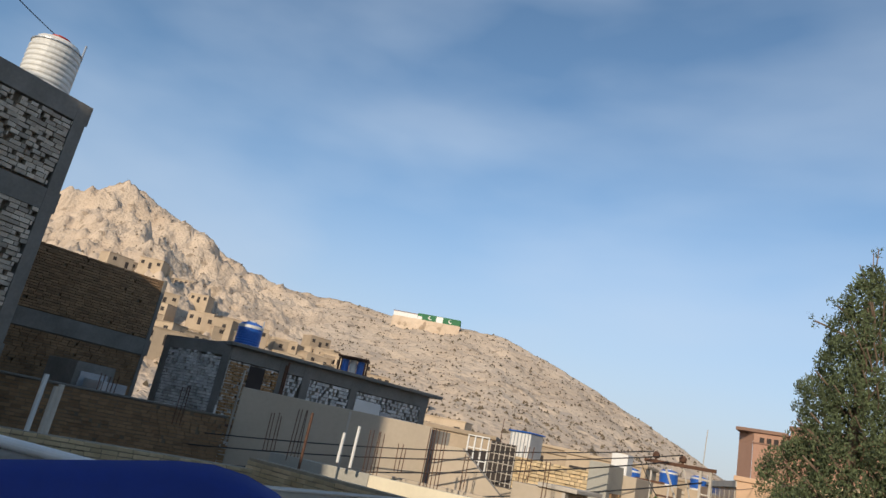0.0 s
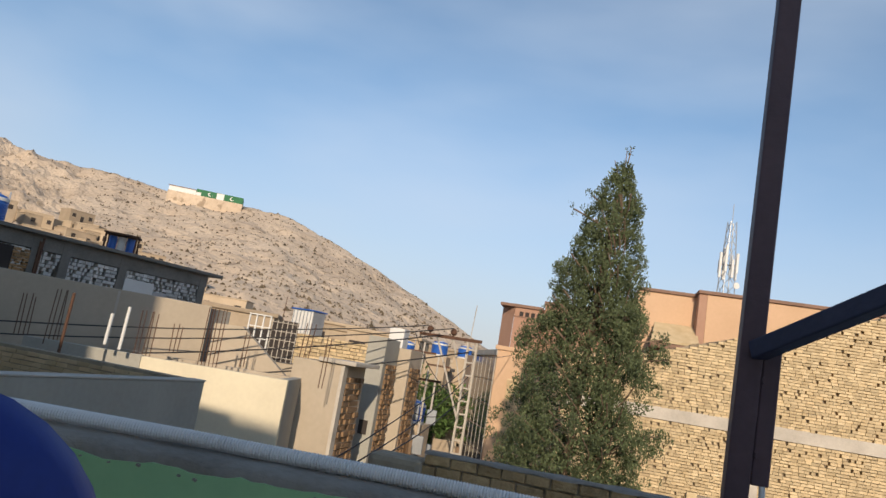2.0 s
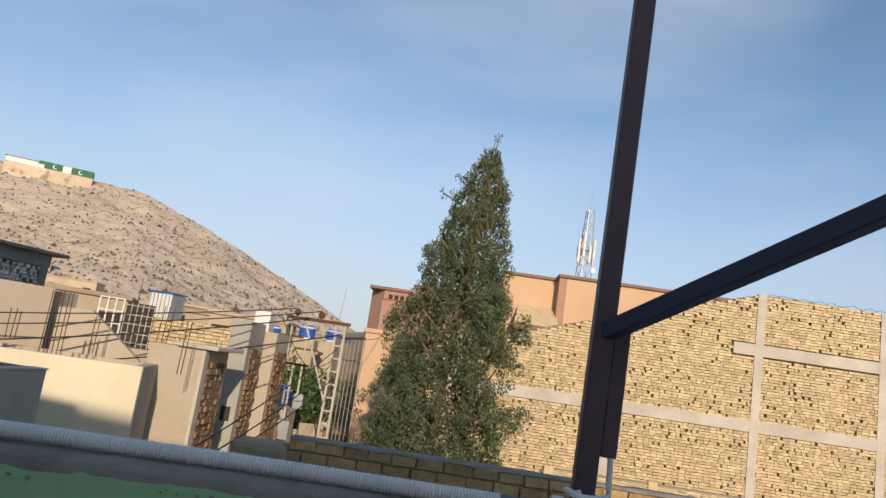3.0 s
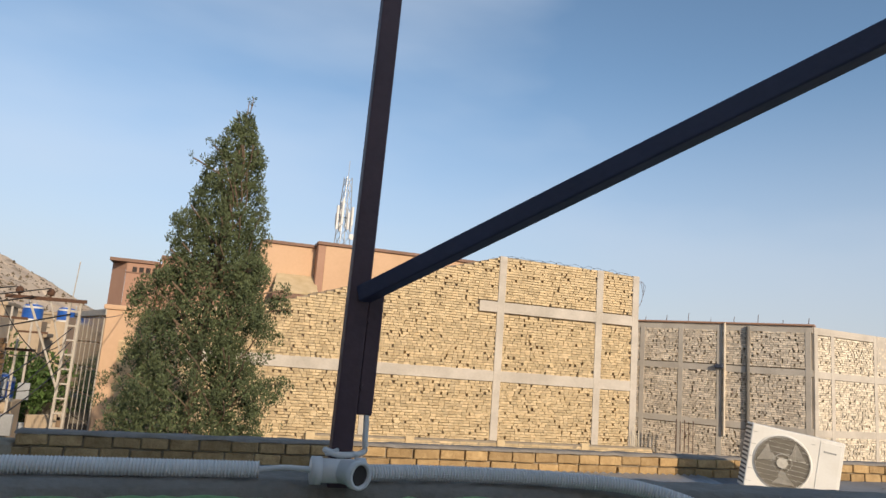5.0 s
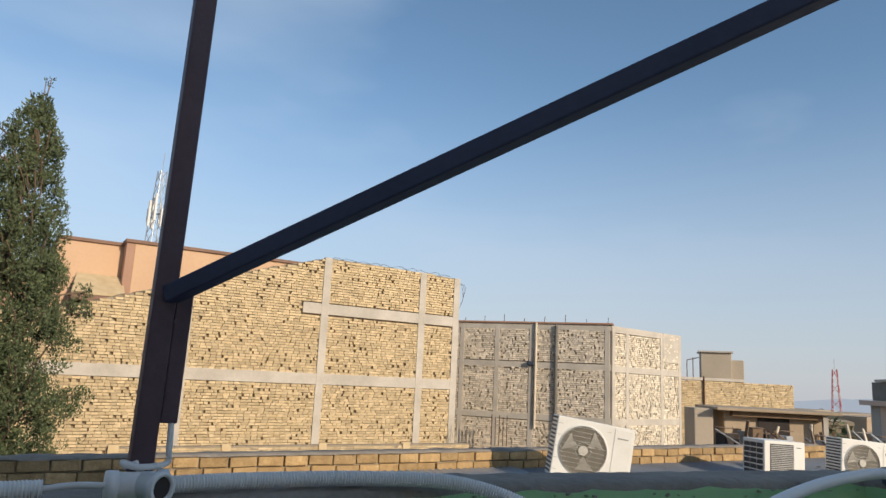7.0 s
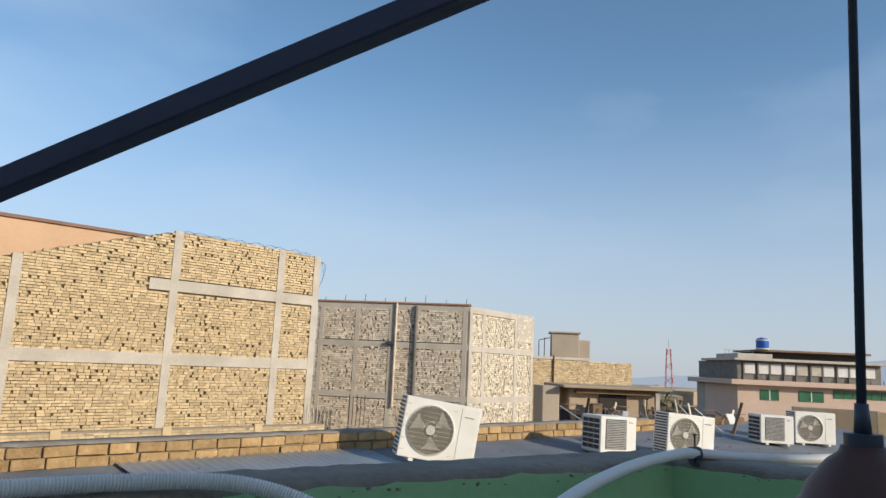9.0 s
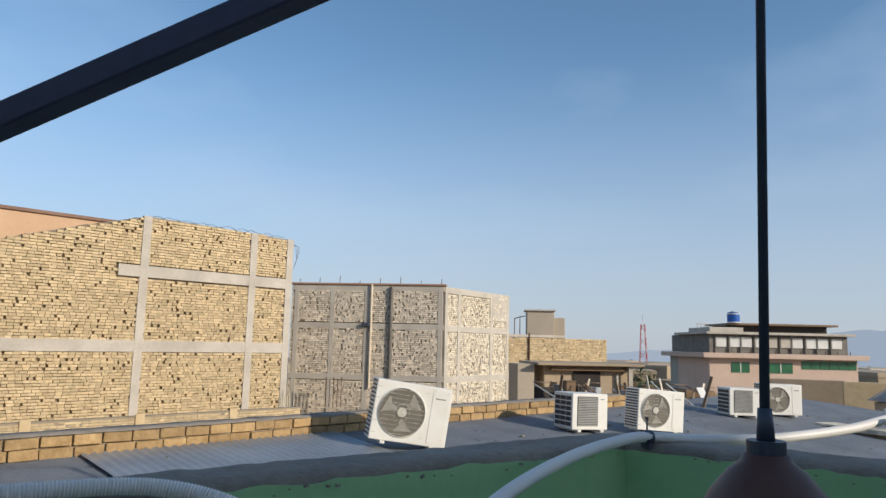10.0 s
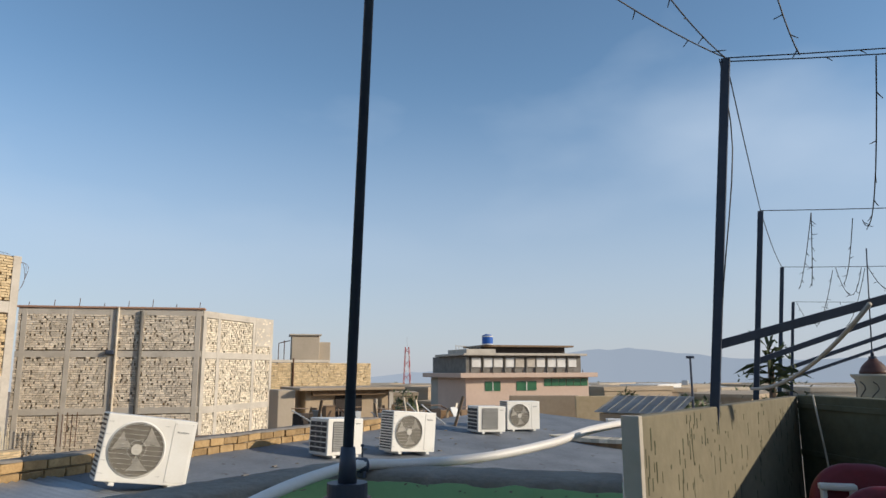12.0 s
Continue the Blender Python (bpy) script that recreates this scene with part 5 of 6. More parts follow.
for az, d, e0, e1, n in ((-56.0, 19, -3.4, 0.6, 5), (-50.3, 18.5, -2.0, 1.0, 3), (-43.3, 18.0, -2.6, 0.4, 4), (-41.4, 17.6, -3.0, 1.2, 4), (-35.4, 17.0, -2.9, 0.7, 5), (-33.0, 17.0, -2.2, 0.0, 3), (-30.8, 16.6, -4.2, 1.7, 6), (-27.7, 18.0, -2.5, 0.4, 2), (-21.4, 16.5, -3.2, 1.0, 2)):
    for k in range(n):
        x, y = spot(az + k * 0.28, d + 0.15 * (k % 2))
        part("bar", cy((x, y, 1.35 + d * math.tan(radians(e0))), (x + rng.uniform(-0.05, 0.05), y, 1.35 + d * math.tan(radians(e1 - 0.25 * rng.random()))), 0.011, seg=5), "rust", bars)
for az, d, e0, e1, r, m in ((-59.5, 14, -5.2, -0.3, 0.045, "white"), (-58.6, 14, -5.4, -1.0, 0.06, "concrete"), (-58.35, 14, -5.4, -0.8, 0.05, "concrete"), (-46.2, 20, -2.5, 3.0, 0.03, "concrete"), (-47.6, 20, -2.5, 0.0, 0.03, "white"), (-40.3, 15.5, -4.6, 0.9, 0.03, "rust"), (-37.5, 16.5, -2.4, -0.1, 0.035, "white"), (-36.45, 16.5, -2.6, 0.6, 0.035, "white"), (-43.0, 23.2, 0.5, 4.3, 0.03, "rust"), (-25.2, 21, 0.5, 3.5, 0.012, "rust")):
    x, y = spot(az, d)
    z0, z1 = 1.35 + d * math.tan(radians(e0)), 1.35 + d * math.tan(radians(e1))
    tagged(part("stand_pipe", cy((x, y, z0), (x + 0.02, y, z1), r, seg=8), m), "upright pipe standing on a neighbouring roof", "pipe", "roof pipes")

# lower roofs left, their shade put into dark concrete, with sheds and a brick rim
lr = thing("lower_roof_house", (-20.5, 8.2, 0), 0, "lower flat roof with sheds, shade put into its dark concrete", "building")
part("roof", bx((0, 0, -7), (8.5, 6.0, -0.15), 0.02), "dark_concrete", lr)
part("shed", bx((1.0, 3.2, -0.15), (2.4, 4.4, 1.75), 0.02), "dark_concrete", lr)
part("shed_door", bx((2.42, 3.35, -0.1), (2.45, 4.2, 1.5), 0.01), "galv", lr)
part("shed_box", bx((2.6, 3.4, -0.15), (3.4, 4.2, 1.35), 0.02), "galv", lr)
for k in range(5):
    part("plank", bx((1.2, 2.0 + k * 0.15, -0.1 + 0.12 * k), (4.2, 2.1 + k * 0.15, -0.02 + 0.12 * k)), "timber", lr)
rim = thing("low_roof_wall", (-12.3, 6.4, 0), 62, "low rim of yellow brick on the roof edge", "wall")
part("wall", bx((0, 0.02, -5), (5.4, 0.3, 0.30), 0.02), "mortar", rim)
o = mesh_part("masonry_infill", brick_mesh("masonry_infill", courses(0, 5.4, -0.7, 0.31, 0.235, 0.085, 0.012, random.Random(15), 0.03, 0.03)), "brick_y", rim)
o["kind"] = "stuff"

# ---- lane: lattice pole, cables, clutter ----
tp = thing("lattice_pole", (*spot(-9.7, 20), -7), -8, "rusty lattice utility pole with a cross-arm and insulators", "utility pole")
zt = 1.35 + 20 * math.tan(radians(2.6)) + 7
for sx in (-0.13, 0.13):
    part("leg", bx((sx - 0.03, -0.03, 0), (sx + 0.03, 0.03, zt)), "concrete", tp)
for k in range(24):
    part("rung", bx((-0.1, -0.02, zt - 0.3 - k * 0.36), (0.1, 0.02, zt - 0.26 - k * 0.36)), "concrete", tp)
part("cross_arm", bx((-1.65, -0.04, zt - 0.06), (0.25, 0.04, zt + 0.03)), "rust", tp)
for x in (-1.35, -0.62):
    part("insulator", lathe([(0.03, zt), (0.03, zt + 0.06), (0.09, zt + 0.09), (0.10, zt + 0.18), (0.05, zt + 0.24), (0.0, zt + 0.25)], 12), "rust", tp).location = (x, 0, 0)
part("strut", cy((-0.1, 0, zt - 2.3), (-1.1, 0, zt - 0.05), 0.03, seg=6), "concrete", tp)
part("strut", cy((-0.1, 0, zt - 1.6), (-0.6, 0, zt - 0.05), 0.02, seg=6), "concrete", tp)
part("aerial", cy((-0.1, 0, zt), (-0.05, 0, zt + 1.0), 0.012, seg=5), "concrete", tp)

for az0, e0, d0, az1, e1, d1, drop, r in ((-79, -1.9, 26, -13.5, 3.2, 20, 0.95, 0.017), (-79, -2.8, 26, -11.4, 3.3, 20, 1.05, 0.017), (-79, -3.6, 26, -12.4, 2.6, 20, 1.2, 0.020), (-79, -4.4, 26, -9.9, 1.6, 20, 1.35, 0.020)):
    a, b = spot(az0, d0), spot(az1, d1)
    c = tube(sag((*a, 1.35 + d0 * math.tan(radians(e0))), (*b, 1.35 + d1 * math.tan(radians(e1))), drop, 22), r, 6)
    tagged(part("power_cable", c, "wire", smooth=True), "black power cable sagging across the roofs", "cable", "power cables")
for az0, e0, d0, az1, e1, d1, drop in ((-19.5, -8.6, 10, -9.7, 0.6, 20, 0.1), (-17.5, -8.4, 10, -9.7, -0.4, 20, 0.15), (-16.0, -8.0, 10, -9.5, -1.5, 20, 0.15), (-14.5, 2.5, 22, -9.4, -2.0, 20, 0.5), (-9.7, 1.5, 20, -5.0, 3.0, 35, 0.3), (-16, 0.5, 24, -10, -0.5, 20, 0.6), (-15, -3, 26, -9.8, -3.0, 20, 0.4)):
    a, b = spot(az0, d0), spot(az1, d1)
    c = tube(sag((*a, 1.35 + d0 * math.tan(radians(e0))), (*b, 1.35 + d1 * math.tan(radians(e1))), drop, 14), 0.012, 5)
    tagged(part("service_wire", c, "wire", smooth=True), "thin black service wire over the lane", "cable", "service wires")
for az, d, e1, r in ((-13.6, 26, 1.8, 0.05), (-14.6, 28, 0.0, 0.07), (-12.9, 24, -0.3, 0.05), (-12.1, 30, 0.8, 0.06), (-15.0, 27, -1.5, 0.06)):
    x, y = spot(az, d)
    z1 = 1.35 + d * math.tan(radians(e1))
    p_ = thing("street_pole", (x, y, -7), 0, "thin grey street pole with wires", "pole", "street poles")
    part("shaft", cy((0, 0, 0), (rng.uniform(-0.2, 0.2), 0, z1 + 7), r, r * 0.7, 8), "concrete", p_)
    part("arm", bx((-0.5, -0.03, z1 + 6.6), (0.5, 0.03, z1 + 6.68)), "rust", p_)
    for k in range(2):
        part("junction_box", bx((-0.15, -0.2, z1 + 4.2 - 1.4 * k), (0.25, -0.06, z1 + 4.8 - 1.4 * k), 0.02), "galv", p_)


def mud_house(loc, rz, w, d, h, wins, material, label, group=""):
    root = thing("hillside_house", loc, rz, label, "house", group)
    part("wall_block", bx((-w / 2, -d / 2, -4), (w / 2, d / 2, h), 0.06), material, root)
    part("roof_rim", bx((-w / 2 - 0.12, -d / 2 - 0.12, h), (w / 2 + 0.12, d / 2 + 0.12, h + 0.22), 0.05), material, root)
    for k in range(wins):
        x = -w / 2 + w * (k + 0.5) / wins
        if k % 3 == 1:
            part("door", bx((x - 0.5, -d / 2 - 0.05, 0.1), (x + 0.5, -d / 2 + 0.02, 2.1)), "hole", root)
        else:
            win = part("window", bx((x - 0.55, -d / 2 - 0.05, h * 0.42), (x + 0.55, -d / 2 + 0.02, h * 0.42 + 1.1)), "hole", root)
            part("sill", bx((x - 0.65, -d / 2 - 0.12, h * 0.42 - 0.14), (x + 0.65, -d / 2 - 0.001, h * 0.42 - 0.004)), material, win)
    return root


for az, d, z1, w, m in ((-14.2, 42, 1.2, 4.5, "mud"), (-11.0, 36, -1.4, 3.2, "plaster"), (-12.0, 60, 2.8, 7, "mud"), (-9.0, 52, 1.8, 5, "plaster"), (-16.5, 48, 2.8, 5, "mud"), (-19.0, 52, 2.7, 4.5, "mud"), (-21.0, 56, 3.2, 4.5, "mud"), (-28.5, 38, 2.4, 4, "mud"), (-10.6, 27, -3.6, 2.4, "mud"), (-13.0, 31, -3.2, 2.2, "plaster")):
    x, y = spot(az, d)
    mud_house((x, y, z1 - 3.0), -az + rng.uniform(-14, 14), w, 3.5, 3.0, 3, m, "small sunlit flat-roofed house beside the lane")
for az, d, e in ((-15.0, 40, 0.5), (-12.3, 40, 0.9), (-10.2, 45, 1.0), (-13.6, 27, -4.6), (-38.2, 60, 3.6)):
    x, y = spot(az, d)
    water_tank((x, y, 1.35 + d * math.tan(radians(e))), 0.45, 0.85, "blue", "blue plastic water tank on a house roof")
    tagged(slab("tank_base", [(x - 0.6, y - 0.6), (x + 0.6, y - 0.6), (x + 0.6, y + 0.6), (x - 0.6, y + 0.6)], -7, 1.35 + d * math.tan(radians(e)) - 0.005, "mud", "mud-plastered tower under a water tank", "wall"))
x, y = spot(-15.9, 30)
slab("white_roof_block", [(x - 0.35, y), (x + 0.3, y), (x + 0.3, y + 0.8), (x - 0.35, y + 0.8)], -5, 2.7, "white", "white rendered chimney block", "chimney", kind="")
lt = thing("street_tree", (*spot(-11.8, 33), -7), 0, "leafy green street tree behind the pole", "tree")
part("trunk", cy((0, 0, 0), (0.1, 0, 5.5), 0.18, 0.08, 8), "bark", lt)
r9 = random.Random(31)
leafy(lt, [((r9.gauss(0, 0.75), r9.gauss(0, 0.5), 6.3 + r9.gauss(0, 0.6)), 0.28 + 0.2 * r9.random()) for _ in range(70)], "leaf_light", 40, 0.10, 17)
lt2 = thing("street_shrub", (*spot(-14.2, 25.5), -7), 0, "small green shrub among the lane clutter", "shrub")
part("trunk", cy((0, 0, 0), (0.05, 0, 3.2), 0.08, 0.04, 6), "bark", lt2)
leafy(lt2, [((r9.gauss(0, 0.35), r9.gauss(0, 0.25), 4.2 + r9.gauss(0, 0.3)), 0.2) for _ in range(22)], "leaf_light", 40, 0.08, 19)
jr = random.Random(77)
for k in range(16):
    x, y = spot(jr.uniform(-14.8, -10.0), jr.uniform(23, 29))
    z = jr.uniform(-3.4, -1.6)
    j = thing("lane_lumber", (x, y, z), jr.uniform(0, 180), "stacked scrap, boards and sheet on a lean-to", "scrap", "lane scrap")
    part("board", bx((-0.4, -0.05, 0), (0.4, 0.05, jr.uniform(0.3, 0.9)), 0.01), jr.choice(("timber", "galv", "concrete", "mud")), j)
    part("prop", bx((-0.05, -0.05, -7 - z), (0.05, 0.05, -0.005)), "timber", j)

# ---- hill: houses, painted wall, shrubs ----
hr = random.Random(41)
protos = []
for k in range(6):
    w, d, h = hr.uniform(5, 10), hr.uniform(4, 6), hr.uniform(2.6, 4.2)
    protos.append((w, d, h, hr.randint(2, 4)))
made = {}
for k in range(142):
    if k < 108:
        az = hr.uniform(-58, -38.5)
        s = hr.uniform(0.20, 0.62) - max(0, (az + 46)) * 0.012
    elif k < 128:
        az = hr.uniform(-40, -29)
        s = hr.uniform(0.12, 0.50) if az < -36 else hr.uniform(0.08, 0.34)
    else:
        az = hr.uniform(-28, -14)
        s = hr.uniform(0.01, 0.09)
    rc = crest(az)[1]
    x, y, z = hill_z(az, R0 + s * (rc - R0))
    i = hr.randint(0, 5)
    m = pose(x, y, z + 0.4, 0, 0, -az + hr.uniform(-35, 35))
    if i not in made:
        w, d, h, n = protos[i]
        made[i] = mud_house((x, y, z + 0.4), 0, w, d, h, n, "mud", "flat-roofed mud house with dark openings on the hillside", "hillside houses")
        made[i].matrix_basis = m
    else:
        copy_thing(made[i], m)

az0, az1 = -35.7, -30.1
fa, fb = spot(az0, 322), spot(az1, 318)
ang, ln = facing(fa, fb)
fw = thing("painted_hilltop_wall", (*fa, 1.35 + 320 * math.tan(radians(9.93))), ang, "hilltop hall painted green and white with crescents", "building")
zt = 320 * (math.tan(radians(10.43)) - math.tan(radians(9.93)))
part("left_wall", bx((0, 0, 0), (ln * 0.36, 6, zt * 0.72), 0.05), "white", fw)
part("roof_sheet", bx((-0.3, -0.3, zt * 0.73), (ln * 0.36, 6, zt * 0.8)), "maroon", fw)
part("green_wall", bx((ln * 0.362, 0, 0), (ln, 6, zt), 0.05), "flag_green", fw, "green painted wall")
part("plinth", bx((-0.2, -0.25, -9), (ln + 0.2, 6.2, -0.005), 0.05), "hill", fw, "rough earth plinth")
part("white_band", bx((ln * 0.64, -0.06, 0.02), (ln * 0.74, -0.005, zt * 0.94)), "white", fw)
part("white_wedge", bx((ln * 0.365, -0.06, 0.02), (ln * 0.43, -0.005, zt * 0.5)), "white", fw)
for cxx in (0.55, 0.85):
    bm = bmesh.new()
    R_ = zt * 0.30
    outer = [bm.verts.new((ln * cxx + R_ * math.cos(t), -0.05, zt * 0.5 + R_ * math.sin(t))) for t in np.linspace(0.9, 2 * math.pi - 0.3, 24)]
    inner = [bm.verts.new((ln * cxx + R_ * 0.25 + R_ * 0.78 * math.cos(t), -0.05, zt * 0.5 + R_ * 0.12 + R_ * 0.78 * math.sin(t))) for t in np.linspace(0.9, 2 * math.pi - 0.3, 24)]
    for i in range(23):
        bm.faces.new((outer[i], outer[i + 1], inner[i + 1], inner[i]))
    part("crescent", bm, "white", fw, "white painted crescent")


def shrubs():
    r = np.random.default_rng(9)
    V, F = [], []
    tet = np.array([(1, 0, 0), (-0.5, 0.87, 0), (-0.5, -0.87, 0), (0, 0, 1.1)])
    for k in range(6500):
        az = r.uniform(-60, -6)
        s = r.uniform(0.05, 1.0)
        if az < -40 and r.random() < 0.35:
            continue
        rc = float(crest(az)[1])
        x, y, z = hill_z(az, R0 + s * (rc - R0))
        q = r.uniform(0.22, 0.6) * (1.0 + 0.6 * (r.random() < 0.12))
        p = tet * q * r.uniform(0.7, 1.3, (4, 1)) + (x, y, z - 0.1)
        b = len(V)
        V += p.tolist()
        F += [(b, b + 1, b + 3), (b + 1, b + 2, b + 3), (b + 2, b, b + 3)]
    me = bpy.data.meshes.new("hill_shrubs")
    me.from_pydata(V, [], F)
    tagged(mesh_part("hill_shrubs", me, "shrub"), "scattered dry shrubs and stones on the hill", "shrubs", kind="stuff")


shrubs()

# ---- right-hand distance ----
def polar_wall(name, az0, az1, d0, d1, z0, z1, depth, material, label, category="wall"):
    a, b = spot(az0, d0, E3), spot(az1, d1, E3)
    ang, ln = facing(a, b)
    root = thing(name, (*a, 0), ang, label, category)
    part("wall", bx((0, 0, z0), (ln, depth, z1), 0.03), material, root)
    return root, ln


ye, ln = polar_wall("yellow_house", 51.0, 58.8, 50, 54, -7, 1.95, 8, "mortar", "yellow brick house wall with a rendered pier", "house")
o = mesh_part("masonry_infill", brick_mesh("masonry_infill", courses(0, ln, -4, 2.0, 0.3, 0.12, 0.015, random.Random(3), 0.05, 0.06)), "brick_y", ye)
o["kind"] = "stuff"
part("coping", bx((-0.1, -0.12, 2.0), (ln * 0.55, 0.6, 2.2), 0.03), "concrete", ye)
part("drain_pipe", cy((1.6, -0.12, -4), (1.6, -0.12, 2.3), 0.06, seg=8), "rust", ye)
cbx = thing("stair_head", (*spot(54.7, 52, E3), 2.2), -50, "plain cement stair-head block on a roof", "roof block")
part("block", bx((-2.0, 0, -0.6), (0, 2.2, 1.75), 0.04), "plaster", cbx)
part("annex", bx((0.003, 0.3, -0.6), (0.8, 2.0, 1.3), 0.04), "plaster", cbx)
part("roof", bx((-2.15, -0.15, 1.755), (0.12, 2.3, 1.87), 0.02), "concrete", cbx)
for k in range(2):
    part("rail_post", cy((-2.5 - 0.4 * k, 0.3, -0.3), (-2.5 - 0.4 * k, 0.3, 1.4 - 0.2 * k), 0.035, seg=6), "rust", cbx)
part("rail", cy((-2.9, 0.3, 1.2), (-2.1, 0.3, 1.4), 0.03, seg=6), "rust", cbx)
hut, ln = polar_wall("rooftop_hut", 53.9, 60.7, 26, 27, -5, 0.72, 2.5, "mud", "mud-plastered hut with a flat overhanging roof", "hut")
part("roof", bx((-0.35, -0.55, 0.725), (ln + 0.3, 2.7, 0.82), 0.02), "mud", hut)
# timber-coloured strip stands in for the shade under the roof overhang
part("beam_shade", bx((0.2, -0.3, 0.55), (ln - 0.2, -0.01, 0.72)), "timber", hut)
part("window", bx((1.1, -0.06, -0.05), (2.1, 0.02, 0.55)), "hole", hut)
part("post", bx((ln - 0.25, -0.4, -3), (ln - 0.1, -0.25, 0.72)), "concrete", hut)
part("pier", bx((-1.0, -0.1, -5), (-0.38, 1.5, 0.75), 0.03), "plaster", hut)
part("low_wall", bx((-3.2, -1.2, -5), (-1.2, -0.9, -0.75), 0.03), "concrete", hut)
part("brick_block", bx((-4.2, -1.3, -5), (-3.203, -0.8, -0.62), 0.03), "brick_b", hut)
jr = random.Random(52)
for k in range(60):
    az = jr.uniform(53.6, 66.5)
    d = jr.uniform(17, 23)
    x, y = spot(az, d, E3)
    z = 1.395 + d * math.tan(radians(jr.uniform(-4.0, -3.0)))
    j = thing("rooftop_junk", (x, y, z), jr.uniform(0, 180), "old boards, crates and sheets piled on the roof", "junk", "rooftop junk")
    kind = k % 4
    if kind == 0:
        part("board", bx((-0.035, -0.015, -0.5), (0.035, 0.015, jr.uniform(0.15, 0.45)), 0.005), jr.choice(("timber", "mud", "stone_y")), j).rotation_euler = (jr.uniform(-0.5, 0.5), jr.uniform(-0.5, 0.5), 0)
    elif kind == 1:
        part("crate", bx((-0.16, -0.12, -0.5), (0.16, 0.12, jr.uniform(0.0, 0.12)), 0.01), jr.choice(("timber", "white_tank", "galv", "hole")), j)
        part("lid", bx((-0.18, -0.14, 0.123), (0.18, 0.14, 0.14), 0.005), "timber", j)
    elif kind == 2:
        part("pole", cy((-0.4, 0, -0.3), (0.4, 0.1, jr.uniform(0.0, 0.35)), 0.018, seg=6), jr.choice(("timber", "galv", "rust")), j)
    else:
        part("sheet", bx((-0.12, -0.012, -0.4), (0.12, 0.012, jr.uniform(0.0, 0.12)), 0.004), jr.choice(("white", "brick_b", "galv", "mud", "timber")), j).rotation_euler = (jr.uniform(-0.6, 0.6), 0, 0)
tagged(slab("junk_roof", [spot(52.5, 16.3, E3), spot(67, 15.5, E3), spot(67, 25, E3), spot(52.5, 25.5, E3)], -7, -0.55, "earth", "dusty flat roof carrying junk", "roof"))
for az0, az1, d, z1, m, lab in ((60.5, 66.8, 32, -0.35, "brick_b", "dark brick roof wall"), (66.5, 70.0, 34, -0.55, "mortar", "patched yard wall"), (75.2, 79.4, 40, 0.0, "brick_y", "long ochre brick wall"), (70.0, 75.4, 42, -0.05, "mud", "mud yard wall"), (44.0, 51.5, 30, -1.6, "brick_y", "low yellow brick wall"), (34.2, 44.5, 27, -1.45, "brick_b", "brown brick yard wall")):
    polar_wall("yard_wall", az0, az1, d, d + 0.5, -7, z1, 0.3, m, lab + " among the roofs")

PCN = spot(66.4, 75, E3)
pa, pb = (PCN[0] + 8.4, PCN[1] + 8.4), (PCN[0] + 10.5, PCN[1] - 10.5)
ang, ln = facing(PCN, pb)
pk = thing("pink_building", (*PCN, 0), ang, "long pink building with green windows and white upper panels", "building")
part("front_wall", bx((0, 0, -8), (ln, 9, 0.65), 0.03), "pink", pk)
part("ledge", bx((-0.9, -0.9, 0.655), (ln + 0.7, 9, 1.15), 0.04), "pink", pk)
part("upper_wall", bx((0.3, 0.5, 1.155), (ln - 0.6, 9, 3.0), 0.03), "dark_concrete", pk)
part("upper_roof", bx((-0.3, -0.3, 3.005), (ln - 0.2, 9.2, 3.25), 0.03), "concrete", pk)
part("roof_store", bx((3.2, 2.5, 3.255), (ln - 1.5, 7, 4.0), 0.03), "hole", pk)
part("roof_store_top", bx((2.8, 1.6, 4.0), (ln - 0.8, 8, 4.2), 0.03), "timber", pk)
part("gable", bx((0.2, 0.2, 3.255), (3.6, 6, 3.7), 0.03), "concrete", pk)
for k in range(10):
    x = 0.9 + k * (ln - 2.0) / 10 + (0.12 if k % 2 else 0)
    part("white_panel", bx((x, 0.36, 1.75), (x + 1.02, 0.48, 2.75), 0.02), "white" if k not in (4, 5) else "concrete", pk, "white window panel")
    part("post", bx((x - 0.16, 0.30, 1.16), (x - 0.06, 0.47, 3.0)), "dark_concrete", pk)
for k in range(12):
    part("rail_post", cy((0.2 + k * ln / 12, -0.6, 1.15), (0.2 + k * ln / 12, -0.6, 1.5), 0.04, seg=5), "rust", pk)
for x0, x1 in ((2.2, 4.0), (5.9, 8.3)):
    win = part("window", bx((x0, -0.06, -0.75), (x1, 0.02, 0.25)), "green_glass", pk, "green glazed window")
    part("mullion", bx(((x0 + x1) / 2 - 0.05, -0.09, -0.75), ((x0 + x1) / 2 + 0.05, -0.062, 0.25)), "white", win)
for k in range(6):
    part("window", bx((ln - 5.6 + k * 0.92, -0.06, -0.3), (ln - 4.75 + k * 0.92, 0.02, 0.5)), "green_glass", pk, "green glazed window")
side_ang, sl = facing((PCN[0] + 8.4, PCN[1] + 8.4), PCN)
ps = thing("grey_house", (PCN[0] + 8.4, PCN[1] + 8.4, 0), side_ang, "side of the pink building, shade put into its grey", "building")
# grey in place of pink: the side's shade is put into the colour
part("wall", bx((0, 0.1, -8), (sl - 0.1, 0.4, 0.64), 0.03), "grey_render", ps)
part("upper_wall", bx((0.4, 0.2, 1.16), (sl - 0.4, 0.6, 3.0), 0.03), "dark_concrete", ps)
part("ledge", bx((-0.5, -0.8, 0.655), (sl - 0.95, 0.4, 1.14), 0.03), "pink", ps)
part("doorway", bx((sl * 0.45, 0.04, -1.0), (sl * 0.62, 0.12, 0.2)), "hole", ps)
x, y = spot(68.2, 78, E3)
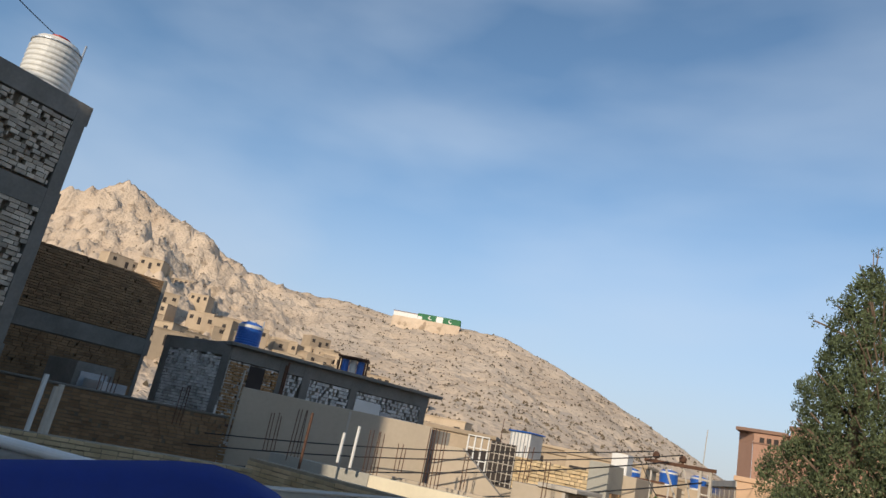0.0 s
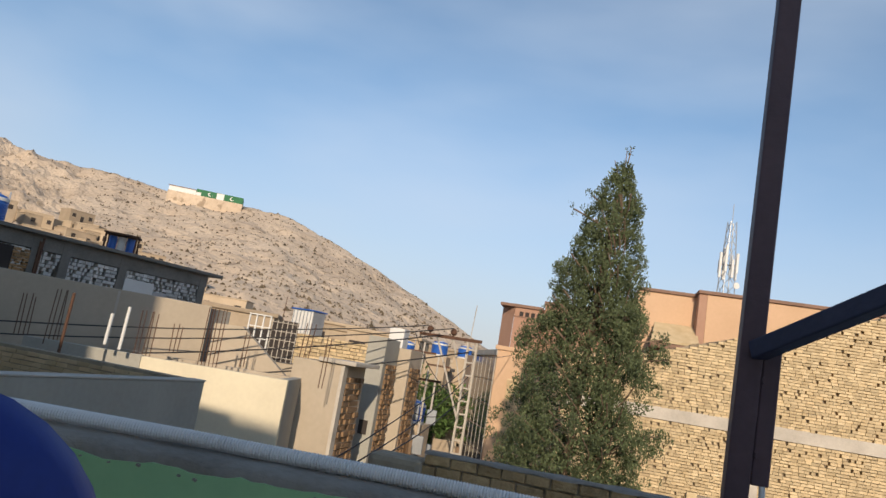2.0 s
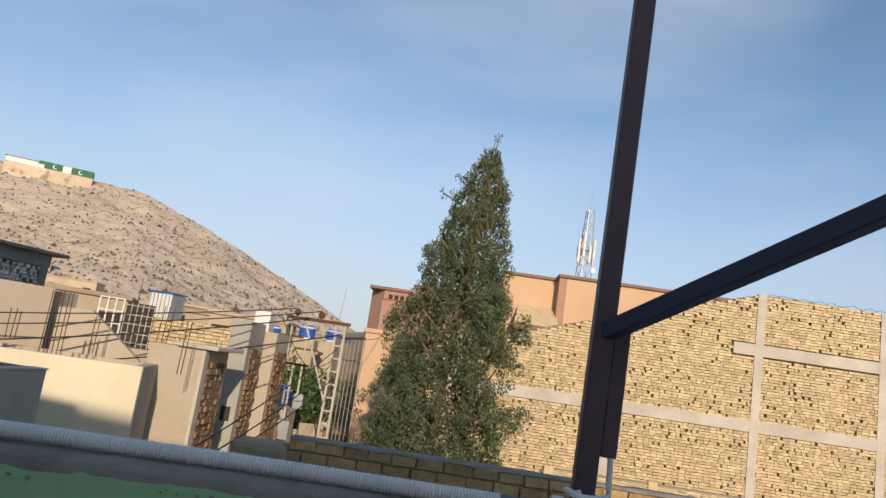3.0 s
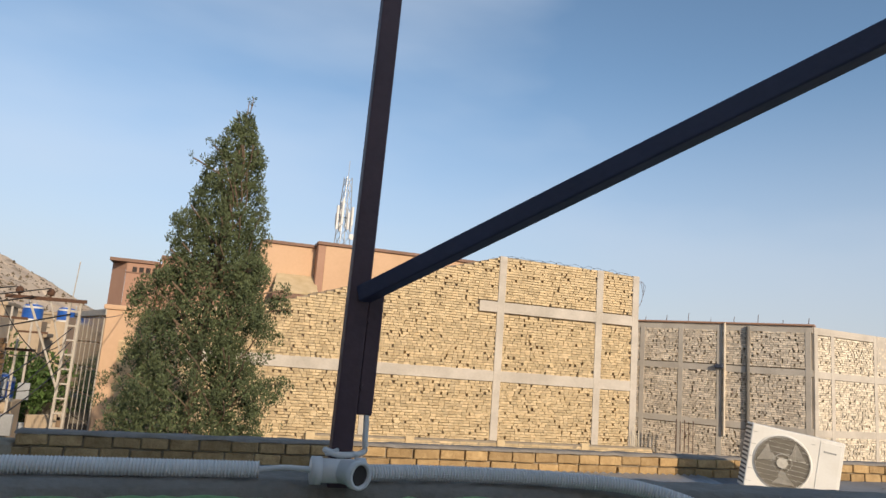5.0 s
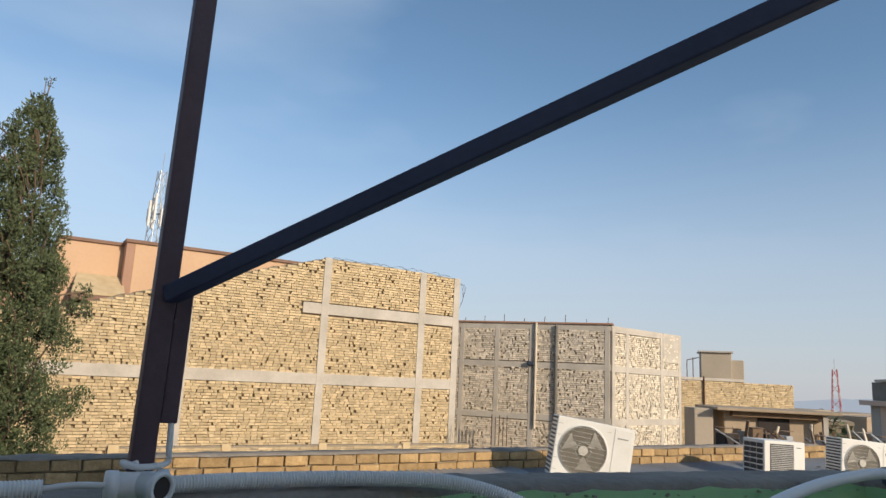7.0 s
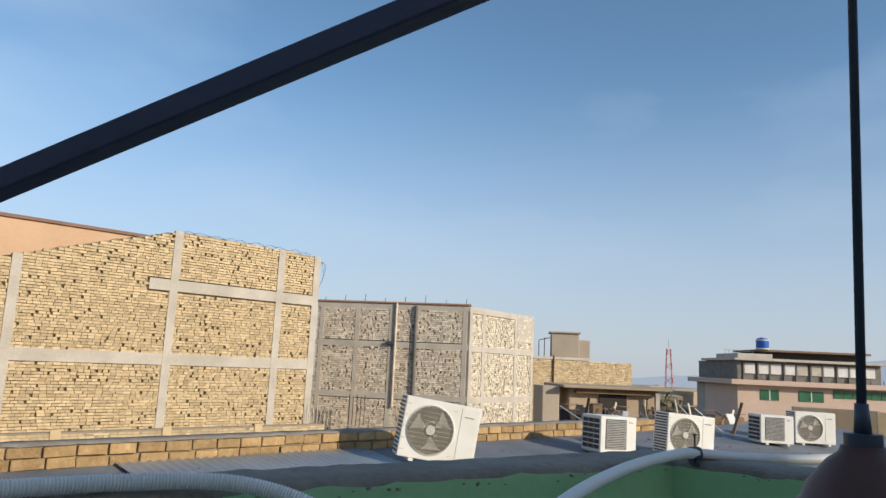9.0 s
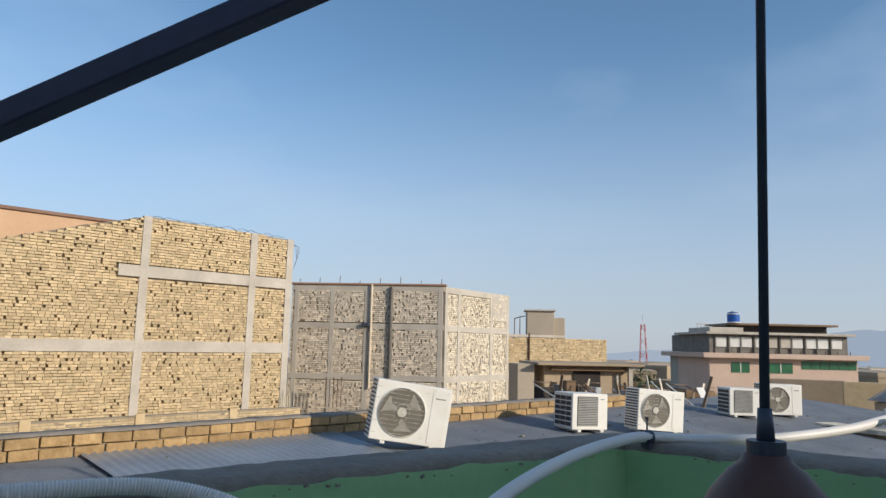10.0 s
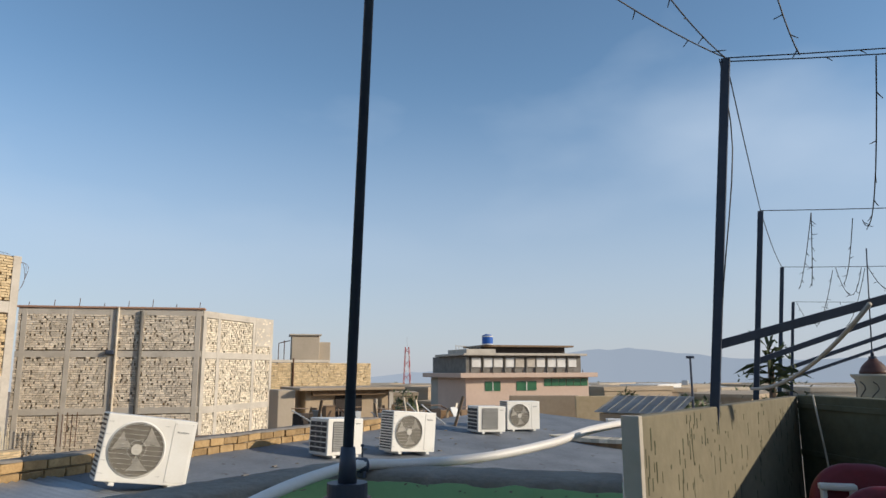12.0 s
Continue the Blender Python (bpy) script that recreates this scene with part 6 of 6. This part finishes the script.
water_tank((x, y, 4.2), 0.6, 1.2, "blue", "blue plastic water tank on the pink building")
for az0, az1, d in ((65.9, 67.4, 76),):
    x, y = spot(66.6, 78, E3)
    rl = thing("roof_railing", (x, y, 3.2), -45, "pale steel railing on the roof", "railing")
    for k in range(9):
        part("baluster", cy((k * 0.35 - 1.4, 0, 0), (k * 0.35 - 1.4, 0, 0.9), 0.03, seg=5), "concrete", rl)
    part("rail", cy((-1.5, 0, 0.9), (1.5, 0, 0.75), 0.04, seg=5), "concrete", rl)

# curved low stone wall, glasshouse and yards beyond the sheet roof
cv = thing("curved_low_wall", (0, 0, 0), 0, "low curved brick wall with a pale stone top", "wall")
bm, bt = bmesh.new(), bmesh.new()
pts = [spot(73.4 + 0.62 * k, 17.2 - 0.22 * k + 0.012 * k * k, E3) for k in range(13)]
for k in range(12):
    a, b = Vector((*pts[k], 0)), Vector((*pts[k + 1], 0))
    an, l_ = facing(a, b)
    mm = Matrix.Translation(a) @ Matrix.Rotation(radians(an), 4, "Z")
    box(bm, (0, 0, -3), (l_ + 0.02, 0.35, -0.17), 0, mm)
    box(bt, (0, -0.04, -0.165), (l_ + 0.02, 0.5, -0.08), 0, mm)
part("wall", bm, "brick_b", cv)
part("coping", bt, "stone_y", cv, "pale stone coping")
gh, ln = polar_wall("glasshouse", 77.0, 82.6, 34, 33, -6, -0.55, 3, "plaster", "low glasshouse with a sloping ribbed roof", "glasshouse")
bm = bmesh.new()
vs = [bm.verts.new(p) for p in ((-0.2, -0.2, -0.5), (ln + 0.2, -0.2, -0.5), (ln + 0.2, 3.2, 0.15), (-0.2, 3.2, 0.15))]
bm.faces.new(vs)
bmesh.ops.solidify(bm, geom=bm.faces[:], thickness=0.04)
part("glass_roof", bm, "galv", gh, "dull grey glazed roof")
for k in range(8):
    part("roof_rib", tube([(k * ln / 7, -0.2, -0.42), (k * ln / 7, 3.2, 0.24)], 0.018, 5), "dark_concrete", gh)
wb = thing("white_cabinet", (*spot(78.2, 24, E3), -0.9), -70, "white metal cabinet standing in the yard", "cabinet")
part("body", bx((-0.25, -0.2, 0), (0.25, 0.2, 0.75), 0.02), "white", wb)
part("door", bx((-0.22, -0.215, 0.03), (0.22, -0.202, 0.72), 0.004), "white_tank", wb)
part("base", bx((-0.3, -0.25, -6), (0.3, 0.25, -0.005)), "mud", wb)
lamp = thing("street_lamp", (*spot(83.9, 60, E3), -7), 0, "dark street lamp standard with twin heads", "street lamp")
part("column", cy((0, 0, 0), (0, 0, 9.3), 0.12, 0.08, 8), "black_steel", lamp)
part("head", bx((-0.15, -0.3, 9.3), (0.15, 0.3, 9.5), 0.03), "black_steel", lamp)
part("flood_light", bx((-0.2, 0.25, 7.2), (0.2, 0.75, 7.6), 0.05), "white", lamp)


def far_town():
    r = random.Random(66)
    bm = {"mud": bmesh.new(), "white": bmesh.new(), "plaster": bmesh.new()}
    for _ in range(520):
        az = r.uniform(56, 104)
        d = 110 * 9 ** r.random()
        x, y = spot(az, d, E3)
        z = -7 - max(0, d - 120) * 0.022
        w, h = r.uniform(3, 9) * (1 + d / 700), r.uniform(3.0, 5.5) * (1 + d / 900)
        m = Matrix.Translation((x, y, z)) @ Matrix.Rotation(r.uniform(0, 3), 4, "Z")
        k = r.choice(("mud", "mud", "mud", "plaster", "plaster", "white"))
        box(bm[k], (-w, -w * 0.5, 0), (w, w * 0.5, h * 0.9), 0, m)
        box(bm[k], (-w * 1.03, -w * 0.53, h * 0.9), (w * 1.03, w * 0.53, h), 0, m)
    for k, b in bm.items():
        tagged(part("far_houses", b, k), "distant low houses of the town", "houses", kind="stuff")
    blobs = []
    for _ in range(520):
        az = r.uniform(60, 106)
        d = 90 * 11 ** r.random()
        x, y = spot(az, d, E3)
        z = -7 - max(0, d - 120) * 0.022
        s = r.uniform(1.0, 2.4) * (1 + d / 600)
        for q in range(3):
            blobs.append(((x + r.gauss(0, s * 0.5), y + r.gauss(0, s * 0.5), z + s * r.uniform(0.8, 1.6)), s * 0.55))
    rr = np.random.default_rng(2)
    V, F = [], []
    for c, rad in blobs:
        n = 44
        dd = rr.normal(size=(n, 3))
        dd /= np.linalg.norm(dd, axis=1)[:, None]
        p = np.array(c) + dd * rad * rr.uniform(0.6, 1.1, (n, 1))
        u, v = rr.normal(size=(n, 3)) * rad * 0.2, rr.normal(size=(n, 3)) * rad * 0.2
        b = len(V)
        V += np.stack([p - u, p + v, p + u], 1).reshape(-1, 3).tolist()
        F += (b + np.arange(n)[:, None] * 3 + np.arange(3)[None]).tolist()
    me = bpy.data.meshes.new("far_trees")
    me.from_pydata(V, [], F)
    tagged(mesh_part("far_trees", me, "leaf"), "distant belts of trees on the plain", "trees", kind="stuff")


far_town()

# ---- light strings ----
H = Vector((0.25, -1.0, 0.0)).normalized()


def light_string(pts, bulbs, label="dark decorative light string with small bulbs", r=0.0035):
    root = thing("light_string", tuple(pts[0]), 0, label, "light string", "light strings")
    o = Vector(pts[0])
    loc = [Vector(p) - o for p in pts]
    wire = part("wire", tube(loc, r, 5), "wire", root, smooth=True)
    rr = random.Random(int(abs(o.x * 91 + len(pts) * 7)))
    for k in range(bulbs):
        t = (k + 0.6) / bulbs * (len(loc) - 1)
        i = min(int(t), len(loc) - 2)
        p = loc[i].lerp(loc[i + 1], t - i)
        d = Vector((rr.uniform(-0.5, 0.5), rr.uniform(-0.8, 0.8), rr.uniform(-1, 0.2))).normalized()
        part("bulb", cy(p, p + d * 0.042, 0.0035, 0.002, 5), "wire", wire)


ends = [t + H * 3.2 for t in tops]
for t, e in zip(tops, ends):
    light_string(sag(t, e, 0.03, 8), 3)
light_string(sag(tops[0] + Vector((0, 0, -0.02)), ends[0], 0.05, 8), 4)


def on_ray(az, el, d):
    x, y = spot(az, d, (0.50, -0.05))
    return Vector((x, y, 1.405 + d * math.tan(radians(el))))


light_string(sag(tops[0], on_ray(72.0, 34.0, 2.6), 0.04, 10), 7)
light_string(sag(tops[0], on_ray(80.5, 33.5, 2.7), 0.05, 10), 6)
light_string(sag(tops[0], tops[1], 0.02, 8), 0, "plain black wire between the post tops")
light_string(sag(tops[1], tops[2], 0.06, 8), 0, "plain black wire between the post tops")
light_string(smooth_path([tops[0] + Vector((0, 0.03, 0)), tops[0] + Vector((-0.02, 0.0, -0.5)), tops[0] + Vector((-0.02, 0.09, -1.2)), tops[0] + Vector((0, 0.13, -1.55))], 4), 0, "black wire running down the post")
light_string(sag(on_ray(91.0, 33, 3.3), on_ray(93.3, 22.6, 3.42), 0.1, 8), 6)
light_string(sag(on_ray(98.2, 21.5, 3.5), on_ray(96.2, 10.4, 6.0), 0.3, 10), 8)
light_string(sag(on_ray(93.0, 11.3, 5.95), on_ray(92.6, 6.0, 6.4), 0.05, 8), 7)
light_string(sag(on_ray(93.0, 11.3, 5.95), on_ray(91.8, 5.9, 8.6), 0.05, 8), 7)
light_string(sag(on_ray(95.6, 10.6, 6.0), on_ray(94.6, 6.0, 8.6), 0.1, 8), 7)
light_string(sag(on_ray(94.2, 7.2, 8.6), on_ray(95.8, 7.1, 8.6), 0.3, 10), 8)
light_string(sag(on_ray(96.2, 7.1, 8.6), on_ray(98.6, 7.0, 8.6), 0.25, 10), 8)
light_string(sag(on_ray(94.0, 7.0, 8.6), on_ray(92.6, 3.0, 11.0), 0.1, 8), 8)
light_string(sag(on_ray(91.5, 4.8, 11.4), on_ray(93.5, 4.7, 11.4), 0.3, 10), 7)
light_string(sag(on_ray(96.0, 7.0, 8.6), on_ray(94.5, 3.0, 11.4), 0.1, 8), 7)
rope = tube(sag(on_ray(96.1, 4.5, 3.6), on_ray(88.0, -1.4, 5.4), 0.10, 12), 0.011, 6)
tagged(part("guy_rope", rope, "concrete", smooth=True), "pale twisted rope tied to the stay", "rope")
cord = tube(smooth_path([on_ray(92.0, -1.8, 5.0), on_ray(92.2, -3.5, 4.95), on_ray(92.5, -6.0, 4.9), on_ray(92.7, -8.2, 4.85)], 6), 0.006, 5)
tagged(part("hanging_cord", cord, "pot", smooth=True), "pale cord hanging down the dark wall", "cord")

# artificial plant on the wall top
pl_ = thing("spiky_plant", tuple(on_ray(89.4, -1.8, 6.6)), 0, "bushy grey-green artificial plant tied between the posts", "plant")
part("stem", cy((0, 0, -0.15), (0, 0, 0.35), 0.03, 0.02, 8), "bark", pl_)
r5 = random.Random(90)
for k in range(46):
    a, e = r5.uniform(0, 6.28), r5.uniform(-0.3, 1.3)
    d = Vector((math.cos(a) * math.cos(e), math.sin(a) * math.cos(e), math.sin(e)))
    o = Vector((0, 0, r5.uniform(-0.05, 0.4)))
    l_ = r5.uniform(0.12, 0.34)
    bm = bmesh.new()
    s_ = d.cross(Vector((0.3, 0.2, 1))).normalized() * 0.012
    vs = [bm.verts.new(p) for p in (o - s_, o + s_, o + d * l_ * 0.6 + s_ * 1.2, o + d * l_ + Vector((0, 0, -0.05)), o + d * l_ * 0.6 - s_ * 1.2)]
    bm.faces.new(vs)
    part("blade", bm, "leaf", pl_)
leafy(pl_, [((r5.gauss(0, 0.10), r5.gauss(0, 0.10), 0.15 + r5.gauss(0, 0.13)), 0.09) for _ in range(9)], "leaf", 120, 0.026, 23)

# second pedestal pole farther along
x, y = spot(95.9, 5.6, (0.50, -0.05))
pedestal_lamp((x, y, 1.485), 0.95, 0.75)
# tents and sheds beyond the dark wall
tn = thing("marquee", (*spot(94.2, 24, E3), -1.2), 0, "pale canvas marquee roof", "tent")
part("canopy", lathe([(1.3, 0.0), (1.32, 0.05), (0.6, 0.75), (0.05, 1.15), (0.0, 1.16)], 8), "white_tank", tn)
part("pole", cy((0, 0, -6), (0, 0, -0.005), 0.08, seg=6), "concrete", tn)
sh, ln = polar_wall("grey_shed", 94.6, 101, 26, 24, -6, 0.0, 3, "grey_render", "grey shed with a pitched roof", "shed")
bm = bmesh.new()
vs = [bm.verts.new(p) for p in ((-0.3, -0.3, 0), (ln, -0.3, 0), (ln, 1.5, 0.9), (-0.3, 1.5, 0.9), (-0.3, 3.3, 0), (ln, 3.3, 0))]
bm.faces.new((vs[0], vs[1], vs[2], vs[3]))
bm.faces.new((vs[3], vs[2], vs[5], vs[4]))
bm.faces.new((vs[0], vs[3], vs[4]))
part("roof", bm, "concrete", sh)


# ---- chairs ----
def padded(bm, w, h, t, r, m, seg=8):
    """A rounded upright pad: rounded-rectangle outline with a soft rim."""
    prof = []
    for cx, cz, a0 in ((w / 2 - r, h - r, 0), (-w / 2 + r, h - r, 90), (-w / 2 + 0.03, 0.03, 180), (w / 2 - 0.03, 0.03, 270)):
        rr = r if cz > 0.1 else 0.03
        for k in range(seg + 1):
            a = radians(a0 + 90 * k / seg)
            prof.append((cx + rr * math.cos(a), cz + rr * math.sin(a)))
    layers = []
    for y, s in ((-t / 2, 0.86), (-t * 0.44, 0.95), (-t * 0.22, 1.0), (t * 0.22, 1.0), (t * 0.44, 0.95), (t / 2, 0.86)):
        layers.append([bm.verts.new(m @ Vector((x * s, y, (z - h / 2) * s + h / 2))) for x, z in prof])
    for a, b in zip(layers, layers[1:]):
        for k in range(len(prof)):
            j = (k + 1) % len(prof)
            bm.faces.new((a[k], a[j], b[j], b[k]))
    bm.faces.new(layers[0][::-1])
    bm.faces.new(layers[-1])
    bmesh.ops.recalc_face_normals(bm, faces=bm.faces)
    return bm


def chair(loc, rz, material, w, back_h, seat_z, label, r=0.12, tilt=0.0):
    root = thing("terrace_chair", loc, rz, label, "chair", "terrace chairs", ry=tilt)
    part("backrest", padded(bmesh.new(), w, back_h - seat_z, 0.09, r, Matrix.Translation((0, 0.2, seat_z)) @ Matrix.Rotation(radians(-6), 4, "X")), material, root, smooth=True)
    part("seat", bx((-w / 2, -0.26, seat_z - 0.08), (w / 2, 0.2, seat_z), 0.03), material, root)
    for sx in (-1, 1):
        for sy in (-0.22, 0.2):
            part("leg", cy((sx * (w / 2 - 0.04), sy, 0), (sx * (w / 2 - 0.05), sy * 0.95, seat_z - 0.08), 0.018, 0.022, 8), material, root)
    return root


def chair_at(az, d, top_el, w, rz, material, seat, label, eye, r=0.12, tilt=0.0):
    x, y = spot(az, d - 0.2, (eye[0], eye[1]))
    lean = -1.28 * math.sin(radians(tilt))
    x, y = x + lean * math.cos(radians(rz)), y + lean * math.sin(radians(rz))
    chair((x, y, 0), rz, material, w, eye[2] + d * math.tan(radians(top_el)), seat, label, r, tilt)


chair_at(-60.0, 0.5, -5.9, 0.48, 60, "blue_chair", 0.62, "blue padded high-back terrace chair seen from behind", (0, 0, 1.35), 0.15, -9.0)
chair_at(-73.5, 1.02, -4.2, 0.46, 78, "blue_chair", 0.62, "second blue padded high-back terrace chair", (0, 0, 1.35), 0.15)
chair_at(95.3, 3.9, -6.4, 0.44, -80, "red_chair", 0.45, "dark red plastic chair by the dark wall", (0.50, -0.05, 1.405), 0.18)
chair_at(97.0, 3.5, -7.8, 0.44, -86, "red_chair", 0.45, "dark red plastic chair by the dark wall", (0.50, -0.05, 1.405), 0.18)
tb = thing("side_table", (*spot(92.9, 3.9, (0.50, -0.05)), 0), -85, "small white plastic side table", "table")
part("top", bx((-0.08, -0.08, 0.85), (0.08, 0.08, 0.88), 0.01), "white", tb)
for sx in (-0.06, 0.06):
    for sy in (-0.06, 0.06):
        part("leg", cy((sx, sy, 0), (sx, sy, 0.85), 0.015, seg=8), "white", tb)

tagged(part("roof_cable", tube(sag(tuple(Vector((*spot(-76.5, 17.5), 1.35 + 17.5 * math.tan(radians(27))))), (-16.9, 7.45, 9.0), 0.12), 0.012, 5), "wire", smooth=True), "thin black cable running to the white water tank", "cable")


# ---- brick pieces of the near parapet ----
me = bpy.data.meshes.new("brick")
bm = bmesh.new()
box(bm, (-0.5, -0.5, -0.5), (0.5, 0.5, 0.5))
bmesh.ops.bevel(bm, geom=bm.edges[:], offset=0.045, segments=1, affect="EDGES")
bm.to_mesh(me)
bm.free()
me.materials.append(M["brick_near"])
rb = random.Random(12)
for row in range(2):
    x = -1.66 - 0.14 * row
    while x < 13.7:
        w = 0.275 + rb.uniform(-0.03, 0.025)
        ob = new("brick", me)
        ob.parent = bp_root
        ob.matrix_basis = pose(x + w / 2, 0.035 + rb.uniform(-0.014, 0.012), PT - 0.08 - row * 0.118 + rb.uniform(-0.004, 0.004), rb.uniform(-2, 2), rb.uniform(-2.2, 2.2), rb.uniform(-3, 3)) @ Matrix.Diagonal((w, 0.12, 0.101 + rb.uniform(-0.006, 0.004), 1))
        x += w + rb.uniform(0.010, 0.024)

# bricks of the big wall that can be told apart
for root, near, material in PICKED:
    unit = bpy.data.meshes.new("brick")
    bm = bmesh.new()
    box(bm, (-0.5, -0.5, -0.5), (0.5, 0.5, 0.5))
    bm.to_mesh(unit)
    bm.free()
    unit.materials.append(M["brick_y_piece"])
    for a, b, c, d, e in near:
        ob = new("brick", unit)
        ob.parent = root
        ob.matrix_basis = Matrix.Translation(((a + b) / 2, (0.16 - e) / 2, (c + d) / 2)) @ Matrix.Rotation(rb.uniform(-0.02, 0.02), 4, "Y") @ Matrix.Diagonal((b - a, 0.16 + e, d - c, 1))
